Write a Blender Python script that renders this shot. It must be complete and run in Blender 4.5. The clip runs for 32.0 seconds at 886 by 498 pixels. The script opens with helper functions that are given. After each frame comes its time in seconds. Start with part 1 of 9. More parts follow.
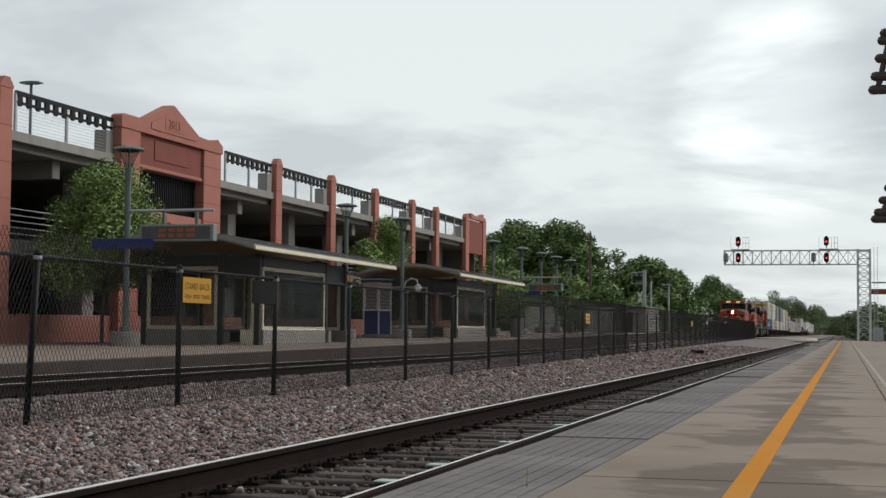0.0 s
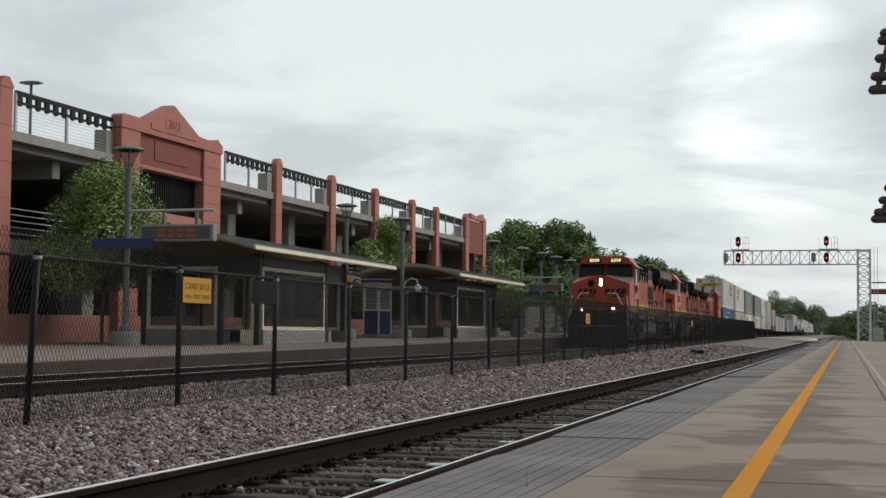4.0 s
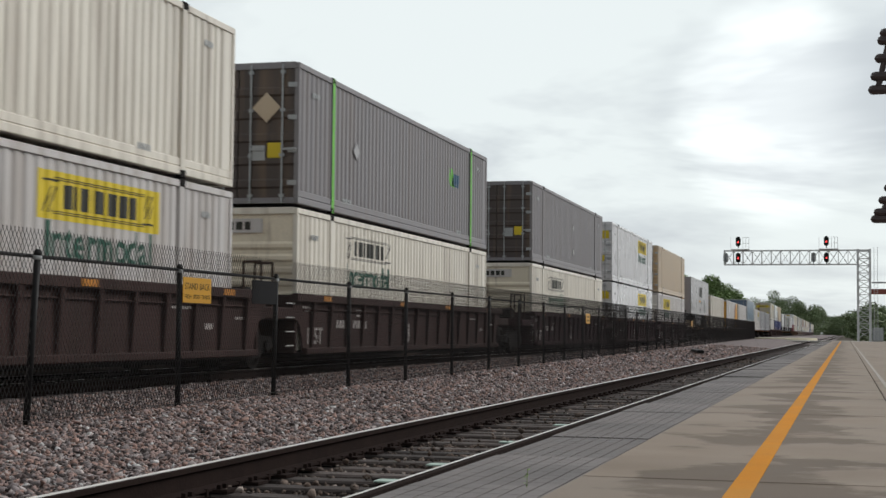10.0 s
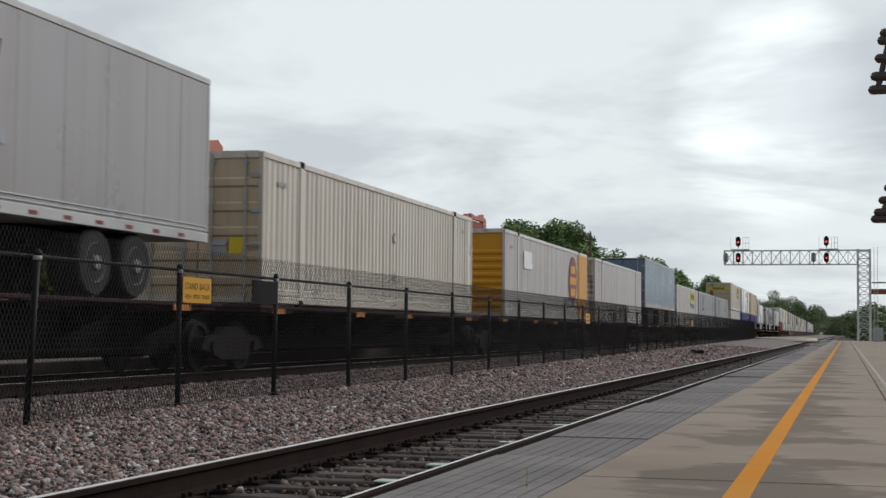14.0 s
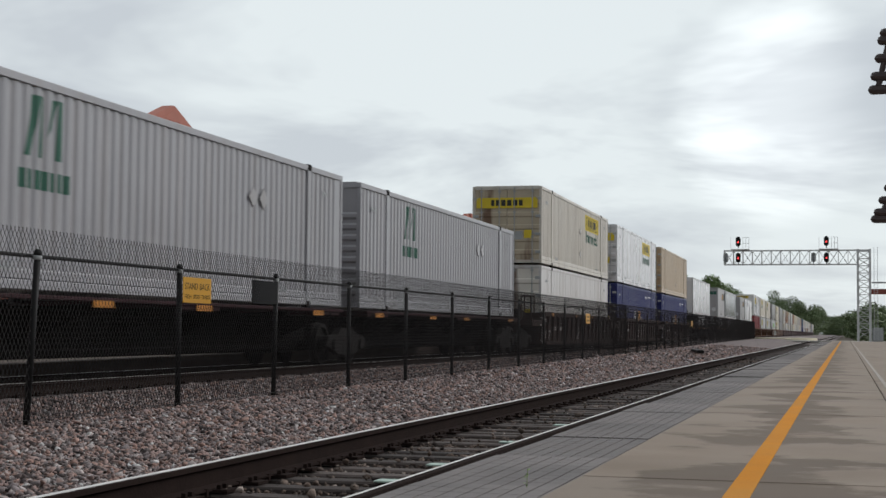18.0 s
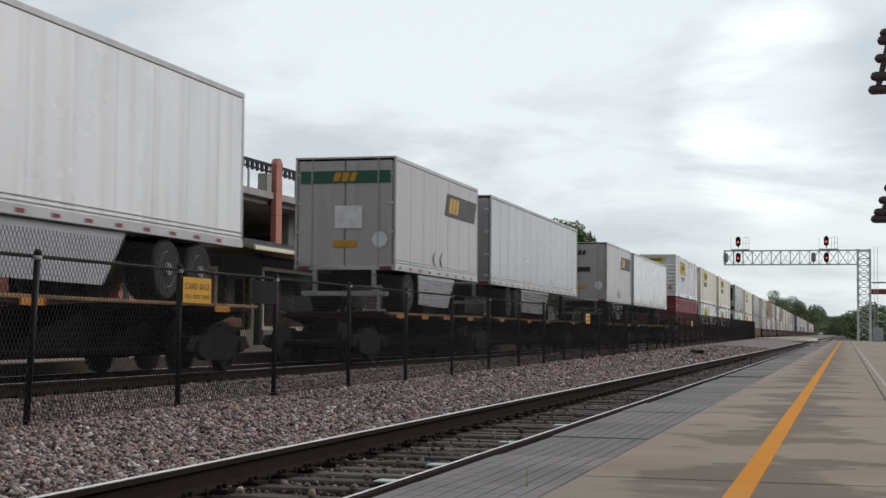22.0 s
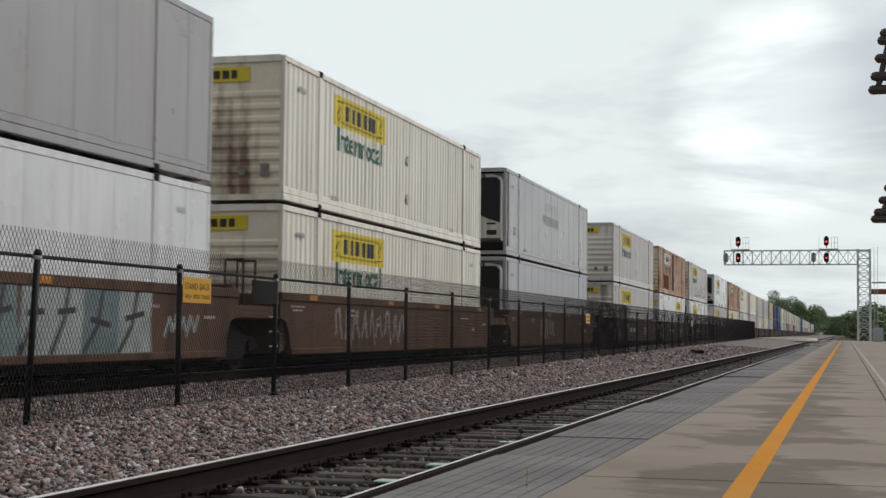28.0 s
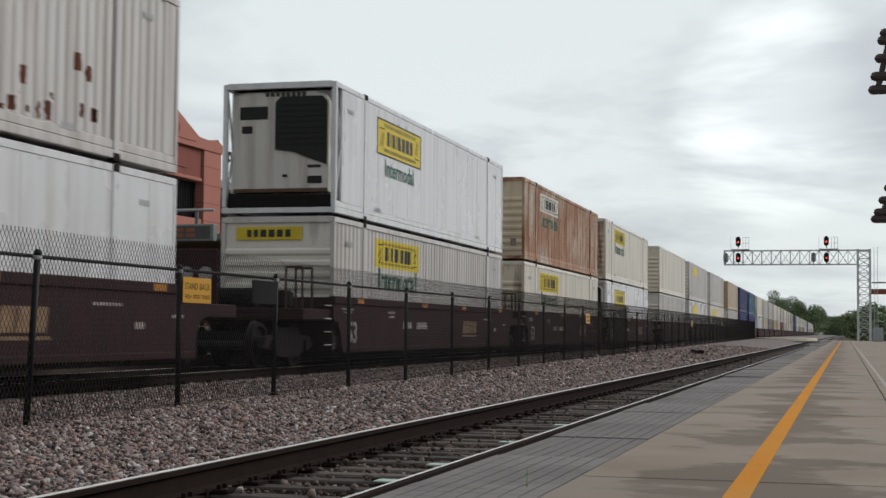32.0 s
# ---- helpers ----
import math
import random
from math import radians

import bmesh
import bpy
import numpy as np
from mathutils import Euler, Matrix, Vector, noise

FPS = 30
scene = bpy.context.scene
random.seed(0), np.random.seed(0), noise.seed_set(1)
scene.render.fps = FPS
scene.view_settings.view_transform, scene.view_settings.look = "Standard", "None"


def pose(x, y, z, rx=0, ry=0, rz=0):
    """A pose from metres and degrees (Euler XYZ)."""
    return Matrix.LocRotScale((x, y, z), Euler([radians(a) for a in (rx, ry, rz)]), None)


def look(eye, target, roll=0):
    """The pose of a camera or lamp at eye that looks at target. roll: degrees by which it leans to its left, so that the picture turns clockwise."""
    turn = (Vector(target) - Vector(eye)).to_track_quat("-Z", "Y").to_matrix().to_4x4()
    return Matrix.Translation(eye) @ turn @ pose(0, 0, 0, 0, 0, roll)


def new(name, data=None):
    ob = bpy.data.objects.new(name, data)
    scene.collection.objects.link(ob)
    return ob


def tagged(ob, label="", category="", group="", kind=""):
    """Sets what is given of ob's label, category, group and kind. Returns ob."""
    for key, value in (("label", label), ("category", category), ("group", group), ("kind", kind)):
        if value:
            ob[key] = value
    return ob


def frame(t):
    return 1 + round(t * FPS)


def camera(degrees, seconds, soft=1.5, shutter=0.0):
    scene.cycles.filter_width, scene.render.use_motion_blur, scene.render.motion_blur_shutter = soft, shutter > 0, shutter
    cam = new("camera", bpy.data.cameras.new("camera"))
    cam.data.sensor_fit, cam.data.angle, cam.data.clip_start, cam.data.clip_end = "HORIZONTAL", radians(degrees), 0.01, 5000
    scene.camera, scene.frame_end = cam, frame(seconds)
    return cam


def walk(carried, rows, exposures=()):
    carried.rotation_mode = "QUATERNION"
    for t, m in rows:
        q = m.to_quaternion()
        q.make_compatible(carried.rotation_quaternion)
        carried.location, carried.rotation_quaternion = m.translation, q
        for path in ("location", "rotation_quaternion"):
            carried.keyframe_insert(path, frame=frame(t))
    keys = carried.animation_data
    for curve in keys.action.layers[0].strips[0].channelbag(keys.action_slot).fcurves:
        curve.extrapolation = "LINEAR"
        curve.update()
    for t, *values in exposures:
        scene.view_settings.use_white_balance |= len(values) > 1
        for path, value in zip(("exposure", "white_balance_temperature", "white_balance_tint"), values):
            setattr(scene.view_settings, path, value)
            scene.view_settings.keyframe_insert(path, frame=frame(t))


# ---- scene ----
# The camera stands still on the platform; y runs along the tracks, z = 0 is the near rail's top.
EYE_HEIGHT = 0.872
cam = camera(34.05, 32.0, soft=1.5, shutter=0.12)
STAND = pose(0, 0, EYE_HEIGHT, 93.2146, 0, 15.5633) @ pose(0, 0, 0, 0, 0, 0.5213)
walk(cam, [(0.0, STAND), (32.0, STAND)], exposures=[(0.0, 0.04, 6500, 7), (5.0, 0.05, 6500, 7), (8.0, 0.14, 6500, 7), (10.0, 0.12, 6480, 7), (12.0, 0.08, 6450, 7), (14.0, 0.02, 6400, 8), (19.0, 0.02, 6380, 8), (21.0, 0.10, 6380, 8), (23.0, 0.10, 6380, 8), (25.0, 0.08, 6420, 7), (28.0, 0.06, 6450, 7), (31.0, 0.01, 6450, 7), (32.0, 0.0, 6450, 7)])

# The far track leans away from the near one by half a degree.
LEAN = -0.0096
TURN = math.degrees(math.atan(-LEAN))
TRAIN_SIDE = -10.1035
SPEED = 25.802
RAIL_FAR = 0.10


def far_x(offset, y):
    """x of a line that runs beside the far track, offset from its right train side."""
    return TRAIN_SIDE + offset + LEAN * y


def far_ground(y):
    """Height of the far platform's surface, which rises gently."""
    return 0.10 + 0.006 * y


# ---- world and sun: overcast ----
world = bpy.data.worlds.new("overcast_sky")
scene.world = world
world.use_nodes = True
wn, wl = world.node_tree.nodes, world.node_tree.links
wn.clear()


def sky_nodes():
    out = wn.new("ShaderNodeOutputWorld")
    back = wn.new("ShaderNodeBackground")
    back.inputs["Strength"].default_value = 1.0
    wl.new(back.outputs[0], out.inputs[0])
    sky = wn.new("ShaderNodeTexSky")
    sky.sky_type, sky.sun_disc = "NISHITA", False
    sky.sun_elevation, sky.sun_rotation = radians(36), radians(51)
    dim = wn.new("ShaderNodeVectorMath")
    dim.operation = "SCALE"
    dim.inputs["Scale"].default_value = 0.1
    wl.new(sky.outputs[0], dim.inputs[0])
    tc = wn.new("ShaderNodeTexCoord")
    # flatten the direction so that the clouds lie in a layer
    sep = wn.new("ShaderNodeSeparateXYZ")
    wl.new(tc.outputs["Generated"], sep.inputs[0])
    lift = wn.new("ShaderNodeMath")
    lift.operation = "ADD"
    lift.inputs[1].default_value = 0.16
    wl.new(sep.outputs["Z"], lift.inputs[0])
    low = wn.new("ShaderNodeMath")
    low.operation = "MAXIMUM"
    low.inputs[1].default_value = 0.10
    wl.new(lift.outputs[0], low.inputs[0])
    flat = wn.new("ShaderNodeCombineXYZ")
    for axis in ("X", "Y"):
        d = wn.new("ShaderNodeMath")
        d.operation = "DIVIDE"
        wl.new(sep.outputs[axis], d.inputs[0])
        wl.new(low.outputs[0], d.inputs[1])
        wl.new(d.outputs[0], flat.inputs[axis])
    big = wn.new("ShaderNodeTexNoise")
    big.inputs["Scale"].default_value = 0.9
    big.inputs["Detail"].default_value = 5
    big.inputs["Roughness"].default_value = 0.58
    big.inputs["Distortion"].default_value = 0.4
    shift = wn.new("ShaderNodeMapping")
    shift.inputs["Location"].default_value = (2.3, 0.9, 0)
    wl.new(flat.outputs[0], shift.inputs["Vector"])
    wl.new(shift.outputs[0], big.inputs["Vector"])
    ramp = wn.new("ShaderNodeValToRGB")
    e = ramp.color_ramp.elements
    e[0].position, e[0].color = 0.40, (0.57, 0.60, 0.635, 1)
    e[1].position, e[1].color = 0.57, (0.775, 0.815, 0.825, 1)
    wl.new(big.outputs["Fac"], ramp.inputs["Fac"])
    # thin cloud towards the sun glows
    dot = wn.new("ShaderNodeVectorMath")
    dot.operation = "DOT_PRODUCT"
    v = Vector((-0.042, 0.983, 0.150)).normalized()
    dot.inputs[1].default_value = v
    wl.new(tc.outputs["Generated"], dot.inputs[0])
    near = wn.new("ShaderNodeMapRange")
    near.interpolation_type = "SMOOTHSTEP"
    near.inputs["From Min"].default_value, near.inputs["From Max"].default_value = 0.9966, 0.9998
    near.inputs["To Min"].default_value, near.inputs["To Max"].default_value = 0.0, 0.42
    ragged = wn.new("ShaderNodeMath")
    ragged.operation = "MULTIPLY_ADD"
    ragged.inputs[1].default_value, ragged.inputs[2].default_value = 0.006, -0.0032
    wl.new(big.outputs["Fac"], ragged.inputs[0])
    rough = wn.new("ShaderNodeMath")
    rough.operation = "ADD"
    wl.new(dot.outputs["Value"], rough.inputs[0])
    wl.new(ragged.outputs[0], rough.inputs[1])
    wl.new(rough.outputs[0], near.inputs["Value"])
    thin = wn.new("ShaderNodeMath")
    thin.operation = "MULTIPLY"
    wl.new(near.outputs[0], thin.inputs[0])
    gap = wn.new("ShaderNodeMapRange")
    gap.inputs["From Min"].default_value, gap.inputs["From Max"].default_value = 0.38, 0.55
    gap.inputs["To Min"].default_value, gap.inputs["To Max"].default_value = 0.65, 1.0
    wl.new(big.outputs["Fac"], gap.inputs["Value"])
    wl.new(gap.outputs[0], thin.inputs[1])
    glow = wn.new("ShaderNodeMix")
    glow.data_type, glow.blend_type = "RGBA", "ADD"
    wl.new(thin.outputs[0], glow.inputs["Factor"])
    wl.new(ramp.outputs[0], glow.inputs["A"])
    glow.inputs["B"].default_value = (1, 1, 0.97, 1)
    mix = wn.new("ShaderNodeMix")
    mix.data_type = "RGBA"
    mix.inputs["Factor"].default_value = 0.95
    wl.new(dim.outputs[0], mix.inputs["A"])
    # the cloud is darker away from the sun
    side = wn.new("ShaderNodeVectorMath")
    side.operation = "DOT_PRODUCT"
    side.inputs[1].default_value = Vector((-0.30, 0.95, 0.0)).normalized()
    wl.new(tc.outputs["Generated"], side.inputs[0])
    fall = wn.new("ShaderNodeMapRange")
    fall.inputs["From Min"].default_value, fall.inputs["From Max"].default_value = -1.0, 1.0
    fall.inputs["To Min"].default_value, fall.inputs["To Max"].default_value = 0.60, 1.05
    wl.new(side.outputs["Value"], fall.inputs["Value"])
    away = wn.new("ShaderNodeVectorMath")
    away.operation = "SCALE"
    wl.new(glow.outputs["Result"], away.inputs[0])
    wl.new(fall.outputs[0], away.inputs["Scale"])
    wl.new(away.outputs[0], mix.inputs["B"])
    wl.new(mix.outputs["Result"], back.inputs["Color"])


sky_nodes()
sun = new("sun", bpy.data.lights.new("sun", "SUN"))
sun.data.energy, sun.data.angle, sun.data.color = 2.0, radians(35), (1.0, 0.955, 0.94)
sun.matrix_world = look((66, 74, 62), (0, 20, 0))
# ---- materials ----
def surface(name, col, rough=0.7, metal=0.0, var=0.18, scale=1.2, grain=40.0, bump=0.15, dirt=None, dirt_amount=0.35, streak=False,
            spread=0.0, gloss_var=0.12, stretch=(1, 1, 1), island=0.0, spec=0.3,
            dirt_edge=(0.46, 0.74), dirt_scale=None):
    """A weathered surface: two scales of noise in the colour, grain in relief, optional dirt or vertical streaks."""
    m = bpy.data.materials.new(name)
    m.use_nodes = True
    n, l = m.node_tree.nodes, m.node_tree.links
    b = n["Principled BSDF"]
    tc = n.new("ShaderNodeTexCoord")
    mp = n.new("ShaderNodeMapping")
    mp.inputs["Scale"].default_value = stretch
    l.new(tc.outputs["Object"], mp.inputs["Vector"])
    info = n.new("ShaderNodeObjectInfo")
    add = n.new("ShaderNodeVectorMath")
    add.operation = "ADD"
    push = n.new("ShaderNodeVectorMath")
    push.operation = "SCALE"
    push.inputs[0].default_value = (17.0, 31.0, 7.0)
    l.new(info.outputs["Random"], push.inputs["Scale"])
    l.new(mp.outputs[0], add.inputs[0])
    l.new(push.outputs[0], add.inputs[1])

    def noise_tex(s, detail, vec=None):
        t = n.new("ShaderNodeTexNoise")
        t.inputs["Scale"].default_value, t.inputs["Detail"].default_value = s, detail
        l.new((vec or add).outputs[0], t.inputs["Vector"])
        return t

    a, c = noise_tex(scale, 5), noise_tex(grain, 3)
    mixn = n.new("ShaderNodeMath")
    mixn.operation = "MULTIPLY_ADD"
    l.new(a.outputs["Fac"], mixn.inputs[0])
    mixn.inputs[1].default_value = 0.65
    sc = n.new("ShaderNodeMath")
    sc.operation = "MULTIPLY"
    sc.inputs[1].default_value = 0.35
    l.new(c.outputs["Fac"], sc.inputs[0])
    l.new(sc.outputs[0], mixn.inputs[2])
    val = n.new("ShaderNodeMapRange")
    val.inputs["From Min"].default_value, val.inputs["From Max"].default_value = 0.3, 0.7
    val.inputs["To Min"].default_value, val.inputs["To Max"].default_value = 1 - var, 1 + var
    l.new(mixn.outputs[0], val.inputs["Value"])
    hsv = n.new("ShaderNodeHueSaturation")
    hsv.inputs["Color"].default_value = (*col, 1)
    last = val
    if spread or island:
        rnd = n.new("ShaderNodeMapRange")
        rnd.inputs["To Min"].default_value, rnd.inputs["To Max"].default_value = 1 - (spread or island), 1 + (spread or island)
        if island:
            geo = n.new("ShaderNodeNewGeometry")
            l.new(geo.outputs["Random Per Island"], rnd.inputs["Value"])
        else:
            l.new(info.outputs["Random"], rnd.inputs["Value"])
        mul = n.new("ShaderNodeMath")
        mul.operation = "MULTIPLY"
        l.new(val.outputs[0], mul.inputs[0])
        l.new(rnd.outputs[0], mul.inputs[1])
        last = mul
    l.new(last.outputs[0], hsv.inputs["Value"])
    color = hsv.outputs[0]
    if dirt:
        dm = n.new("ShaderNodeMapping")
        dm.inputs["Scale"].default_value = dirt_scale or ((1.6, 1.6, 0.16) if streak else (1, 1, 1))
        l.new(add.outputs[0], dm.inputs["Vector"])
        dn = noise_tex(1.1 if streak else 0.7, 6, dm)
        dr = n.new("ShaderNodeMapRange")
        dr.inputs["From Min"].default_value, dr.inputs["From Max"].default_value = dirt_edge
        dr.inputs["To Max"].default_value = dirt_amount
        l.new(dn.outputs["Fac"], dr.inputs["Value"])
        dmix = n.new("ShaderNodeMix")
        dmix.data_type = "RGBA"
        l.new(dr.outputs[0], dmix.inputs["Factor"])
        l.new(color, dmix.inputs["A"])
        dmix.inputs["B"].default_value = (*dirt, 1)
        color = dmix.outputs["Result"]
    l.new(color, b.inputs["Base Color"])
    rr = n.new("ShaderNodeMapRange")
    rr.inputs["To Min"].default_value, rr.inputs["To Max"].default_value = max(0.02, rough - gloss_var), min(1, rough + gloss_var)
    l.new(a.outputs["Fac"], rr.inputs["Value"])
    l.new(rr.outputs[0], b.inputs["Roughness"])
    b.inputs["Metallic"].default_value = metal
    b.inputs["Specular IOR Level"].default_value = spec
    if bump:
        bp = n.new("ShaderNodeBump")
        bp.inputs["Strength"].default_value, bp.inputs["Distance"].default_value = bump, 0.01
        l.new(c.outputs["Fac"], bp.inputs["Height"])
        l.new(bp.outputs[0], b.inputs["Normal"])
    return m


def glowing(name, col, strength):
    m = bpy.data.materials.new(name)
    m.use_nodes = True
    b = m.node_tree.nodes["Principled BSDF"]
    b.inputs["Base Color"].default_value = (*col, 1)
    b.inputs["Emission Color"].default_value = (*col, 1)
    b.inputs["Emission Strength"].default_value = strength
    return m


def glass(name, tint=(0.75, 0.8, 0.8), see=0.55, rough=0.05):
    """Thin glazing: part glossy dark glass, part see-through."""
    m = bpy.data.materials.new(name)
    m.use_nodes = True
    n, l = m.node_tree.nodes, m.node_tree.links
    b = n["Principled BSDF"]
    b.inputs["Base Color"].default_value = (0.02, 0.025, 0.025, 1)
    b.inputs["Roughness"].default_value = rough
    b.inputs["Specular IOR Level"].default_value = 0.14
    t = n.new("ShaderNodeBsdfTransparent")
    t.inputs[0].default_value = (*tint, 1)
    mx = n.new("ShaderNodeMixShader")
    mx.inputs[0].default_value = see
    l.new(b.outputs[0], mx.inputs[1])
    l.new(t.outputs[0], mx.inputs[2])
    l.new(mx.outputs[0], n["Material Output"].inputs["Surface"])
    return m


def stone_mix(name, tones, grain=60.0):
    """Crushed stone: each piece takes one of several tones."""
    m = surface(name, (0.5, 0.5, 0.5), 0.92, spec=0.15, var=0.3, scale=14, grain=grain, bump=0.5)
    n, l = m.node_tree.nodes, m.node_tree.links
    geo = n.new("ShaderNodeNewGeometry")
    ramp = n.new("ShaderNodeValToRGB")
    ramp.color_ramp.interpolation = "CONSTANT"
    e = ramp.color_ramp.elements
    for k, (at, col) in enumerate(tones):
        q = e[k] if k < 2 else e.new(at)
        q.position, q.color = at, (*col, 1)
    l.new(geo.outputs["Random Per Island"], ramp.inputs["Fac"])
    for node in n:
        if node.bl_idname == "ShaderNodeHueSaturation":
            l.new(ramp.outputs[0], node.inputs["Color"])
    return m


def damp_concrete(name, col, stain):
    """Platform concrete with sharp-edged damp stains that gather along the painted line."""
    m = surface(name, col, 0.8, spec=0.12, var=0.13, scale=0.9, grain=90, bump=0.14, dirt=(0.17, 0.125, 0.09), dirt_amount=0.45, spread=0.05, gloss_var=0.2)
    n, l = m.node_tree.nodes, m.node_tree.links
    b = n["Principled BSDF"]
    geo = n.new("ShaderNodeNewGeometry")
    sep = n.new("ShaderNodeSeparateXYZ")
    l.new(geo.outputs["Position"], sep.inputs[0])

    def math_node(op, a, c, clamp=False):
        q = n.new("ShaderNodeMath")
        q.operation, q.use_clamp = op, clamp
        for k, v in enumerate((a, c)):
            if isinstance(v, (int, float)):
                q.inputs[k].default_value = v
            else:
                l.new(v, q.inputs[k])
        return q.outputs[0]

    off = math_node("ABSOLUTE", math_node("ADD", sep.outputs["X"], 0.53), 0.0)
    near = math_node("SUBTRACT", 1.0, math_node("MULTIPLY", off, 1.15), True)
    mp = n.new("ShaderNodeMapping")
    mp.inputs["Scale"].default_value = (0.62, 0.66, 1)
    l.new(geo.outputs["Position"], mp.inputs["Vector"])
    tex = n.new("ShaderNodeTexNoise")
    tex.inputs["Scale"].default_value, tex.inputs["Detail"].default_value, tex.inputs["Roughness"].default_value = 1.25, 7, 0.62
    l.new(mp.outputs[0], tex.inputs["Vector"])
    level = math_node("ADD", tex.outputs["Fac"], math_node("MULTIPLY", near, 0.215))
    edge = n.new("ShaderNodeMapRange")
    edge.inputs["From Min"].default_value, edge.inputs["From Max"].default_value = 0.595, 0.655
    edge.inputs["To Max"].default_value = 0.7
    l.new(level, edge.inputs["Value"])
    mix = n.new("ShaderNodeMix")
    mix.data_type = "RGBA"
    l.new(edge.outputs[0], mix.inputs["Factor"])
    l.new(b.inputs["Base Color"].links[0].from_socket, mix.inputs["A"])
    mix.inputs["B"].default_value = (*stain, 1)
    l.new(mix.outputs["Result"], b.inputs["Base Color"])
    return m


MAT_BALLAST = stone_mix("ballast_stone", ((0.0, (0.073, 0.061, 0.060)), (0.18, (0.259, 0.188, 0.171)), (0.40, (0.200, 0.171, 0.170)), (0.60, (0.294, 0.193, 0.163)), (0.74, (0.142, 0.114, 0.111)), (0.87, (0.342, 0.300, 0.289)), (0.97, (0.460, 0.446, 0.441))))
MAT_BALLAST_BED = surface("ballast_bed", (0.17, 0.143, 0.14), 0.95, spec=0.1, var=0.55, scale=6, grain=28, bump=1.0)
MAT_GROUND = surface("bare_ground", (0.11, 0.095, 0.075), 0.95, spec=0.1, var=0.25, scale=0.4, grain=12, bump=0.5)
MAT_CONCRETE = damp_concrete("platform_concrete", (0.240, 0.198, 0.163), (0.112, 0.087, 0.069))
MAT_CONCRETE_FAR = surface("far_platform_concrete", (0.205, 0.155, 0.128), 0.8, var=0.12, scale=0.6, grain=60, bump=0.1, dirt=(0.2, 0.17, 0.15))
MAT_CONCRETE_GREY = surface("grey_concrete", (0.26, 0.245, 0.225), 0.8, var=0.15, scale=0.8, grain=40, bump=0.15, dirt=(0.12, 0.115, 0.11), streak=True)
MAT_CONCRETE_DARK = surface("cast_concrete", (0.20, 0.185, 0.168), 0.85, var=0.18, scale=0.6, grain=30, bump=0.2)
MAT_PANEL = surface("crossing_panel", (0.165, 0.15, 0.146), 0.75, spec=0.15, var=0.2, scale=1.5, grain=60, bump=0.25, dirt=(0.075, 0.068, 0.068), dirt_amount=0.7, spread=0.14, gloss_var=0.25)
MAT_YELLOW = surface("yellow_line_paint", (0.52, 0.205, 0.012), 0.8, spec=0.1, var=0.14, scale=1.2, grain=60, bump=0.1, dirt=(0.36, 0.2, 0.06), dirt_amount=0.6)
MAT_RAIL = surface("rusty_rail_steel", (0.02, 0.0135, 0.012), 0.9, spec=0.04, var=0.25, scale=5, grain=60, bump=0.3)
MAT_RAILTOP = surface("polished_rail_head", (0.72, 0.70, 0.68), 0.33, metal=0.35, var=0.08, scale=3, grain=80, bump=0.02)
MAT_TIE = surface("creosoted_tie", (0.062, 0.05, 0.046), 0.8, spec=0.2, var=0.5, scale=3, grain=30, bump=0.6, spread=0.5, stretch=(0.4, 3, 3))
MAT_BLACKSTEEL = surface("black_painted_steel", (0.016, 0.0155, 0.016), 0.55, spec=0.12, var=0.2, scale=4, grain=40, bump=0.08)
MAT_MESHWIRE = surface("black_vinyl_wire", (0.062, 0.058, 0.058), 0.7, var=0.1, bump=0, spec=0.15)
MAT_BRICK = surface("red_brick_wall", (0.205, 0.064, 0.05), 0.85, var=0.16, scale=1.2, grain=25, bump=0.3, dirt=(0.2, 0.08, 0.06), dirt_amount=0.4)
MAT_BRICK_TRIM = surface("pink_precast_trim", (0.37, 0.15, 0.115), 0.85, var=0.12, scale=1.0, grain=30, bump=0.15)
MAT_GALV = surface("galvanised_steel", (0.36, 0.37, 0.375), 0.5, metal=0.4, var=0.15, scale=3, grain=40, bump=0.05)
MAT_ALUPAINT = surface("aluminium_paint", (0.56, 0.56, 0.56), 0.5, metal=0.1, var=0.12, scale=2, grain=40, bump=0.04)
MAT_GREENSTEEL = surface("green_grey_painted_steel", (0.12, 0.155, 0.15), 0.5, var=0.12, scale=3, grain=40, bump=0.05)
MAT_DARKGREEN = surface("dark_green_frame_paint", (0.017, 0.026, 0.024), 0.5, var=0.15, scale=3, bump=0.05)
MAT_CREAM = surface("cream_frame_paint", (0.68, 0.62, 0.46), 0.6, var=0.1, scale=3, bump=0.05)
MAT_SOFFIT = surface("tan_soffit", (0.28, 0.225, 0.145), 0.7, var=0.1, scale=1, bump=0.05)
MAT_ROOF = surface("grey_standing_seam_roof", (0.17, 0.168, 0.165), 0.5, metal=0.2, var=0.12, scale=1, bump=0.05)
MAT_BLUE = surface("blue_panel_paint", (0.023, 0.037, 0.16), 0.45, var=0.1, scale=2, bump=0.03)
MAT_WHITE = surface("white_paint", (0.75, 0.75, 0.73), 0.5, var=0.08, scale=2, bump=0.04)
MAT_SIGNYELLOW = surface("yellow_sign_sheet", (0.46, 0.235, 0.015), 0.45, var=0.06, scale=5, bump=0.0)
MAT_SIGNWORD = surface("sun-faded_black_print", (0.05, 0.035, 0.012), 0.6, var=0.2, bump=0.0)
MAT_BLACK = surface("black_paint", (0.012, 0.012, 0.012), 0.6, var=0.1, bump=0.0)
MAT_ORANGELED = glowing("amber_led", (0.24, 0.07, 0.03), 0.05)
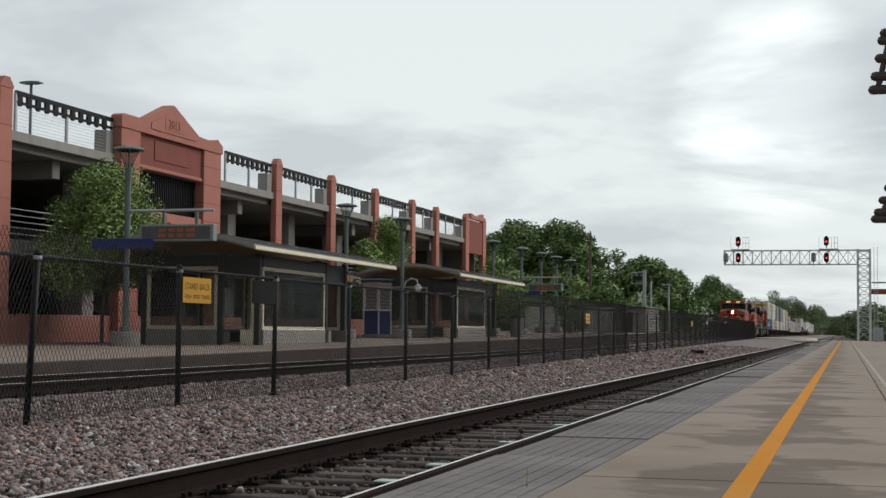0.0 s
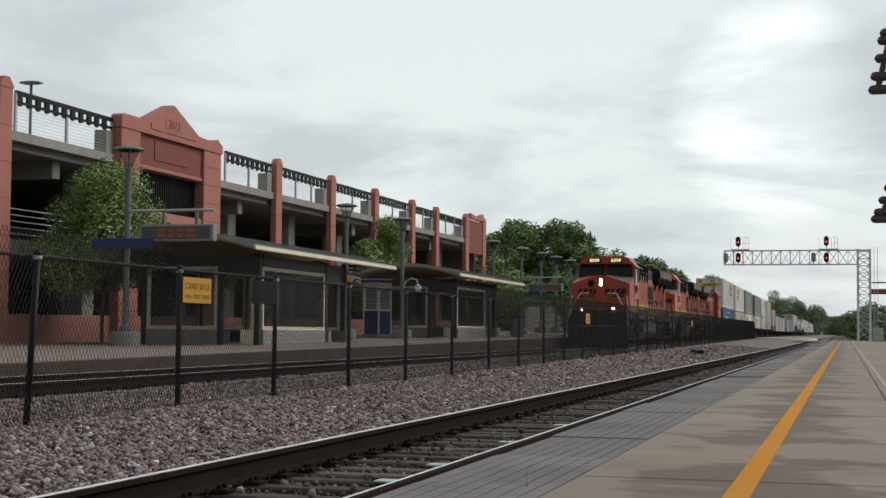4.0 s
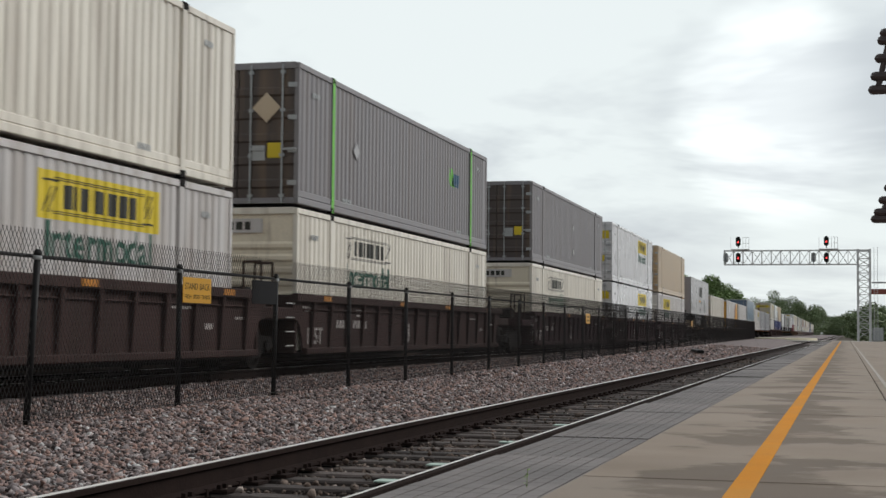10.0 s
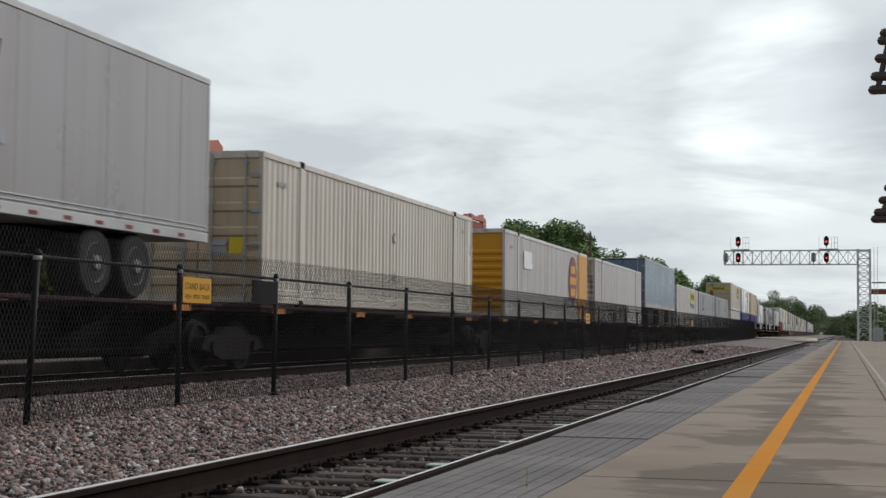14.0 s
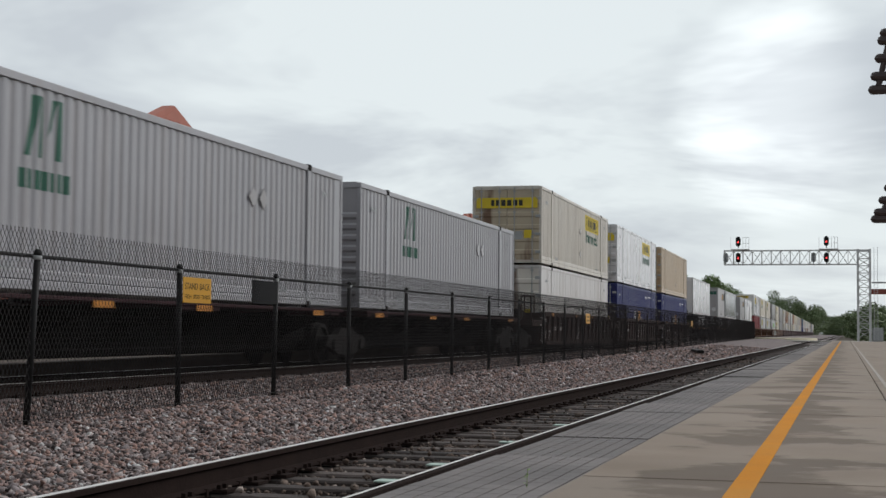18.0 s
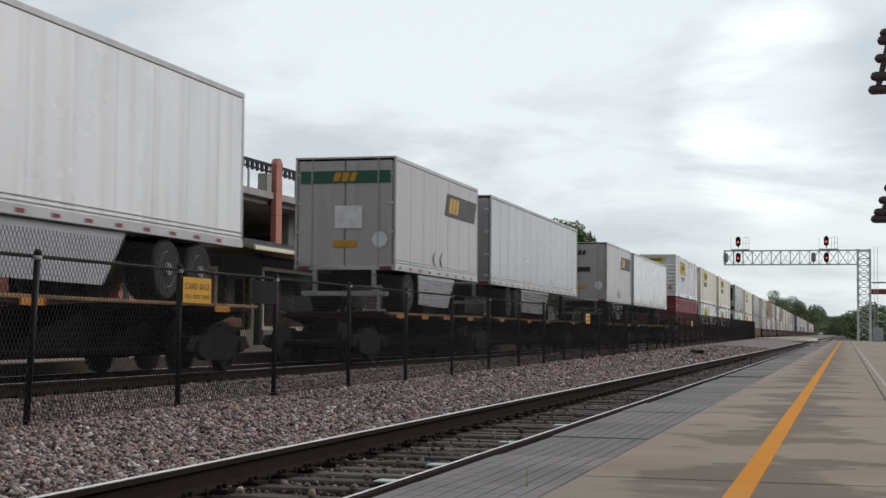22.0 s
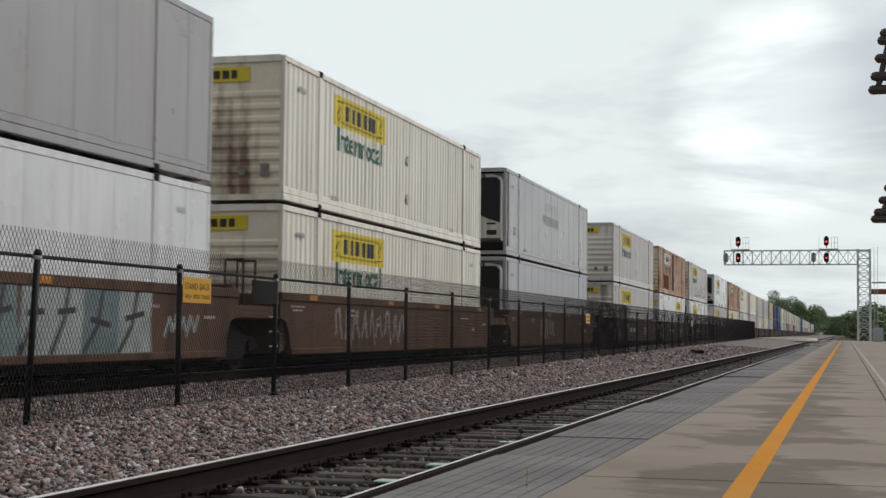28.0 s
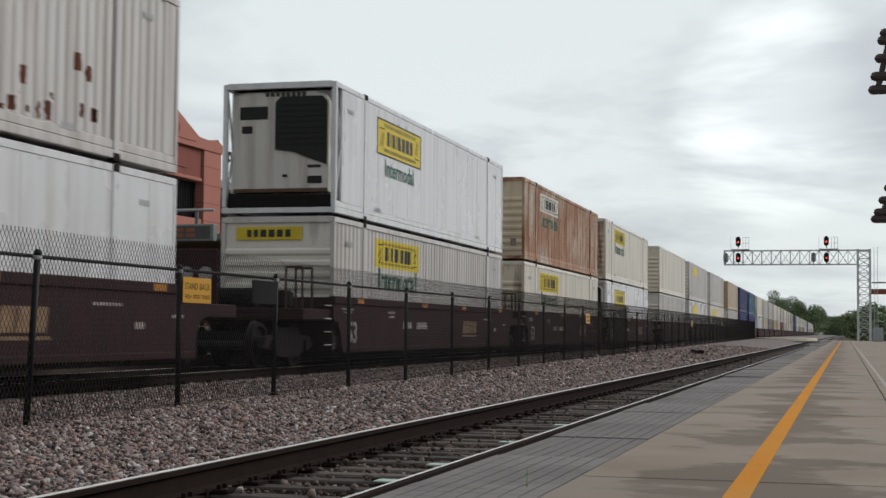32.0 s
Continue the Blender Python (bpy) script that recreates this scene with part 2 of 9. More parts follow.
MAT_LEAF = surface("green_leaves", (0.15, 0.21, 0.06), 0.6, var=0.35, scale=1.2, grain=8, bump=0, island=0.4)
MAT_LEAF_BRIGHT = surface("young_green_leaves", (0.185, 0.265, 0.08), 0.6, var=0.3, scale=1.5, grain=8, bump=0, island=0.4)
MAT_LEAF_DARK = surface("dark_green_leaves", (0.135, 0.20, 0.068), 0.65, var=0.4, scale=0.35, grain=6, bump=0, island=0.5)
MAT_LEAF_FAR = surface("distant_green_leaves", (0.115, 0.155, 0.07), 0.65, var=0.35, scale=0.35, grain=6, bump=0, island=0.4)
MAT_BARK = surface("grey_bark", (0.11, 0.085, 0.065), 0.9, var=0.3, scale=4, grain=20, bump=0.6)
MAT_WINDOW = glass("shelter_glass", tint=(0.72, 0.76, 0.74), see=0.82)
MAT_WINDARK = glass("dark_glass", tint=(0.3, 0.32, 0.32), see=0.25, rough=0.04)
MAT_DEEP = surface("dark_interior", (0.012, 0.012, 0.012), 0.9, var=0.2, bump=0.1, spec=0.05)
MAT_RED_LAMP = glowing("red_signal_lens", (1.0, 0.07, 0.07), 1.6)


# ---- mesh helpers ----
class Shape:
    """Collects vertices and faces of one mesh."""

    def __init__(self):
        self.v, self.f = [], []

    def add(self, verts, faces, m=None):
        k = len(self.v)
        self.v += [tuple(m @ Vector(p)) for p in verts] if m else [tuple(p) for p in verts]
        self.f += [tuple(i + k for i in q) for q in faces]
        return self

    def box(self, x0, x1, y0, y1, z0, z1, c=0.0, m=None):
        """A box; c: width of the chamfer on all its edges."""
        if c <= 0:
            v = [(x, y, z) for z in (z0, z1) for y in (y0, y1) for x in (x0, x1)]
            return self.add(v, [(0, 2, 3, 1), (4, 5, 7, 6), (0, 1, 5, 4), (2, 6, 7, 3), (0, 4, 6, 2), (1, 3, 7, 5)], m)
        c = min(c, 0.45 * min(x1 - x0, y1 - y0, z1 - z0))
        lo, hi = (x0, y0, z0), (x1, y1, z1)
        v, at = [], {}
        for sx in (0, 1):
            for sy in (0, 1):
                for sz in (0, 1):
                    s = (sx, sy, sz)
                    for axis in range(3):
                        p = [hi[i] if s[i] else lo[i] for i in range(3)]
                        for i in range(3):
                            if i != axis:
                                p[i] += -c if s[i] else c
                        at[s, axis] = len(v)
                        v.append(tuple(p))
        f = []
        for axis in range(3):
            j, k = (axis + 1) % 3, (axis + 2) % 3
            for side in (0, 1):
                q = []
                for a, b in ((0, 0), (1, 0), (1, 1), (0, 1)):
                    s = [0, 0, 0]
                    s[axis], s[j], s[k] = side, a, b
                    q.append(at[tuple(s), axis])
                f.append(tuple(q if side else q[::-1]))
            for a in (0, 1):
                for b in (0, 1):
                    s0, s1 = [0, 0, 0], [0, 0, 0]
                    s0[j] = s1[j] = a
                    s0[k] = s1[k] = b
                    s1[axis] = 1
                    s0, s1 = tuple(s0), tuple(s1)
                    q = (at[s0, j], at[s1, j], at[s1, k], at[s0, k])
                    f.append(q if a == b else q[::-1])
        for s in [(a, b, d) for a in (0, 1) for b in (0, 1) for d in (0, 1)]:
            q = (at[s, 0], at[s, 1], at[s, 2])
            f.append(q if sum(s) % 2 else q[::-1])
        return self.add(v, f, m)

    def tube(self, p, q, r, n=8, r2=None, cap=True):
        """A round bar from p to q."""
        p, q = Vector(p), Vector(q)
        d = (q - p).normalized()
        a = d.orthogonal().normalized()
        b = d.cross(a)
        r2 = r if r2 is None else r2
        v = [p + r * (math.cos(t) * a + math.sin(t) * b) for t in (2 * math.pi * i / n for i in range(n))]
        v += [q + r2 * (math.cos(t) * a + math.sin(t) * b) for t in (2 * math.pi * i / n for i in range(n))]
        f = [(i, (i + 1) % n, n + (i + 1) % n, n + i) for i in range(n)]
        if cap:
            f += [tuple(range(n))[::-1], tuple(range(n, 2 * n))]
        return self.add(v, f)

    def path(self, pts, r, n=6):
        for p, q in zip(pts, pts[1:]):
            self.tube(p, q, r, n)
        return self

    def prism(self, outline, axis, a, b, m=None):
        """A polygon in the plane across the axis ('x': (y, z), 'y': (x, z), 'z': (x, y)), pushed from a to b."""
        put = {"x": lambda u, w, s: (s, u, w), "y": lambda u, w, s: (u, s, w), "z": lambda u, w, s: (u, w, s)}[axis]
        n = len(outline)
        v = [put(u, w, a) for u, w in outline] + [put(u, w, b) for u, w in outline]
        f = [(i, (i + 1) % n, n + (i + 1) % n, n + i) for i in range(n)] + [tuple(range(n))[::-1], tuple(range(n, 2 * n))]
        return self.add(v, f, m)

    def lathe(self, profile, n=16, centre=(0, 0, 0), m=None):
        """A turned body about z from (radius, height) pairs."""
        v = [(centre[0] + r * math.cos(2 * math.pi * i / n), centre[1] + r * math.sin(2 * math.pi * i / n), centre[2] + z) for r, z in profile for i in range(n)]
        f = [(k * n + i, k * n + (i + 1) % n, (k + 1) * n + (i + 1) % n, (k + 1) * n + i) for k in range(len(profile) - 1) for i in range(n)]
        f += [tuple(range(n))[::-1], tuple(range((len(profile) - 1) * n, len(profile) * n))]
        return self.add(v, f, m)

    def mesh(self, name, material, smooth=False):
        me = bpy.data.meshes.new(name)
        me.from_pydata(self.v, [], self.f)
        bm = bmesh.new()
        bm.from_mesh(me)
        if len(self.f) < 20000:
            bmesh.ops.recalc_face_normals(bm, faces=bm.faces)
        bm.to_mesh(me)
        bm.free()
        if smooth:
            me.polygons.foreach_set("use_smooth", [True] * len(me.polygons))
        if material:
            me.materials.append(material)
        return me


def part(name, shape, material, parent, label="", at=None, smooth=False):
    """Links a shape or a mesh as one mesh object under a thing or a part."""
    me = shape.mesh(name, material, smooth) if isinstance(shape, Shape) else shape
    ob = new(name, me)
    if parent:
        ob.parent = parent
    if at is not None:
        ob.matrix_basis = at
    if label:
        ob["label"] = label
    return ob


def thing(name, label, category, at=None, group="", kind=""):
    ob = new(name)
    ob.empty_display_size = 0.2
    if at is not None:
        ob.matrix_basis = at
    return tagged(ob, label, category, group, kind)


LETTER_MESHES = {}


def lettering(text, size, material, parent, at, name="lettering", depth=0.004, slant=0.0, bold=0.0):
    """Raised letters in the built-in font; they stand in the xy plane of the pose, centred."""
    key = (text, size, material.name, slant, bold)
    if key not in LETTER_MESHES:
        cu = bpy.data.curves.new(name, "FONT")
        cu.body, cu.size, cu.extrude, cu.align_x, cu.align_y, cu.shear, cu.offset = text, size, depth, "CENTER", "CENTER", slant, bold
        cu.resolution_u = 2
        tmp = new("tmp_text", cu)
        dg = bpy.context.evaluated_depsgraph_get()
        me = bpy.data.meshes.new_from_object(tmp.evaluated_get(dg))
        bpy.data.objects.remove(tmp)
        me.materials.clear()
        me.materials.append(material)
        LETTER_MESHES[key] = me
    return part(name, LETTER_MESHES[key], material, parent, at=at)


def bars(widths, height, gap, material, parent, at, name="word_mark", slant=0.0, thick=0.006, split=False):
    """A row of plain bars in place of a mark; in the xy plane of the pose, centred. split: each bar is a part."""
    s, x = Shape(), -(sum(widths) + gap * (len(widths) - 1)) / 2
    for w in widths:
        k = slant * height
        if split:
            part(name, Shape().prism([(x - k / 2, -height / 2), (x + w - k / 2, -height / 2), (x + w + k / 2, height / 2), (x + k / 2, height / 2)], "z", -thick, thick), material, parent, at=at)
            x += w + gap
            continue
        s.prism([(x - k / 2, -height / 2), (x + w - k / 2, -height / 2), (x + w + k / 2, height / 2), (x + k / 2, height / 2)], "z", -thick, thick)
        x += w + gap
    return None if split else part(name, s, material, parent, at=at)


RIGHT_FACE = pose(0, 0, 0, 90, 0, 90)   # letters read from the +x side, along +y
NEAR_FACE = pose(0, 0, 0, 90, 0, 0)     # letters read from the -y side, along +x


def on_right(x, y, z):
    return Matrix.Translation((x, y, z)) @ RIGHT_FACE


def on_near(x, y, z):
    return Matrix.Translation((x, y, z)) @ NEAR_FACE

# dark brown paints in the far edge's shadow; also shows in slab joints
MAT_EDGE = surface("shaded_edge_and_joint", (0.06, 0.046, 0.04), 0.85, spec=0.1, var=0.3, scale=1.5, grain=25, bump=0.2)
MAT_PLATEBACK = surface("dull_sign_back", (0.02, 0.02, 0.021), 0.85, spec=0.05, var=0.15, scale=6, bump=0.03)
MAT_DISPLAY = surface("weathered_display_case", (0.20, 0.235, 0.225), 0.5, var=0.12, scale=4, bump=0.03)
MAT_SCREEN = surface("dusty_display_screen", (0.075, 0.08, 0.078), 0.35, var=0.2, scale=6, bump=0.0)
MAT_LINEWHITE = surface("worn_white_line", (0.30, 0.265, 0.23), 0.7, var=0.35, scale=3, bump=0.1)
MAT_CRIB = stone_mix("oily_crib_stone", ((0.0, (0.05, 0.04, 0.036)), (0.3, (0.12, 0.088, 0.072)), (0.6, (0.085, 0.066, 0.056)), (0.85, (0.2, 0.155, 0.13)), (0.96, (0.3, 0.25, 0.22))))
MAT_LANTERN = glass("lantern_glass", tint=(0.85, 0.88, 0.88), see=0.7)
MAT_PAD = surface("pale_green_pad", (0.33, 0.42, 0.37), 0.5, var=0.2, scale=8, bump=0.05)
# ---- ground, tracks, platforms ----
TRACK_NEAR = -3.241            # centre of the near track
RAIL_HALF = 0.7525


def bed_height(x, y):
    """Height of the ballast between the near track and the far platform."""
    rise = 0.0022 * min(max(y, 0), 160)
    t = min(1, max(0, (-4.6 - x) / 3.4))
    z = -0.21 + t * (0.01 + rise)
    far = far_x(-1.3, y)
    d = abs(x - far)
    if d < 2.2:
        z += 0.07 * min(1, (2.2 - d) / 0.8)
    if abs(x - TRACK_NEAR) < 1.3:
        z -= 0.03
    return z


def build_ground():
    s = Shape()
    s.add([(-2500, -300, -0.55), (2500, -300, -0.55), (2500, 3000, -0.55), (-2500, 3000, -0.55)], [(0, 1, 2, 3)])
    tagged(part("ground", s, MAT_GROUND, None), "bare brown earth reaching to the horizon", "ground", kind="structure")
    s = Shape()
    xs_ = np.concatenate([np.linspace(-14.2, -9.2, 26), np.linspace(-9, -1.6, 75)])
    ys_ = np.concatenate([np.linspace(-900, -40, 12), np.linspace(-36, 3.6, 60), np.linspace(4, 40, 241), np.linspace(40.5, 170, 160), np.linspace(175, 900, 60)])
    v = [(x, y, bed_height(x, y) + (0.028 * noise.noise((x * 9, y * 9, 0)) + 0.03 * noise.noise((x * 1.7, y * 1.7, 3))) * (abs(x + 3.24) > 0.9)) for y in ys_ for x in xs_]
    n = len(xs_)
    f = [(j * n + i, j * n + i + 1, (j + 1) * n + i + 1, (j + 1) * n + i) for j in range(len(ys_) - 1) for i in range(n - 1)]
    s.add(v, f)
    tagged(part("ballast_bed", s, MAT_BALLAST_BED, None), "grey and pink crushed stone ballast bed", "ballast", kind="structure")


build_ground()


def rail_profile():
    """Half-inch true section of a heavy rail, top at 0."""
    h = 0.17
    half = [(0.028, 0.0), (0.036, -0.006), (0.037, -0.034), (0.009, -0.05), (0.009, -h + 0.03), (0.07, -h + 0.012), (0.07, -h)]
    return half + [(-x, z) for x, z in reversed(half)]


def build_track(name, centre, angle, top, y0, y1, label, ties_from, ties_to):
    track = thing(name, label, "railway track", pose(centre, 0, top, 0, 0, angle), kind="structure")
    for side in (-1, 1):
        s = Shape()
        s.prism([(side * RAIL_HALF + x, z) for x, z in rail_profile()], "y", y0, y1)
        rail = part("rail", s, MAT_RAIL, track)
        k = Shape()
        a, b = (-0.024, 0.024) if side < 0 or "far" in name else (-0.026, -0.006)
        k.box(side * RAIL_HALF + a, side * RAIL_HALF + b, y0, y1, -0.006, 0.002)
        part("running_surface", k, MAT_RAILTOP, rail, "polished bright rail head")
    plates = Shape()
    y = ties_from
    while y < ties_to:
        for side in (-1, 1):
            x = side * RAIL_HALF
            plates.box(x - 0.17, x + 0.17, y + 0.02, y + 0.2, -0.185, -0.163)
            for dx in (-0.1, 0.1):
                for dy in (0.06, 0.15):
                    plates.box(x + dx - 0.014, x + dx + 0.014, y + dy - 0.014, y + dy + 0.014, -0.17, -0.135)
            for dy in (-0.06, 0.24):
                plates.box(x - 0.075, x + 0.075, y + dy - 0.015, y + dy + 0.015, -0.2, -0.15)
        y += 0.515
    tagged(part("tie_plates", plates, MAT_RAIL, track, "rusty tie plates, spikes and rail anchors"), kind="stuff")
    return track


near_track = build_track("near_track", TRACK_NEAR, 0, 0.0, -900, 900, "near railway track with rusty rails on dark wooden ties", 5.0, 60)
far_track = build_track("far_track", TRAIN_SIDE - 1.3, TURN, RAIL_FAR, -900, 900, "far railway track beside the opposite platform", 12.0, 60)


def build_platform():
    plat = thing("platform", "tan concrete station platform with damp stains and joints", "platform", kind="structure")
    s = Shape()
    s.box(-1.46, 40, -60, 168, -0.5, 0.03)
    part("base", s, MAT_EDGE, plat)
    line = Shape()
    line.box(-0.592, -0.462, -60, 168, 0.058, 0.064)
    tagged(part("yellow_line", line, MAT_YELLOW, None), "worn yellow safety line painted along the platform", "marking", kind="structure")
    for a, b, c, d in ((0.58, 0.64, 20, 168), (0.64, 6.4, 65.2, 65.6)):
        s = Shape()
        s.box(a, b, c, d, 0.058, 0.063)
        tagged(part("white_line", s, MAT_LINEWHITE, None), "worn white line painted on the platform", "marking", kind="structure")
    return plat


platform = build_platform()


def build_far_platform():
    """The opposite platform: a long gently rising slab with a dark edge face."""
    p = thing("far_platform", "opposite platform of light tan concrete with a dark edge", "platform", kind="structure")
    s = Shape()
    v = []
    for y in (-60, 185):
        x0, x1, z = far_x(-3.25, y), far_x(-60, y), far_ground(y)
        v += [(x0, y, z), (x1, y, z), (x1, y, -0.6), (x0, y, -0.6)]
    s.add(v, [(0, 1, 5, 4), (1, 2, 6, 5), (2, 3, 7, 6), (3, 0, 4, 7), (0, 3, 2, 1), (4, 5, 6, 7)])
    part("slab", s, MAT_CONCRETE_FAR, p)
    e = Shape()
    v = []
    for y in (-60, 185):
        x0, z = far_x(-3.2, y), far_ground(y)
        v += [(x0, y, z + 0.006), (x0 - 0.35, y, z + 0.006), (x0 - 0.35, y, -0.6), (x0, y, -0.6)]
    e.add(v, [(0, 1, 5, 4), (1, 2, 6, 5), (2, 3, 7, 6), (3, 0, 4, 7), (0, 3, 2, 1), (4, 5, 6, 7)])
    part("edge", e, MAT_EDGE, p, "platform edge coloured dark for its shadow")
    return p


build_far_platform()


def build_crossing():
    """The road that crosses the tracks past the platforms' end."""
    s = Shape()
    s.box(-60, 60, 172, 184, -0.4, 0.02)
    tagged(part("road", s, MAT_CONCRETE_GREY, None), "pale road crossing both tracks", "road", kind="structure")


build_crossing()

# ---- fence between the tracks ----
POSTS = [6.2, 9.8, 13.29, 16.92, 20.25, 23.78, 27.34, 31.03, 34.69, 38.32, 41.94, 45.51, 49.11, 52.87, 56.74, 60.29] + [64.2 + 3.86 * k for k in range(30)]


def fence_x(y):
    return -7.95 - 0.015 * y


def build_fence():
    fence = thing("chain_link_fence", "black chain-link fence with round posts between the tracks", "fence")
    lean = random.Random(4)
    post = Shape()
    post.tube((0, 0, 0), (0, 0, 1.86), 0.036, 10)
    post.lathe([(0.045, 1.84), (0.045, 1.87), (0.03, 1.90), (0.012, 1.91)], 10)
    me = post.mesh("post", MAT_BLACKSTEEL, True)
    band = Shape()
    band.lathe([(0.043, 0), (0.047, 0.01), (0.047, 0.04), (0.043, 0.05)], 10)
    bme = band.mesh("rail_clamp", MAT_GALV, True)
    for k, y in enumerate(POSTS):
        z = -0.26 + 0.0022 * y
        tilt = 2.6 if k == 2 else lean.uniform(-0.5, 0.9)
        ob = part("post", me, None, fence, at=pose(fence_x(y), y, z, lean.uniform(-0.5, 0.5), tilt if k < 5 else tilt * 0.3, 0))
        part("rail_clamp", bme, None, ob, at=pose(0, 0, 1.795))
    y0, y1 = 6.15, 178.0
    top = lambda y: 1.575 + 0.0023 * y
    s = Shape()
    s.tube((fence_x(y0), y0, top(y0)), (fence_x(y1), y1, top(y1)), 0.021, 8)
    part("top_rail", s, MAT_BLACKSTEEL, fence)
    s = Shape()
    s.tube((fence_x(y0) + 0.03, y0, -0.12 + 0.0022 * y0), (fence_x(y1) + 0.03, y1, -0.12 + 0.0022 * y1), 0.004, 4)
    part("tension_wire", s, MAT_MESHWIRE, fence)
    # woven wire, diamond by diamond: straight slanting wires in two directions
    v, f = [], []
    pitch, y = 0.075, y0
    while y < y1:
        step = pitch if y < 60 else pitch * 2
        lo, hi = -0.14 + 0.0022 * y, 1.86 + 0.0022 * y
        run = (hi - lo) * 0.62
        r = 0.0027 + 0.0007 * min(1, max(0, (y - 30) / 40))
        for sgn, off in ((1, -0.004), (-1, 0.004)):
            a = (y, lo) if sgn > 0 else (y + run, lo)
            b = (y + run, hi) if sgn > 0 else (y, hi)
            k = len(v)
            for yy, zz in (a, b):
                x = fence_x(yy) + 0.045 + off
                v += [(x - r, yy - r, zz), (x + r, yy - r, zz), (x, yy + r * 1.2, zz)]
            f += [(k, k + 1, k + 4, k + 3), (k + 1, k + 2, k + 5, k + 4), (k + 2, k, k + 3, k + 5)]
        y += step
    me = bpy.data.meshes.new("wire_mesh")
    me.from_pydata(v, [], f)
    me.materials.append(MAT_MESHWIRE)
    tagged(part("wire_mesh", me, None, fence), kind="stuff")
    return fence


build_fence()


def build_fence_signs():
    y = 17.33
    sign = thing("warning_sign", "yellow sheet-metal warning sign with black words on the fence", "sign", pose(fence_x(y) + 0.06, y, 1.36, 0, 0, 0.9))
    s = Shape()
    s.box(-0.004, 0.004, -0.44, 0.44, -0.165, 0.165, 0.003)
    part("plate", s, MAT_SIGNYELLOW, sign)
    for word, size, yy, zz in (("STAND", 0.125, -0.19, 0.045), ("BACK", 0.125, 0.225, 0.045), ("HIGH", 0.08, -0.29, -0.085), ("SPEED", 0.08, -0.03, -0.085), ("TRAINS", 0.08, 0.26, -0.085)):
        lettering(word, size, MAT_SIGNWORD, sign, on_right(0.005, yy, zz), depth=0.001)
    y = 19.75
    back = thing("sign_plate", "bare grey metal sign plate on the fence", "sign", pose(fence_x(y) + 0.05, y, 1.40))
    s = Shape()
    s.box(-0.004, 0.004, -0.5, 0.45, -0.17, 0.17, 0.003)
    part("plate", s, MAT_PLATEBACK, back)
    for y, z in ((49.7, 1.32), (91.0, 1.42)):
        sg = thing("warning_sign", "small yellow warning sign far along the fence", "sign", pose(fence_x(y) + 0.09, y, z), group="fence warning signs")
        s = Shape()
        s.box(-0.004, 0.004, -0.4, 0.4, -0.17, 0.17, 0.003)
        part("plate", s, MAT_SIGNYELLOW, sg)
        for zz, w in ((0.06, 0.1), (-0.07, 0.12)):
            bars([w] * 4, 0.05, 0.03, MAT_BLACK, sg, on_right(0.005, 0, zz), "word_mark", thick=0.001)


build_fence_signs()
MAT_PALE = surface("pale_render", (0.58, 0.56, 0.52), 0.8, var=0.1, scale=0.6, bump=0.08, dirt=(0.25, 0.24, 0.22), streak=True)
# ---- parking garage ----
GAR_X = -25.0


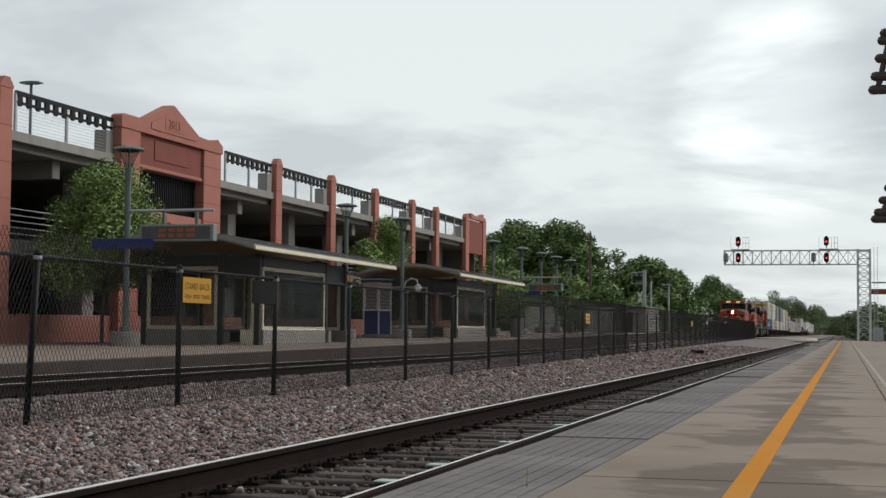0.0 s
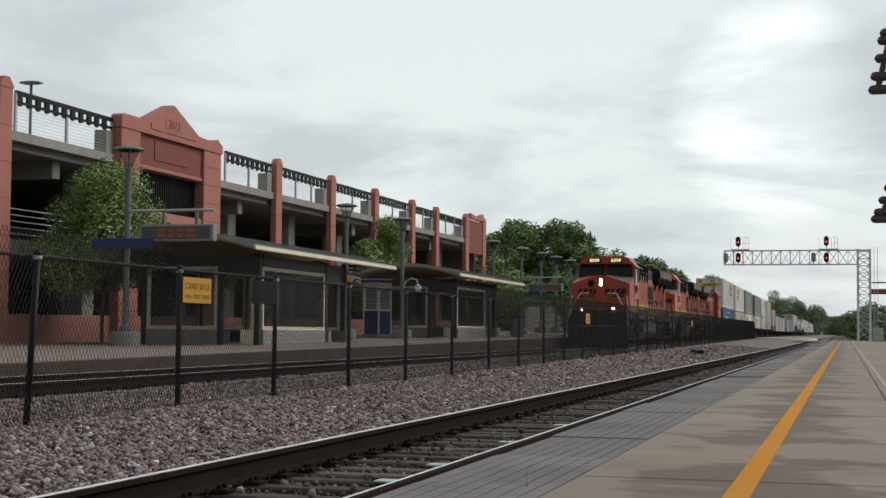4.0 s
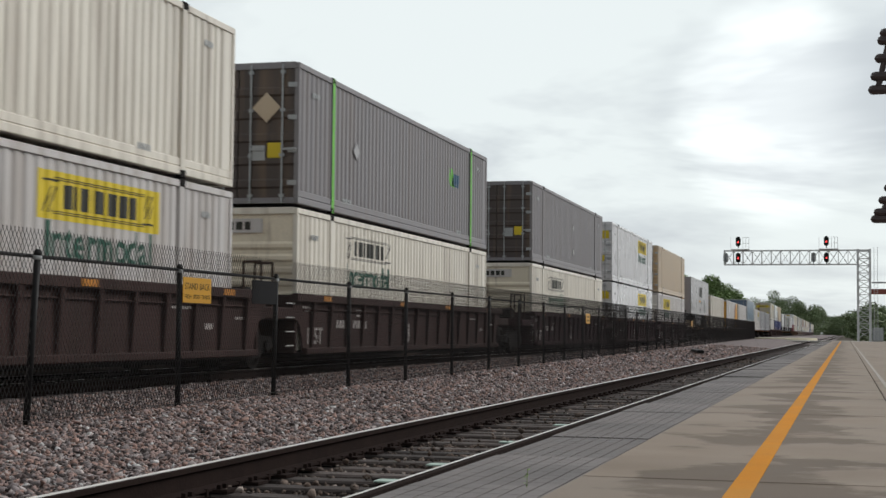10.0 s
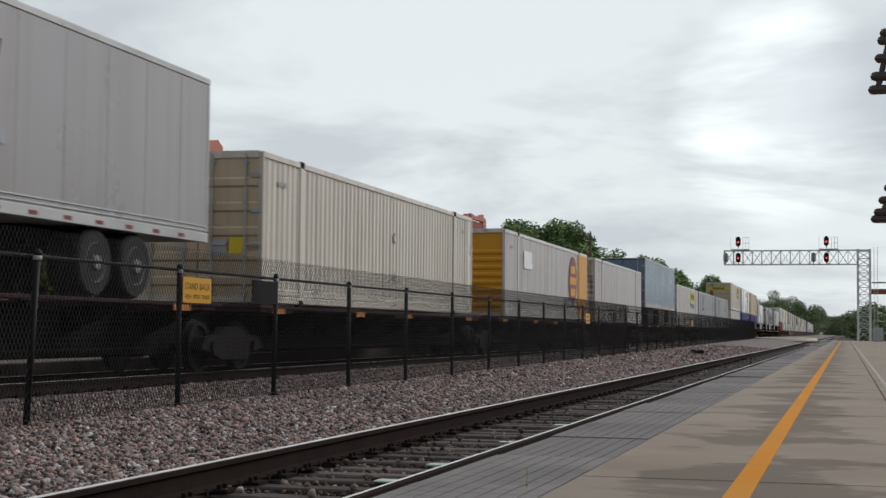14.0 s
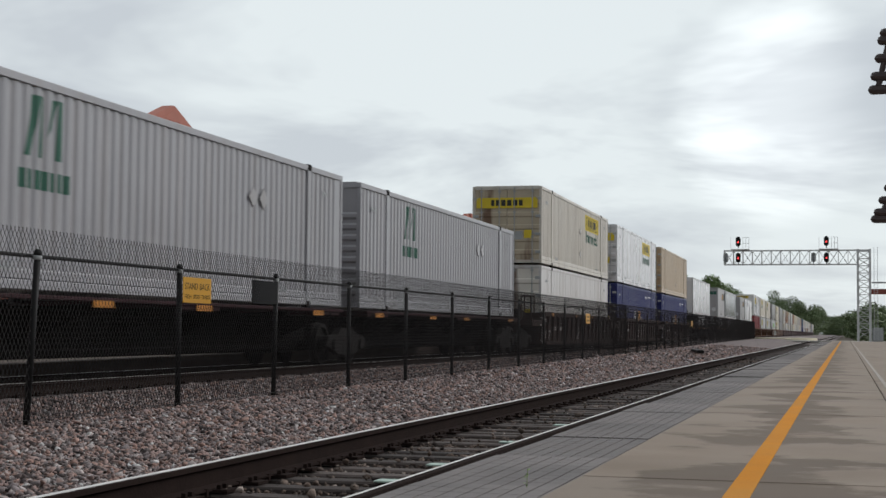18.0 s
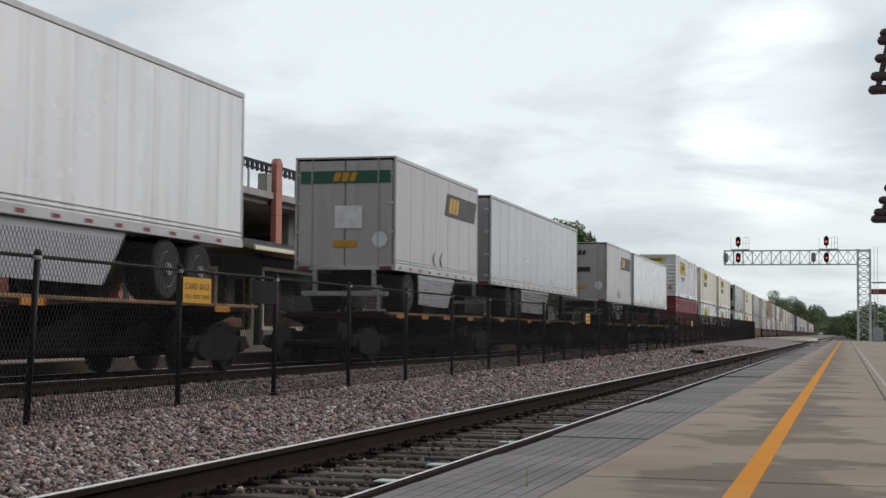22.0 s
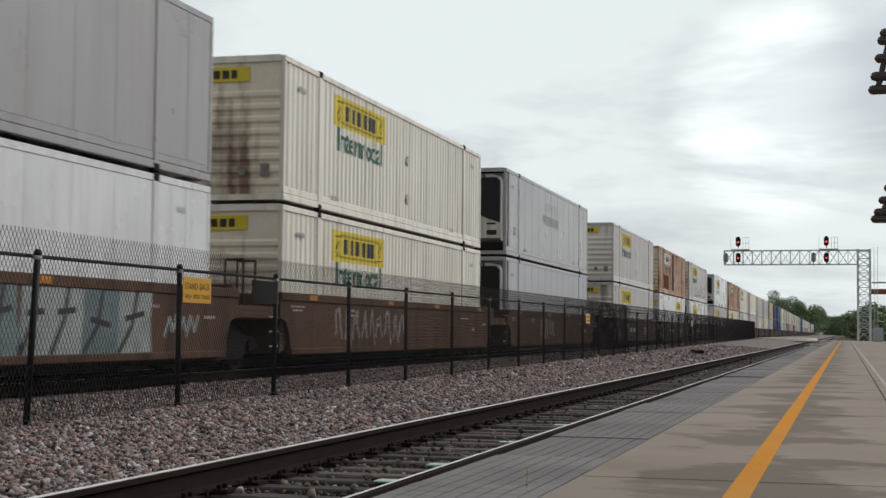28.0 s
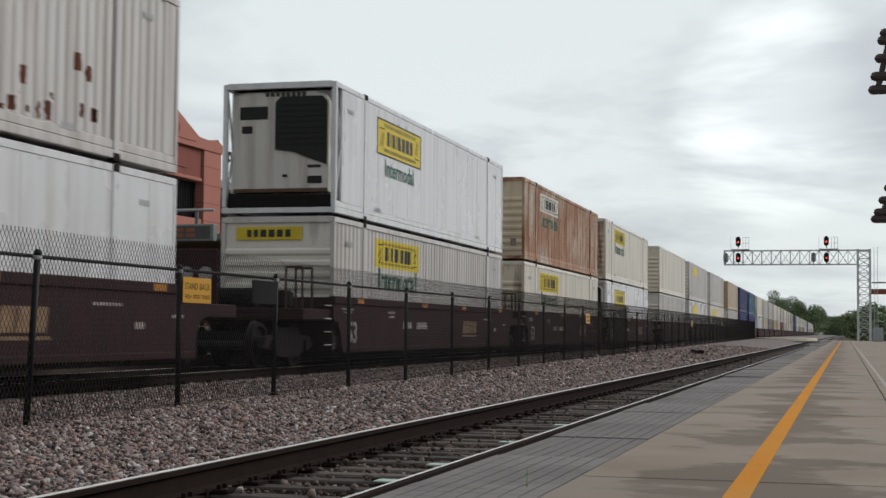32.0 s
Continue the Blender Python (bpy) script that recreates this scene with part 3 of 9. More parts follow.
def build_garage():
    """Local frame: x = 0 is the facade, +x towards the tracks, y along them."""
    base = 0.0
    g = thing("parking_garage", "two-level parking garage with red brick piers and a gabled bay", "building", pose(GAR_X, 0, 0, 0.29, 0, TURN))
    deck_z, top_z, pier_z = 6.85, 8.11, 8.14
    piers = [39.6, 62.8, 70.45, 77.9, 85.4, 91.05]
    corner = [(99.1, 8.75), (104.3, 8.8)]

    def pier(y, top, w=0.74):
        s = Shape()
        s.box(-0.11, 0.17, y - w / 2, y + w / 2, base, top, 0.02)
        ob = part("pier", s, MAT_BRICK_TRIM, g, "pink precast pier with a pointed cap")
        c = Shape()
        h = w / 2 + 0.015
        c.prism([(y - h, top), (y + h, top), (y + h, top + 0.08), (y + 0.14, top + 0.34), (y - 0.14, top + 0.34), (y - h, top + 0.08)], "x", -0.12, 0.18)
        part("cap", c, MAT_BRICK_TRIM, ob)
        for z in np.arange(base + 1.2, top - 0.2, 1.15):
            j = Shape()
            j.box(-0.12, 0.173, y - w / 2 - 0.003, y + w / 2 + 0.003, z, z + 0.025)
            part("joint", j, MAT_BRICK, ob)
        return ob

    for y in piers:
        pier(y, pier_z)
    for y, t in corner:
        pier(y, t - 0.45, 0.95)
    # slabs, spandrels and the light-blocking back wall
    for z0, z1, nm in ((deck_z - 0.55, deck_z, "upper_deck"), (3.0, 3.45, "middle_deck")):
        s = Shape()
        s.box(-32, -0.25, 18, 104.5, z0, z1, 0.02)
        part(nm, s, MAT_CONCRETE_DARK, g)
    s = Shape()
    s.box(-0.249, 0.05, 18, 104.5, deck_z - 0.30, deck_z + 0.02, 0.01)
    part("deck_edge", s, MAT_CONCRETE_GREY, g, "stained pale concrete deck edge")
    s = Shape()
    s.box(-0.6, 0.05, 18, 104.5, base, 1.05, 0.02)
    part("low_wall", s, MAT_BRICK_TRIM, g, "low pink wall at street level")
    # added back walls, built up to keep daylight out of the interior
    for z0, z1 in ((base, 3.1), (3.3, 5.9)):
        s = Shape()
        s.box(-32.3, -32, 18, 104.5, z0, z1)
        part("back_parapet", s, MAT_CONCRETE_DARK, g)
    s = Shape()
    s.box(-32, -0.6, 104.2, 104.5, base, 7.5)
    part("end_wall", s, MAT_CONCRETE_DARK, g)
    for y in (44.0, 60.0, 76.0, 92.0):
        s = Shape()
        s.box(-32, -0.6, y - 0.25, y + 0.25, deck_z - 1.15, deck_z - 0.54, 0.02)
        part("ceiling_beam", s, MAT_CONCRETE_DARK, g)
    s = Shape()
    s.box(-32, -0.6, 18, 104.5, base - 0.2, base + 0.45)
    part("ground_slab", s, MAT_CONCRETE_DARK, g)
    # columns inside, one behind each bay
    for y in [24, 32] + [p - 1.6 for p in piers] + [48, 56, 98.0]:
        for x in (-1.5, -14, -26):
            s = Shape()
            s.box(x - 0.9, x, y - 0.45, y + 0.45, 0.4, deck_z - 0.5, 0.03)
            part("column", s, MAT_CONCRETE_GREY, g)
    # cable barriers at the middle level
    for z in (3.65, 3.85, 4.05, 4.25, 4.45):
        s = Shape()
        s.tube((-0.4, 18, z), (-0.4, 104, z), 0.02, 5)
        part("barrier_cable", s, MAT_GALV, g)
    # railing on the top deck, bay by bay
    bays = [(18, 39.3), (40.5, 46.9)] + [(p + 0.55, q - 0.55) for p, q in zip([56.5] + piers[1:], piers[1:] + [99.0])]
    for a, b in bays:
        s = Shape()
        s.box(-0.12, -0.02, a, b, top_z - 0.06, top_z + 0.08)
        s.box(-0.12, -0.02, a, b, top_z - 0.33, top_z - 0.25)
        y = a + 0.1
        while y < b - 0.2:
            s.box(-0.11, -0.03, y, y + 0.26, top_z - 0.26, top_z - 0.05)
            s.prism([(y - 0.02, top_z - 0.33), (y + 0.28, top_z - 0.33), (y + 0.2, top_z - 0.41), (y + 0.06, top_z - 0.41)], "x", -0.1, -0.04)
            y += 0.56
        part("ornamental_rail", s, MAT_BLACKSTEEL, g, "dark steel rail with square openings")
        for z in np.arange(deck_z + 0.12, top_z - 0.4, 0.11):
            w = Shape()
            w.tube((-0.07, a, z), (-0.07, b, z), 0.008, 4)
            part("railing_wire", w, MAT_GALV, g)
        n = max(1, round((b - a) / 2.6))
        for i in range(n + 1):
            y = a + (b - a) * i / n
            p = Shape()
            p.box(-0.11, -0.03, y - 0.06, y + 0.06, deck_z, top_z, 0.01)
            part("railing_post", p, MAT_GALV, g)
        # short concrete pier stub beside each pier
        q = Shape()
        q.box(-0.5, -0.02, b - 0.5, b, deck_z, top_z - 0.4, 0.02)
        part("parapet", q, MAT_CONCRETE_GREY, g)
    # gabled bay
    y0, y1, pa, pb = 46.95, 55.8, 48.45, 54.1
    for a, b, top in ((y0, pa, 8.05), (pb, y1, 7.95)):
        bay = Shape()
        bay.box(-0.1, 0.3, a, b, base, top, 0.02)
        bp = part("bay_pier", bay, MAT_BRICK_TRIM, g)
        for z in np.arange(1.2, 7.9, 0.75):
            j = Shape()
            j.box(-0.11, 0.303, a - 0.003, b + 0.003, z, z + 0.03)
            part("joint", j, MAT_BRICK, bp)
    s = Shape()
    s.box(-0.1, 0.18, pa, pb, 6.70, 7.9, 0.01)
    part("spandrel", s, MAT_BRICK, g, "dark red brick panel")
    s = Shape()
    s.box(0.181, 0.215, 49.8, 52.65, 6.98, 7.72, 0.015)
    part("panel", s, MAT_BRICK, g)
    s = Shape()
    s.box(-0.1, 0.24, pa, pb, 6.56, 6.70, 0.02)
    part("lintel", s, MAT_BRICK_TRIM, g)
    s = Shape()
    s.box(-0.1, 0.22, pa, pb, 4.65, 5.03, 0.02)
    part("sill_band", s, MAT_BRICK_TRIM, g)
    m = 51.1
    s = Shape()
    s.prism([(y0 - 0.06, 7.88), (y1 + 0.06, 7.88), (y1 + 0.06, 8.2), (55.35, 8.44), (54.6, 8.3), (53.5, 8.34), (m + 0.12, 9.24), (m - 0.12, 9.24), (48.95, 8.46), (48.4, 8.38), (y0 + 0.1, 8.38), (y0 - 0.06, 8.3)], "x", -0.1, 0.34)
    gable = part("gable", s, MAT_BRICK_TRIM, g, "pink gable with a date panel")
    s = Shape()
    s.prism([(49.2, 8.1), (53.2, 8.1), (53.2, 8.28), (m + 0.1, 9.02), (m - 0.1, 9.02), (49.2, 8.34)], "x", 0.341, 0.37)
    part("gable_panel", s, MAT_BRICK_TRIM, gable)
    s = Shape()
    s.box(0.371, 0.385, m - 0.75, m + 0.75, 8.22, 8.68, 0.005)
    part("date_panel", s, MAT_BRICK_TRIM, gable)
    lettering("2013", 0.52, MAT_BRICK, gable, on_right(0.388, m, 8.45), depth=0.01, name="date")
    # louvre in the bay
    s = Shape()
    for y in np.arange(pa + 0.1, pb - 0.1, 0.16):
        s.box(-0.2, -0.12, y, y + 0.05, 5.03, 6.53)
    part("grille", s, MAT_BLACKSTEEL, g)
    # near-black sheet stands for the unlit space behind the grille
    s = Shape()
    s.box(-0.5, -0.3, pa, pb, 5.03, 6.53)
    part("grille_backing", s, MAT_DEEP, g)
    # corner tower between the last piers
    s = Shape()
    s.box(-0.12, 0.1, 99.6, 103.9, 5.9, 8.3, 0.02)
    part("spandrel", s, MAT_BRICK, g)
    s = Shape()
    s.prism([(100.2, 8.4), (104.0, 8.4), (104.0, 8.95), (102.1, 8.6), (100.2, 8.75)], "x", -0.14, 0.16)
    part("parapet_cap", s, MAT_BRICK_TRIM, g)
    return g


build_garage()


def deck_lamp(y, x):
    lamp = thing("deck_lamp", "twin-head parking lamp on the garage's top deck", "lamp", pose(x, y, 7.06))
    s = Shape()
    s.tube((0, 0, 0), (0, 0, 2.05), 0.05, 8)
    part("pole", s, MAT_GREENSTEEL, lamp)
    for k in (-1, 1):
        s = Shape()
        s.prism([(0.0, 2.04), (k * 0.12, 2.03), (k * 0.36, 2.05), (k * 0.36, 2.1), (k * 0.1, 2.12), (0.0, 2.12)], "y", -0.16, 0.16)
        part("lamp_head", s, MAT_GREENSTEEL, lamp)


deck_lamp(43.2, -26.6)

# ---- platform shelters ----


def build_shelter(y_shift):
    """A glazed waiting shelter under a shallow arched roof. Local frame: x = 0 is the front wall, y = 0 the near end wall."""
    y = 42.4 + y_shift
    sh = thing("platform_shelter", "glazed platform shelter with cream frames under an arched grey roof", "shelter",
               pose(-17.45 + LEAN * y, y, far_ground(y) - 0.02, 0, 0, TURN), group="platform shelters")
    depth, length, wall = 3.9, 10.6, 2.8

    # arched roof: profile across x, from the front eave to the back eave
    def arch(t, lift):
        x = 0.85 + (-depth - 0.35 - 0.85) * t
        return (x, 2.93 + lift + 0.44 * math.sin(math.pi * t))

    prof = [arch(i / 14, 0.13) for i in range(15)] + [arch(i / 14, 0.0) for i in range(14, -1, -1)]
    s = Shape()
    s.prism(prof, "y", -2.4, 12.1)
    roof = part("roof", s, MAT_ROOF, sh, "grey standing-seam roof")
    sof = Shape()
    prof = [arch(i / 14, -0.004) for i in range(15)] + [arch(i / 14, -0.05) for i in range(14, -1, -1)]
    sof.prism(prof, "y", -2.3, 12.0)
    part("soffit", sof, MAT_SOFFIT, roof)
    for k in range(36):
        seam = Shape()
        yy = -2.35 + k * 0.4
        pts = [(x, yy, z + 0.012) for x, z in (arch(i / 7, 0.13) for i in range(8))]
        seam.path(pts, 0.018, 4)
        part("seam", seam, MAT_ROOF, roof)
    for yy in (-2.43, 12.1):
        e = Shape()
        e.prism([arch(i / 14, 0.135) for i in range(15)] + [arch(i / 14, 0.005) for i in range(14, -1, -1)], "y", yy, yy + 0.03)
        part("end_fascia", e, MAT_CONCRETE_GREY, roof, "pale grey arched edge")
    fas = Shape()
    fas.box(0.83, 0.90, -2.4, 12.1, 2.90, 3.02, 0.01)
    part("fascia", fas, MAT_CREAM, roof)

    # base walls, posts, framed windows
    def panel(a, b, low=0.5, high=2.5, name="window"):
        """One framed window between the points a and b (x, y)."""
        a, b = Vector((*a, 0)), Vector((*b, 0))
        d = (b - a).normalized()
        ang = math.degrees(math.atan2(d.y, d.x))
        w = (b - a).length
        m = pose(a.x, a.y, 0, 0, 0, ang)
        base = Shape()
        base.box(0, w, -0.09, 0.09, 0, low, 0.015)
        part("base_wall", base, MAT_CONCRETE_GREY, sh, at=m)
        fr = Shape()
        t = 0.11
        fr.box(0, w, -0.05, 0.05, low, low + t)
        fr.box(0, w, -0.05, 0.05, high - t, high)
        fr.box(0, t, -0.05, 0.05, low + t, high - t)
        fr.box(w - t, w, -0.05, 0.05, low + t, high - t)
        fro = part("window_frame", fr, MAT_CREAM, sh, at=m)
        gl = Shape()
        gl.box(t, w - t, -0.008, 0.008, low + t, high - t)
        pane = part("pane", gl, MAT_WINDOW, fro)
        pane.visible_shadow = False
        top = Shape()
        top.box(0, w, -0.06, 0.06, high, wall + 0.06)
        part("header", top, MAT_DARKGREEN, sh, at=m)

    def post(x, yy):
        p = Shape()
        p.box(x - 0.09, x + 0.09, yy - 0.09, yy + 0.09, 0, wall + 0.1, 0.01)
        part("post", p, MAT_DARKGREEN, sh)

    for x, yy in ((0, 0), (0, 6.25), (0, 8.3), (-depth, 0), (-depth, 4.2), (-depth, 8.3), (-1.25, 0)):
        post(x, yy)
    panel((-depth + 0.1, 0), (-1.35, 0))
    panel((0, 0.3), (0, 6.15))
    panel((-depth, 8.2), (-depth, 4.3))
    panel((-depth, 4.1), (-depth, 0.1))
    panel((-0.1, 8.3), (-depth + 0.1, 8.3))
    s = Shape()
    s.box(-0.2, 0.2, 6.15, 6.45, 0, 0.5, 0.01)
    s.box(-0.2, 0.2, 8.1, 8.5, 0, 0.5, 0.01)
    part("post_base", s, MAT_CONCRETE_GREY, sh)
    s = Shape()
    s.box(-0.05, 0.05, 6.3, 8.2, 2.2, wall + 0.05)
    part("side_door_header", s, MAT_DARKGREEN, sh)
    # open doorway at the near front corner
    s = Shape()
    s.box(-1.2, -0.1, -0.05, 0.05, 2.2, wall + 0.05)
    part("door_header", s, MAT_DARKGREEN, sh)
    s = Shape()
    s.box(-0.55, -0.1, -0.07, 0.07, 0, 0.5, 0.01)
    s.box(-0.2, -0.1, -0.05, 0.05, 0.5, 2.2)
    part("door_jamb", s, MAT_CREAM, sh)
    # bench, poster and map inside
    s = Shape()
    s.box(-depth + 0.4, -depth + 0.9, 1.2, 6.2, 0.42, 0.47, 0.01)
    for yy in (1.5, 3.7, 5.9):
        s.box(-depth + 0.45, -depth + 0.85, yy - 0.05, yy + 0.05, 0.0, 0.42)
    part("bench", s, MAT_DARKGREEN, sh)
    s = Shape()
    s.box(-depth + 0.05, -depth + 0.09, 5.2, 6.6, 1.0, 2.0, 0.01)
    part("poster", s, MAT_WHITE, sh)
    s = Shape()
    s.box(0.18, 0.22, 8.05, 8.75, 2.30, 2.66, 0.01)
    part("hanging_sign", s, MAT_SIGNYELLOW, sh, "small yellow and blue hanging sign")
    s = Shape()
    s.box(0.17, 0.23, 8.05, 8.75, 2.56, 2.68, 0.01)
    part("hanging_sign_top", s, MAT_BLUE, sh)
    return sh


build_shelter(0.0)
build_shelter(24.8)


def lamp_post(x, y, height=5.75, label="green-grey platform lamp post with a flared lantern"):
    z = far_ground(y)
    lp = thing("platform_lamp", label, "lamp post", pose(x, y, z), group="platform lamps")
    s = Shape()
    s.lathe([(0.45, 0), (0.45, 0.38), (0.42, 0.42)], 16)
    part("concrete_base", s, MAT_CONCRETE_GREY, lp)
    s = Shape()
    s.lathe([(0.16, 0.42), (0.15, 0.55), (0.095, 0.6), (0.085, height - 1.0)], 12)
    part("pole", s, MAT_GREENSTEEL, lp, smooth=False)
    s = Shape()
    s.lathe([(0.08, height - 1.0), (0.10, height - 0.9), (0.12, height - 0.6)], 12)
    part("collar", s, MAT_GREENSTEEL, lp)
    s = Shape()
    for k in range(6):
        a = k * math.pi / 3
        s.path([(0.1 * math.cos(a), 0.1 * math.sin(a), height - 0.62), (0.2 * math.cos(a), 0.2 * math.sin(a), height - 0.35), (0.36 * math.cos(a), 0.36 * math.sin(a), height - 0.06)], 0.016, 5)
    part("lantern_rib", s, MAT_GREENSTEEL, lp)
    s = Shape()
    s.lathe([(0.10, height - 0.6), (0.17, height - 0.3), (0.30, height - 0.08)], 16)
    part("lantern_glass", s, MAT_LANTERN, lp)
    s = Shape()
    s.lathe([(0.44, height - 0.08), (0.47, height - 0.05), (0.40, height + 0.01), (0.12, height + 0.06), (0.03, height + 0.07)], 16)
    part("lantern_cap", s, MAT_GREENSTEEL, lp)
    return lp


lamp_post(-20.65, 39.0, 5.9)
lamp_post(-19.16, 62.0, 5.4)
for X, Y in ((-20.56, 58.4), (-20.83, 86.3), (-20.91, 94.7), (-20.98, 101.6), (-21.05, 107.6), (-21.1, 113.6)):
    lamp_post(X, Y, 5.75 if Y > 45 else 6.05)


def info_sign(x, y, z_top, width, label, face):
    """An amber departure display hung from a bar on a lamp post."""
    d = thing("departure_display", label, "display sign", pose(x, y, z_top))
    s = Shape()
    s.tube((-0.05, 0, 0), (width + 0.15, 0, 0), 0.045, 8)
    part("bar", s, MAT_GALV, d)
    for k in (0.45, 0.85):
        s = Shape()
        s.box(width * k - 0.04, width * k + 0.04, -0.04, 0.04, -0.42, 0)
        part("hanger", s, MAT_GREENSTEEL, d)
    s = Shape()
    s.box(0.45, width + 0.2, -0.14, 0.14, -0.92, -0.42, 0.02)
    box = part("housing", s, MAT_DISPLAY, d)
    s = Shape()
    s.box(0.55, width + 0.1, -0.15, -0.142, -0.86, -0.48)
    part("screen", s, MAT_SCREEN, box)
    for zz in (-0.59, -0.75):
        bars([0.26, 0.2, 0.2, 0.3], 0.1, 0.08, MAT_ORANGELED, box, on_near(0.3 + width / 2 + 0.05, -0.153, zz), "led_word", thick=0.001)


info_sign(-20.65, 39.0, 4.34, 2.65, "amber departure display hung from a lamp post's bar", -1)
info_sign(-20.91, 94.7, 4.45, 2.6, "amber departure display further along the platform", -1)


def blue_name_sign(x, y, z):
    d = thing("station_sign", "long blue station sign hanging on the lamp post", "sign", pose(x, y, z))
    s = Shape()
    s.box(-1.0, 1.0, -0.03, 0.03, -0.15, 0.15, 0.01)
    part("plate", s, MAT_BLUE, d)
    s = Shape()
    for k in (-0.6, 0.6):
        s.box(k - 0.02, k + 0.02, 0.031, 0.09, -0.1, 0.1)
    part("bracket", s, MAT_GALV, d)


blue_name_sign(-20.72, 38.86, 3.36)
blue_name_sign(-20.6, 94.5, 3.4)


def kiosk():
    x, y = -21.75, 66.4
    k = thing("information_kiosk", "blue and white information kiosk with a striped blue top", "kiosk", pose(x, y, far_ground(y), 0, 0, -24) @ Matrix.Scale(1.13, 4))
    part("plinth", Shape().box(-0.5, 0.5, -0.45, 0.45, 0, 0.14, 0.02), MAT_CONCRETE_GREY, k)
    part("lower_body", Shape().box(-0.42, 0.42, -0.38, 0.38, 0.14, 1.12, 0.02), MAT_BLUE, k)
    part("upper_body", Shape().box(-0.42, 0.42, -0.38, 0.38, 1.12, 2.2, 0.02), MAT_WHITE, k)
    for m in (pose(0, -0.382, 0), pose(0.422, 0, 0, 0, 0, 90)):
        pan = part("map_panel", Shape().box(-0.3, 0.3, -0.012, 0.012, 1.2, 2.1, 0.004), MAT_DISPLAY, k, "printed map panel behind glass", at=m)
        for i in range(5):
            bars([0.36 - 0.04 * i, 0.1], 0.05, 0.04, MAT_GALV, pan, on_near(0.0, -0.014, 1.3 + i * 0.15), "print", thick=0.001)
    for z0, z1, w, mt, nm in ((2.2, 2.33, 0.47, MAT_WHITE, "cornice"), (2.33, 2.44, 0.49, MAT_BLUE, "cornice_band"), (2.44, 2.5, 0.5, MAT_WHITE, "cornice_edge"), (2.5, 2.6, 0.46, MAT_BLUE, "top")):
        part(nm, Shape().box(-w, w, -w + 0.04, w - 0.04, z0, z1, 0.015), mt, k)
    for sx in (-0.43, 0.43):
        for sy in (-0.39, 0.39):
            part("corner_post", Shape().tube((sx, sy, 0.14), (sx, sy, 2.2), 0.032, 8), MAT_WHITE, k)


kiosk()


def litter_bin(x, y):
    b = thing("litter_bin", "round stone-clad litter bin on the far platform", "bin", pose(x, y, far_ground(y)))
    s = Shape()
    s.lathe([(0.34, 0), (0.36, 0.05), (0.36, 0.95), (0.33, 1.0)], 18)
    part("body", s, MAT_CONCRETE_GREY, b)
    s = Shape()
    s.lathe([(0.35, 1.0), (0.38, 1.03), (0.36, 1.14), (0.2, 1.22), (0.05, 1.23)], 18)
    part("lid", s, MAT_DARKGREEN, b)


litter_bin(-17.0, 76.0)


def camera_post():
    c = thing("security_camera", "white dome security camera on a curved arm", "camera", pose(-19.16 + 0.09, 62.0, far_ground(62.0) + 2.33))
    s = Shape()
    s.path([(0, 0, 0), (0.1, 0, 0.25), (0.35, 0, 0.38), (0.6, 0, 0.3), (0.66, 0, 0.1)], 0.03, 6)
    part("arm", s, MAT_WHITE, c)
    s = Shape()
    s.lathe([(0.02, 0.12), (0.14, 0.05), (0.16, -0.08), (0.1, -0.2), (0.02, -0.24)], 12, (0.66, 0, 0))
    part("dome", s, MAT_WHITE, c)


camera_post()


def far_wall():
    """A low pale building that closes the platform, its end facing the camera."""
    w = thing("low_white_building", "low pale rendered building behind the platform end", "building", pose(-26.4, 121.0, 0.45))
    s = Shape()
    s.box(0, 7.7, 0, 9, 0, 2.5, 0.03)
    part("wall", s, MAT_PALE, w)
    s = Shape()
    s.box(7.72, 10.3, 0.3, 9, 0, 2.4, 0.03)
    part("side_wall", s, MAT_CONCRETE_GREY, w, "greyer wall beside it")
    s = Shape()
    s.box(-0.05, 10.35, -0.05, 9.1, 2.5, 2.58, 0.02)
    part("roof", s, MAT_ROOF, w)
    s = Shape()
    s.box(8.3, 9.2, 0.26, 0.3, 0.0, 2.05, 0.01)
    part("door", s, MAT_DARKGREEN, w)


far_wall()


# ---- trees ----
def leaf_cloud(rng, clumps, leaves, leaf, spread=0.55):
    """Many small pointed leaves round the clump centres (x, y, z, radius)."""
    v, f = [], []
    for cx, cy, cz, r in clumps:
        n = int(leaves * r * r) + 8
        for _ in range(n):
            d = Vector((rng.gauss(0, 1), rng.gauss(0, 1), rng.gauss(0, 1))).normalized()
            q = r * (0.45 + spread * rng.random() ** 0.6)
            p = Vector((cx + d.x * q, cy + d.y * q, cz + d.z * q * 0.85))
            a = Vector((rng.gauss(0, 1), rng.gauss(0, 1), rng.gauss(0, 0.6))).normalized()
            b = a.cross(d + Vector((0.1, 0.2, 0.3))).normalized()
            s = leaf * rng.uniform(0.6, 1.35)
            k = len(v)
            v += [p - a * s, p + b * s * 0.5, p + a * s, p - b * s * 0.5]
            f += [(k, k + 1, k + 2, k + 3)]
    return v, f


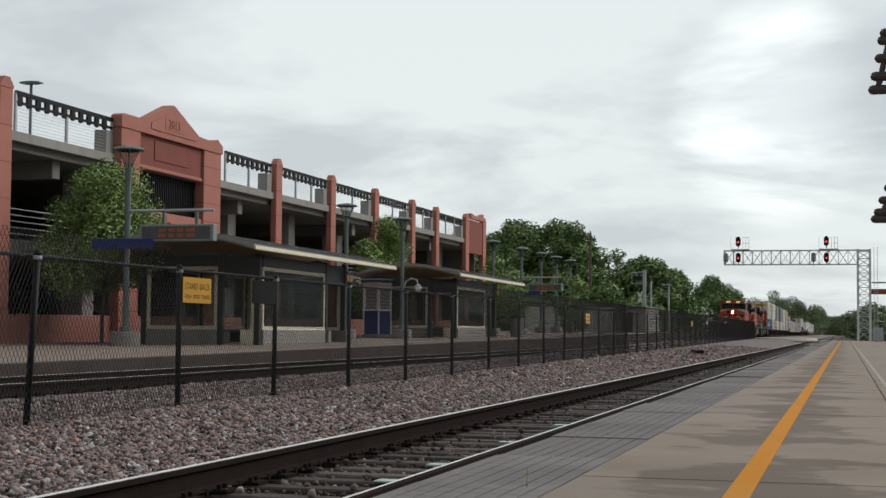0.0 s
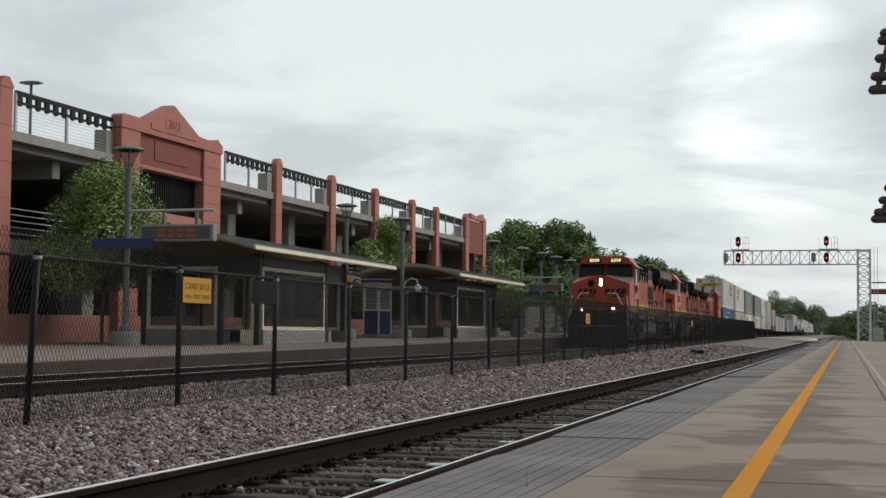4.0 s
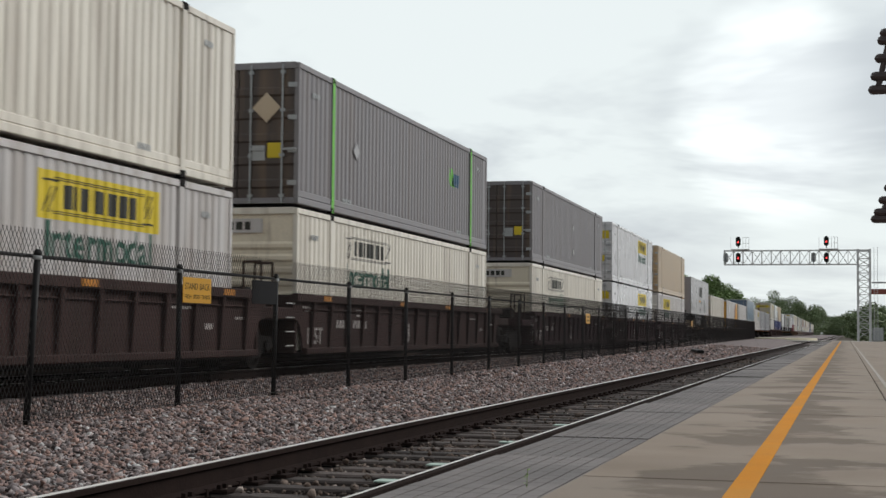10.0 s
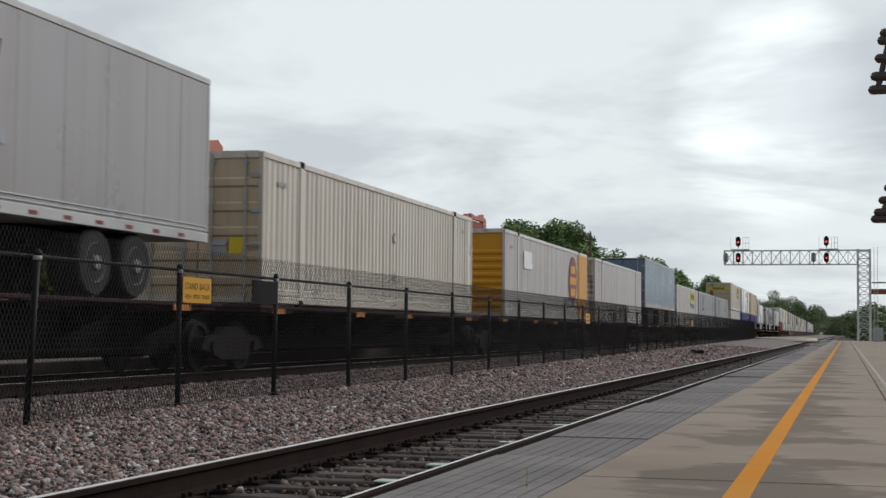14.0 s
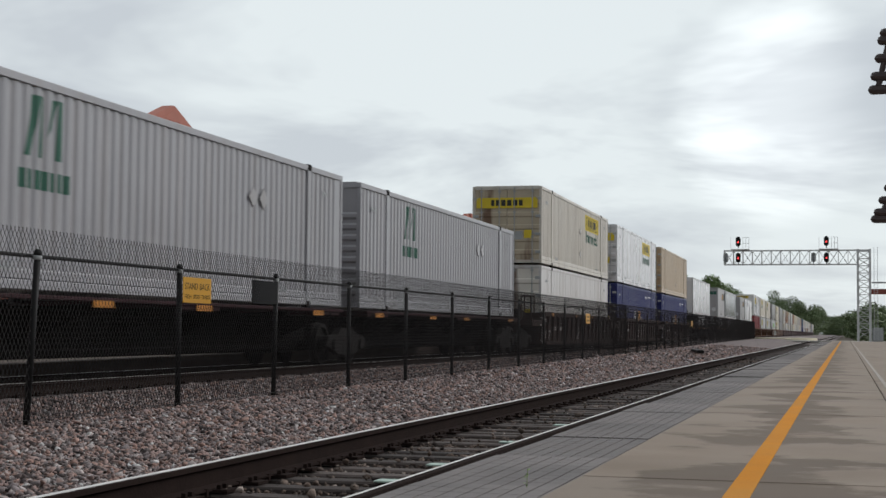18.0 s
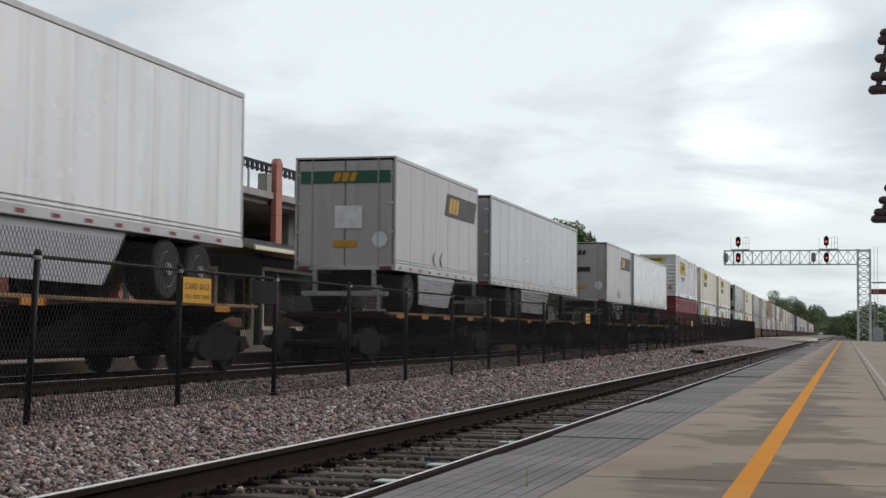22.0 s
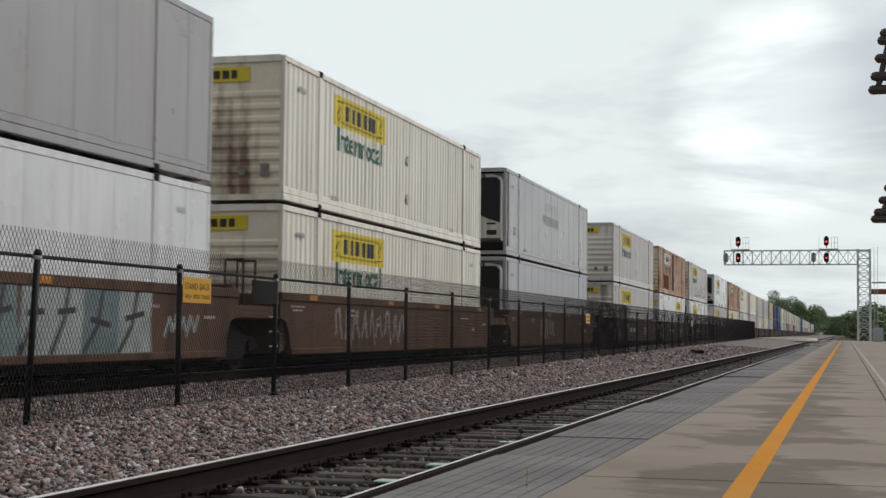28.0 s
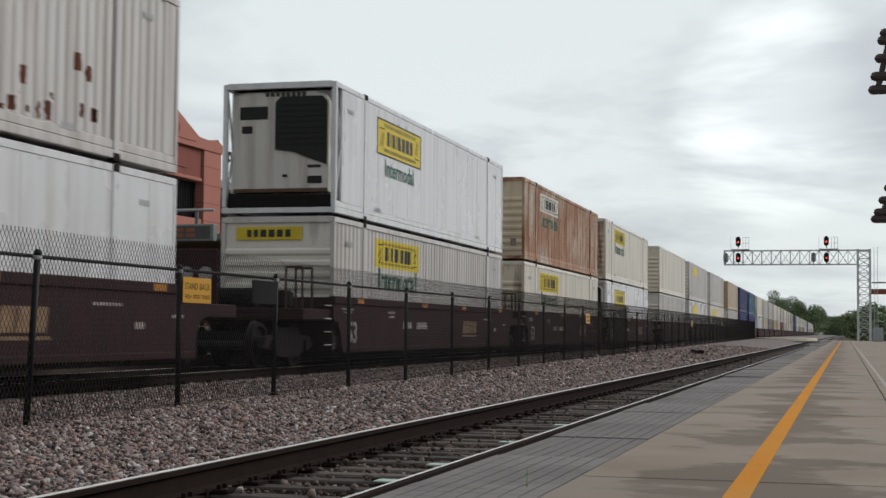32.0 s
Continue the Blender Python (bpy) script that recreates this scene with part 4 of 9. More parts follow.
def tree(name, x, y, z, height, width, trunk, seed, leaf_mat, label, leaf=0.12, leaves=220, clumps=26, low=0.35, group=""):
    rng = random.Random(seed)
    t = thing(name, label, "tree", pose(x, y, z), group=group)
    s = Shape()
    bend = [Vector((0, 0, 0))]
    for k in range(1, 6):
        bend.append(Vector((rng.uniform(-0.05, 0.05) * height * 0.3, rng.uniform(-0.05, 0.05) * height * 0.3, height * 0.16 * k)))
    for k in range(5):
        s.tube(bend[k], bend[k + 1], trunk * (1 - 0.16 * k), 8, trunk * (1 - 0.16 * (k + 1)))
    cl = []
    for i in range(clumps):
        a = rng.uniform(0, 2 * math.pi)
        h = low + (1 - low) * rng.random()
        env = math.sin(math.pi * min(1, max(0.08, (h - low + 0.12) / (1.12 - low)))) ** 0.7
        rad = width / 2 * env * rng.uniform(0.35, 0.95)
        c = Vector((rad * math.cos(a), rad * math.sin(a), h * height * 0.93))
        cl.append((c.x, c.y, c.z, width * rng.uniform(0.13, 0.24)))
        st = bend[min(5, max(1, int(h * 4)))]
        mid = (st + c) / 2 + Vector((0, 0, -0.04 * height))
        s.tube(st, mid, trunk * 0.3, 5, trunk * 0.18)
        s.tube(mid, c, trunk * 0.18, 5, trunk * 0.05)
    part("trunk", s, MAT_BARK, t)
    v, f = leaf_cloud(rng, cl, leaves, leaf)
    me = bpy.data.meshes.new("crown")
    me.from_pydata(v, [], f)
    me.materials.append(leaf_mat)
    part("crown", me, None, t)
    return t


tree("platform_tree", -23.4, 42.6, 0.3, 5.9, 4.3, 0.07, 11, MAT_LEAF_BRIGHT, "young leafy green tree in a platform planter", 0.06, 1000, 44, 0.38)
tree("platform_tree", -23.5, 73.6, 0.45, 6.6, 3.4, 0.07, 12, MAT_LEAF_BRIGHT, "young leafy green tree behind the kiosk", 0.07, 900, 28, 0.25)
tree("platform_tree", -24.1, 71.4, 0.45, 5.2, 3.0, 0.07, 13, MAT_LEAF_BRIGHT, "young leafy green tree behind the shelter", 0.11, 380, 24, 0.25)
tree("platform_tree", -22.1, 92.0, 0.6, 5.4, 4.0, 0.07, 14, MAT_LEAF_BRIGHT, "young leafy green tree beside the second shelter", 0.11, 340, 24, 0.2)
tree("platform_tree", -20.4, 112.0, 0.75, 4.4, 3.0, 0.07, 15, MAT_LEAF_BRIGHT, "young leafy green tree near the far display", 0.12, 340, 26, 0.15)
FAR_TREES = [(-36.5, 152, 11.6, 6.5), (-33.5, 150, 13.0, 7), (-30.5, 152, 13.2, 7), (-27.6, 150, 12.0, 6.5), (-25.2, 147, 9.8, 6), (-22.8, 150, 9.3, 6), (-20.6, 151, 8.9, 5.5), (-18.7, 149, 8.0, 5), (-17.2, 152, 6.8, 4.5),
             (-40, 165, 9.5, 8), (-24.5, 215, 9.6, 9), (-20.5, 232, 9.2, 8), (-17.6, 236, 7.6, 6), (-33, 118, 5.5, 6), (-28.6, 126, 5.8, 6), (-25.0, 131, 5.4, 6), (-21.2, 133, 4.8, 5), (-19.0, 140, 4.2, 4.5), (-17.0, 160, 4.0, 4.5)]
for i, (X, Y, Hh, W) in enumerate(FAR_TREES):
    tree("deciduous_tree", X, Y, 0.3, Hh, W, 0.2, 40 + i, MAT_LEAF_DARK, "large dark green deciduous tree beyond the platform", 0.19, 170, 50, 0.04, group="trees past the platform")
# the trees behind this platform, which the polished trailers mirror
for i, (X, Y, Hh, W) in enumerate(((19, -16, 9.5, 8), (21, -2, 8.6, 7.5), (18.5, 11, 10.2, 8.5), (20, 24, 9.0, 8), (19, 37, 10.4, 8.5), (21, 49, 8.4, 7.5), (19.5, 60, 9.8, 8), (20.5, 73, 8.8, 8), (19, 86, 9.6, 8))):
    tree("deciduous_tree", X, Y, 0.05, Hh, W, 0.2, 80 + i, MAT_LEAF_DARK, "dark green deciduous tree standing behind the platform", 0.28, 60, 40, 0.06, group="trees behind the platform")
# ---- signal gantry and the far distance ----
GANTRY_Y = 175.0


def build_gantry():
    """A lattice cantilever that carries two pairs of signal heads over the tracks."""
    y = GANTRY_Y
    g = thing("signal_gantry", "silver lattice cantilever signal bridge over both tracks", "signal gantry", pose(0, y, 0.0))
    x0, x1, z0, z1 = -13.9, 1.4, 8.97, 10.62
    for zz, n in ((z0, "lower_chord"), (z1, "upper_chord")):
        for yy in (-0.5, 0.5):
            s = Shape()
            s.box(x0, x1 + 1.4 * (zz == z1), yy - 0.05, yy + 0.05, zz - 0.06, zz + 0.06)
            part(n, s, MAT_ALUPAINT, g)
    n = 14
    for i in range(n + 1):
        x = x0 + (x1 - x0) * i / n
        s = Shape()
        for yy in (-0.5, 0.5):
            s.box(x - 0.035, x + 0.035, yy - 0.035, yy + 0.035, z0, z1)
        s.tube((x, -0.5, z0), (x, 0.5, z0), 0.03, 4)
        part("vertical", s, MAT_ALUPAINT, g)
        if i < n:
            xb = x0 + (x1 - x0) * (i + 1) / n
            for yy in (-0.5, 0.5):
                for za, zb, r in ((z0, z1, 0.03), (z1, z0, 0.022)):
                    s = Shape()
                    s.tube((x, yy, za if i % 2 else zb), (xb, yy, zb if i % 2 else za), r, 4)
                    part("diagonal", s, MAT_ALUPAINT, g)
    for x in (1.4, 2.75):
        s = Shape()
        for yy in (-0.5, 0.5):
            s.box(x - 0.13, x + 0.13, yy - 0.1, yy + 0.1, 0, 10.75)
        part("mast_leg", s, MAT_ALUPAINT, g)
    for k in range(12):
        za, zb = 0.4 + k * 0.84, 0.4 + (k + 1) * 0.84
        s = Shape()
        for yy in (-0.5, 0.5):
            s.tube((1.4, yy, za), (2.75, yy, zb), 0.035, 4)
            s.tube((1.4, yy, zb), (2.75, yy, za), 0.035, 4)
            s.box(1.4, 2.75, yy - 0.03, yy + 0.03, zb - 0.03, zb + 0.03)
        part("mast_brace", s, MAT_ALUPAINT, g)
    s = Shape()
    s.path([(3.2, 0, 0.2), (3.2, 0, 11.0)], 0.03, 4)
    s.path([(3.6, 0, 0.2), (3.6, 0, 11.0)], 0.03, 4)
    for k in range(34):
        s.tube((3.2, 0, 0.4 + k * 0.31), (3.6, 0, 0.4 + k * 0.31), 0.018, 4)
    part("ladder", s, MAT_ALUPAINT, g)
    for xs_ in (-12.2, -2.1):
        s = Shape()
        s.box(xs_ - 0.85, xs_ + 1.3, -1.3, -0.5, z1 + 0.06, z1 + 0.14)
        part("catwalk", s, MAT_ALUPAINT, g)
        s = Shape()
        for dx in (-0.85, 0.55, 0.9, 1.25):
            s.tube((xs_ + dx, -1.25, z1), (xs_ + dx, -1.25, z1 + 1.5), 0.025, 4)
        s.tube((xs_ + 0.55, -1.25, z1 + 1.5), (xs_ + 1.25, -1.25, z1 + 1.5), 0.025, 4)
        s.tube((xs_ + 0.55, -1.25, z1 + 0.8), (xs_ + 1.25, -1.25, z1 + 0.8), 0.025, 4)
        part("catwalk_rail", s, MAT_ALUPAINT, g)
    return g


gantry = build_gantry()


def signal_head(x, z, lit):
    y = -1.15
    lift = Matrix.Translation((x, y, z)) @ Matrix.Scale(0.66, 4)
    s = Shape()
    out = [(0.43 * math.cos(a), 0.45 + 0.43 * math.sin(a)) for a in np.linspace(0, math.pi, 9)] + [(-0.43 * math.cos(a), -0.45 - 0.43 * math.sin(a)) for a in np.linspace(0, math.pi, 9)]
    s.prism(out, "y", -0.03, 0.03, lift)
    s.box(-0.24, 0.24, 0.03, 0.4, -0.7, 0.7, 0.04, lift)
    s.box(-0.07, 0.07, 0.12, 0.28, -1.2, -0.7, 0.0, lift)
    h = part("signal_head", s, MAT_BLACK if lit else MAT_GALV, gantry, "black signal head showing red" if lit else "silver back of a signal head")
    for zz in (0.45, -0.1, -0.5):
        s = Shape()
        n = 12
        v = [(0.17 * math.cos(k * math.tau / n), yy, zz + 0.17 * math.sin(k * math.tau / n)) for yy in (-0.28, -0.03) for k in range(n)]
        s.add(v, [(k, (k + 1) % n, n + (k + 1) % n, n + k) for k in range(n)], lift)
        part("visor", s, MAT_BLACK if lit else MAT_GALV, h)
    if lit:
        s = Shape()
        s.prism([(0.16 * math.cos(k * math.tau / 14), -0.1 + 0.16 * math.sin(k * math.tau / 14)) for k in range(14)], "y", -0.06, -0.035, lift)
        part("red_lens", s, MAT_RED_LAMP, h, "lit red lens")


for X in (-12.2, -2.12):
    signal_head(X, 11.65, True)
    signal_head(X, 9.75, True)
    signal_head(X - 1.45, 9.75, False)


def wayside_signs():
    """Crossing signal cantilever and cabinet by the far end of the fence."""
    c = thing("crossing_signal", "railway crossing cantilever signal seen edge-on with a white crossbuck", "crossing signal", pose(-17.0, 127.0, 0.3))
    s = Shape()
    s.box(-0.14, 0.14, -0.14, 0.14, 0, 6.0, 0.03)
    part("mast", s, MAT_GALV, c)
    s = Shape()
    s.box(0.5, 0.66, -0.08, 0.08, 0, 5.0, 0.02)
    part("second_mast", s, MAT_GALV, c)
    s = Shape()
    s.tube((-1.1, 0, 5.75), (0, 0, 5.85), 0.045, 6)
    s.tube((-1.1, 0, 4.8), (0, 0, 4.85), 0.045, 6)
    for k in range(3):
        s.tube((-1.1 + k * 0.4, 0, 4.8), (-1.1 + k * 0.4, 0, 5.8), 0.03, 5)
    part("arm", s, MAT_GALV, c)
    for x in (-0.8, -0.4):
        s = Shape()
        s.tube((x, -0.2, 5.3), (x, 0.2, 5.3), 0.22, 14)
        part("flasher", s, MAT_BLACK, c)
    for a in (18, -18):
        s = Shape()
        s.box(-0.05, 0.05, -0.03, 0.03, -0.5, 0.5)
        part("crossbuck_arm", s, MAT_WHITE, c, at=pose(-0.35, -0.25, 3.6, 0, a, 0))
    p = thing("utility_pole", "thin dark utility pole with insulators among trees", "pole", pose(-24.2, 141.0, 0.2))
    s = Shape()
    s.tube((0, 0, 0), (0, 0, 10.4), 0.16, 8, 0.11)
    part("pole", s, MAT_BARK, p)
    s = Shape()
    s.box(-0.45, 0.45, -0.06, 0.06, 9.7, 9.85)
    for x in (-0.4, 0.0, 0.4):
        s.tube((x, 0, 9.85), (x, 0, 10.6 if x == 0 else 10.1), 0.05, 6)
    part("crossarm", s, MAT_BARK, p)
    q = thing("street_lamp", "slim grey street lamp beyond the platform end", "lamp post", pose(-15.8, 135, 0.3))
    s = Shape()
    s.tube((0, 0, 0), (0, 0, 5.0), 0.1, 8, 0.08)
    part("pole", s, MAT_GALV, q)
    s = Shape()
    s.tube((0.25, 0, 4.95), (-0.7, 0, 5.0), 0.05, 6)
    part("arm", s, MAT_GALV, q)


wayside_signs()


def far_woods():
    """Low woods on both sides of the line far away."""
    rng = random.Random(77)
    cl = []
    for k in range(190):
        y = rng.uniform(230, 700)
        x = 6.3 + rng.uniform(0, 12) - 0.0096 * y
        h = rng.uniform(2.5, 6.0) + 0.008 * (y - 230) + max(0, x - 5) * 0.12
        for j in range(4):
            cl.append((x + rng.uniform(-1.5, 1.5), y + rng.uniform(-3, 3), h * (0.1 + 0.28 * j), rng.uniform(1.2, 2.2)))
    for k in range(46):
        y = rng.uniform(186, 230)
        x = 4.2 + rng.uniform(0, 8)
        cl.append((x, y, rng.uniform(0.3, 2.2), rng.uniform(0.7, 1.3)))
    for k in range(190):
        y, u = rng.uniform(900, 1050), rng.random()
        cl.append((-14 - 46 * u, y, rng.uniform(2, 7 + 15 * math.sin(math.pi * min(1, 0.1 + 0.75 * u)) + 3 * math.sin(23 * u)), 4.2))
    for k in range(80):
        cl.append((rng.uniform(-16, 3), rng.uniform(1300, 1400), rng.uniform(1, 14), 5.0))
    v, f = leaf_cloud(rng, cl, 30, 0.4)
    me = bpy.data.meshes.new("far_woods")
    me.from_pydata(v, [], f)
    me.materials.append(MAT_LEAF_FAR)
    tagged(part("far_woods", me, None, None), "green woods along the line in the distance", "woods", kind="stuff")


far_woods()


def crossing_island():
    """A kerbed island with a yellow face where the road meets the tracks."""
    s = Shape()
    out = [(4.4 * math.cos(a), 6.5 * math.sin(a)) for a in np.linspace(0, 2 * math.pi, 24, endpoint=False)]
    s.prism([(-8.0 + x, 196 + y) for x, y in out], "z", -0.3, 0.28)
    tagged(part("kerb_island", s, MAT_CREAM, None), "pale yellow kerbed island beside the far crossing", "kerb", kind="structure")
    b = thing("overhead_sign", "brown overhead sign frame past the gantry mast", "sign", pose(3.0, 178, 0))
    s = Shape()
    s.box(0.0, 6.5, -0.15, 0.15, 6.85, 7.05, 0.02)
    part("beam", s, MAT_GALV, b)
    s = Shape()
    s.box(-0.2, 6.5, -0.25, -0.16, 5.55, 6.2, 0.03)
    part("sign_face", s, MAT_BRICK, b)
    for x in (4.6, 6.2):
        s = Shape()
        s.tube((x, 0, 0), (x, 0, 7.3), 0.13, 8)
        part("post", s, MAT_GALV, b)
    c = thing("signal_cabinet", "grey trackside equipment cabinet below the gantry", "cabinet", pose(3.6, 176, 0))
    s = Shape()
    s.box(-0.6, 0.6, -0.5, 0.5, 0, 1.6, 0.04)
    part("body", s, MAT_GALV, c)
    s = Shape()
    s.box(-0.4, 0.4, -0.53, -0.5, 0.15, 1.45, 0.01)
    part("door", s, MAT_GALV, c)


crossing_island()


MAT_BRACKET = surface("brown_bracket_paint", (0.06, 0.045, 0.045), 0.5, var=0.1, bump=0.05)


def tiered_bracket(x, y, z, rows, label):
    """Rods with rounded ends, longer towards the foot, on a post beside the view."""
    b = thing("ornamental_bracket", label, "bracket", pose(x, y, z))
    for dz, dx, r in rows:
        s = Shape()
        s.tube((dx, 0, dz), (0.9, 0, dz), r, 10)
        s.lathe([(0.001, -r), (r * 0.7, -r * 0.7), (r, 0), (r * 0.7, r * 0.7), (0.001, r)], 10, (dx, 0, dz))
        part("rod", s, MAT_BRACKET, b)
    s = Shape()
    s.tube((rows[0][1] + 0.04, 0.0, rows[0][0]), (rows[-1][1] + 0.03, 0.0, rows[-1][0]), 0.02, 8)
    part("stay", s, MAT_BRACKET, b)
    s = Shape()
    s.tube((0.85, 0, -z + 0.06), (0.85, 0, rows[0][0] + 0.3), 0.06, 10)
    part("post", s, MAT_BRACKET, b)


BRACKET_LABEL = "dark brown tiered metal bracket with rounded rods on a platform post"
tiered_bracket(0.0, 10.0, 2.7, [(0.18, 0.262, 0.033), (0.13, 0.245, 0.033), (0.01, 0.228, 0.033), (-0.11, 0.20, 0.033), (-0.20, 0.185, 0.033)], BRACKET_LABEL)
tiered_bracket(0.0, 10.0, 1.7, [(0.14, 0.275, 0.028), (0.06, 0.24, 0.028), (-0.02, 0.21, 0.028), (-0.065, 0.19, 0.028)], BRACKET_LABEL)
# ---- the train ----
MOVERS = []


def rides(ob, y_start, z=0.0, turned=False):
    """Puts a thing on the far track, its leading end at y_start at the start, and notes it for motions()."""
    MOVERS.append((ob, y_start, z, turned))
    ob.matrix_basis = train_pose(y_start, z, turned)
    return ob


def train_pose(y, z, turned):
    return pose(TRAIN_SIDE - 1.3 + LEAN * y, y, RAIL_FAR + z, 0, 0, TURN + (180 if turned else 0))


def paint(name, col, rust=0.25, spec=0.28, rough=0.45, **kw):
    return surface(name, col, rough, spec=spec, var=0.07, scale=0.5, grain=20, bump=0.05, dirt=(0.19, 0.13, 0.085), dirt_amount=rust, streak=True, dirt_scale=(3.2, 3.2, 0.2), **kw)


def rusted(name):
    """Cream paint that has run to rust: broad fields, narrow vertical runs and small pitted spots."""
    m = surface(name, (0.54, 0.47, 0.385), 0.6, var=0.1, scale=0.5, grain=20, bump=0.12, spec=0.3)
    n, l = m.node_tree.nodes, m.node_tree.links
    b = n["Principled BSDF"]
    tc = n.new("ShaderNodeTexCoord")

    def layer(scale, tex_scale, detail, lo, hi):
        mp = n.new("ShaderNodeMapping")
        mp.inputs["Scale"].default_value = scale
        l.new(tc.outputs["Object"], mp.inputs["Vector"])
        t = n.new("ShaderNodeTexNoise")
        t.inputs["Scale"].default_value, t.inputs["Detail"].default_value, t.inputs["Roughness"].default_value = tex_scale, detail, 0.65
        l.new(mp.outputs[0], t.inputs["Vector"])
        r = n.new("ShaderNodeMapRange")
        r.inputs["From Min"].default_value, r.inputs["From Max"].default_value = lo, hi
        l.new(t.outputs["Fac"], r.inputs["Value"])
        return r.outputs[0]

    def tint(fac, col, amount):
        k = n.new("ShaderNodeMath")
        k.operation = "MULTIPLY"
        k.inputs[1].default_value = amount
        l.new(fac, k.inputs[0])
        mix = n.new("ShaderNodeMix")
        mix.data_type = "RGBA"
        l.new(k.outputs[0], mix.inputs["Factor"])
        l.new(b.inputs["Base Color"].links[0].from_socket, mix.inputs["A"])
        mix.inputs["B"].default_value = (*col, 1)
        l.new(mix.outputs["Result"], b.inputs["Base Color"])

    tint(layer((1, 0.45, 0.5), 0.9, 4, 0.36, 0.58), (0.36, 0.17, 0.08), 0.85)
    tint(layer((1, 4.2, 0.35), 1.0, 6, 0.44, 0.60), (0.22, 0.08, 0.036), 0.92)
    tint(layer((1, 6.0, 2.2), 1.6, 6, 0.59, 0.66), (0.10, 0.035, 0.02), 0.9)
    return m


BOX_PAINT = {
    "white": paint("white_container_paint", (0.50, 0.47, 0.457), 0.55, spec=1.0, rough=0.33),
    "clean": paint("clean_white_container_paint", (0.61, 0.605, 0.62), 0.28, spec=1.0, rough=0.28),
    "cream": paint("aged_cream_container_paint", (0.69, 0.64, 0.553), 0.5, spec=1.0, rough=0.33),
    "stone": paint("stone_coloured_container_paint", (0.52, 0.475, 0.41), 0.5, spec=1.0, rough=0.33),
    "grey": paint("grey_container_paint", (0.22, 0.21, 0.22), 0.25),
    "tan": paint("tan_container_paint", (0.47, 0.365, 0.25), 0.45, spec=0.8, rough=0.36),
    "blue": paint("steel_blue_container_paint", (0.028, 0.085, 0.155), 0.15),
    "navy": paint("navy_container_paint", (0.017, 0.024, 0.115), 0.15),
    "maroon": paint("maroon_container_paint", (0.17, 0.03, 0.037), 0.15),
    "door_brown": paint("rust-dark_door_paint", (0.075, 0.06, 0.055), 0.6),
    # grime, plus a base dulled for the shade on the leading end
    "unit": paint("grimy_shaded_unit_paint", (0.56, 0.54, 0.51), 0.7),
    "dull": paint("dull_grey_white_paint", (0.27, 0.255, 0.262), 0.35, spec=1.0, rough=0.3),
    "rusty": rusted("rusted_white_container_paint"),
    "pale_grey": paint("pale_grey_container_paint", (0.285, 0.28, 0.298), 0.2, spec=1.0, rough=0.33),
    "orange": paint("orange_yellow_container_paint", (0.55, 0.26, 0.015), 0.2),
    "silver": surface("bare_aluminium_panel", (0.30, 0.29, 0.30), 0.22, metal=0.35, spec=0.8, var=0.1, scale=0.5, grain=20, bump=0.02, dirt=(0.3, 0.28, 0.25), dirt_amount=0.3, streak=True),
    "sky": paint("light_blue_trailer_paint", (0.068, 0.11, 0.175), 0.15, spec=0.7, rough=0.3),
    "trailer_white": paint("white_trailer_panel", (0.66, 0.655, 0.665), 0.22, spec=1.0, rough=0.26),
    "trailer_grey": paint("grey_trailer_panel", (0.34, 0.325, 0.33), 0.35, spec=0.8, rough=0.33),
}
# the ends take more rust than the sides; base tones also carry their light
END_PAINT = {k: surface(f"rust_streaked_relit_{k}_end", c, 0.55, var=0.12, scale=0.8, grain=20, bump=0.1, dirt=(0.11, 0.05, 0.028), dirt_amount=0.85, dirt_edge=(0.53, 0.66), dirt_scale=(2.4, 1.0, 0.35))
             for k, c in (("white", (0.68, 0.64, 0.58)), ("cream", (0.72, 0.64, 0.51)), ("rusty", (0.62, 0.52, 0.38)), ("tan", (0.44, 0.31, 0.18)), ("stone", (0.46, 0.39, 0.29)), ("grey", (0.17, 0.16, 0.16)))}
MAT_LOGOYELLOW = surface("yellow_logo_panel", (0.62, 0.47, 0.03), 0.5, var=0.1, scale=2, bump=0)
MAT_LOGOGREEN = surface("dark_green_lettering", (0.02, 0.09, 0.06), 0.5, var=0.1, bump=0)
MAT_LOGOBLACK = surface("dark_logo_paint", (0.03, 0.03, 0.025), 0.5, var=0.1, bump=0)
MAT_LOGOWHITE = surface("white_logo_paint", (0.7, 0.7, 0.7), 0.5, var=0.1, bump=0)
MAT_LIME = surface("lime_green_paint", (0.15, 0.50, 0.06), 0.5, var=0.1, bump=0)
MAT_DEEPRUST = surface("deep_red_rust", (0.085, 0.03, 0.02), 0.8, spec=0.15, var=0.5, scale=5, grain=30, bump=0.2, dirt=(0.2, 0.08, 0.035), dirt_amount=0.7, streak=True, dirt_scale=(4, 4, 0.5))
MAT_GRIME = surface("oily_rust_grime", (0.10, 0.06, 0.035), 0.8, var=0.4, scale=5, bump=0.1)
MAT_UNDER = surface("grimy_undercarriage", (0.016, 0.014, 0.0135), 0.85, spec=0.08, var=0.35, scale=3, grain=30, bump=0.3)
# undercarriage colour lowered further for the shadow beneath the deck
MAT_SILL = surface("shade_black_sill", (0.010, 0.009, 0.009), 0.9, spec=0.04, var=0.3, scale=3, grain=30, bump=0.2)
MAT_WHEEL = surface("worn_wheel_steel", (0.016, 0.014, 0.013), 0.8, metal=0.0, spec=0.1, var=0.2, scale=5, bump=0.1)
MAT_CARWHITE = surface("dirty_white_stencil", (0.33, 0.30, 0.285), 0.7, var=0.4, scale=5, bump=0)
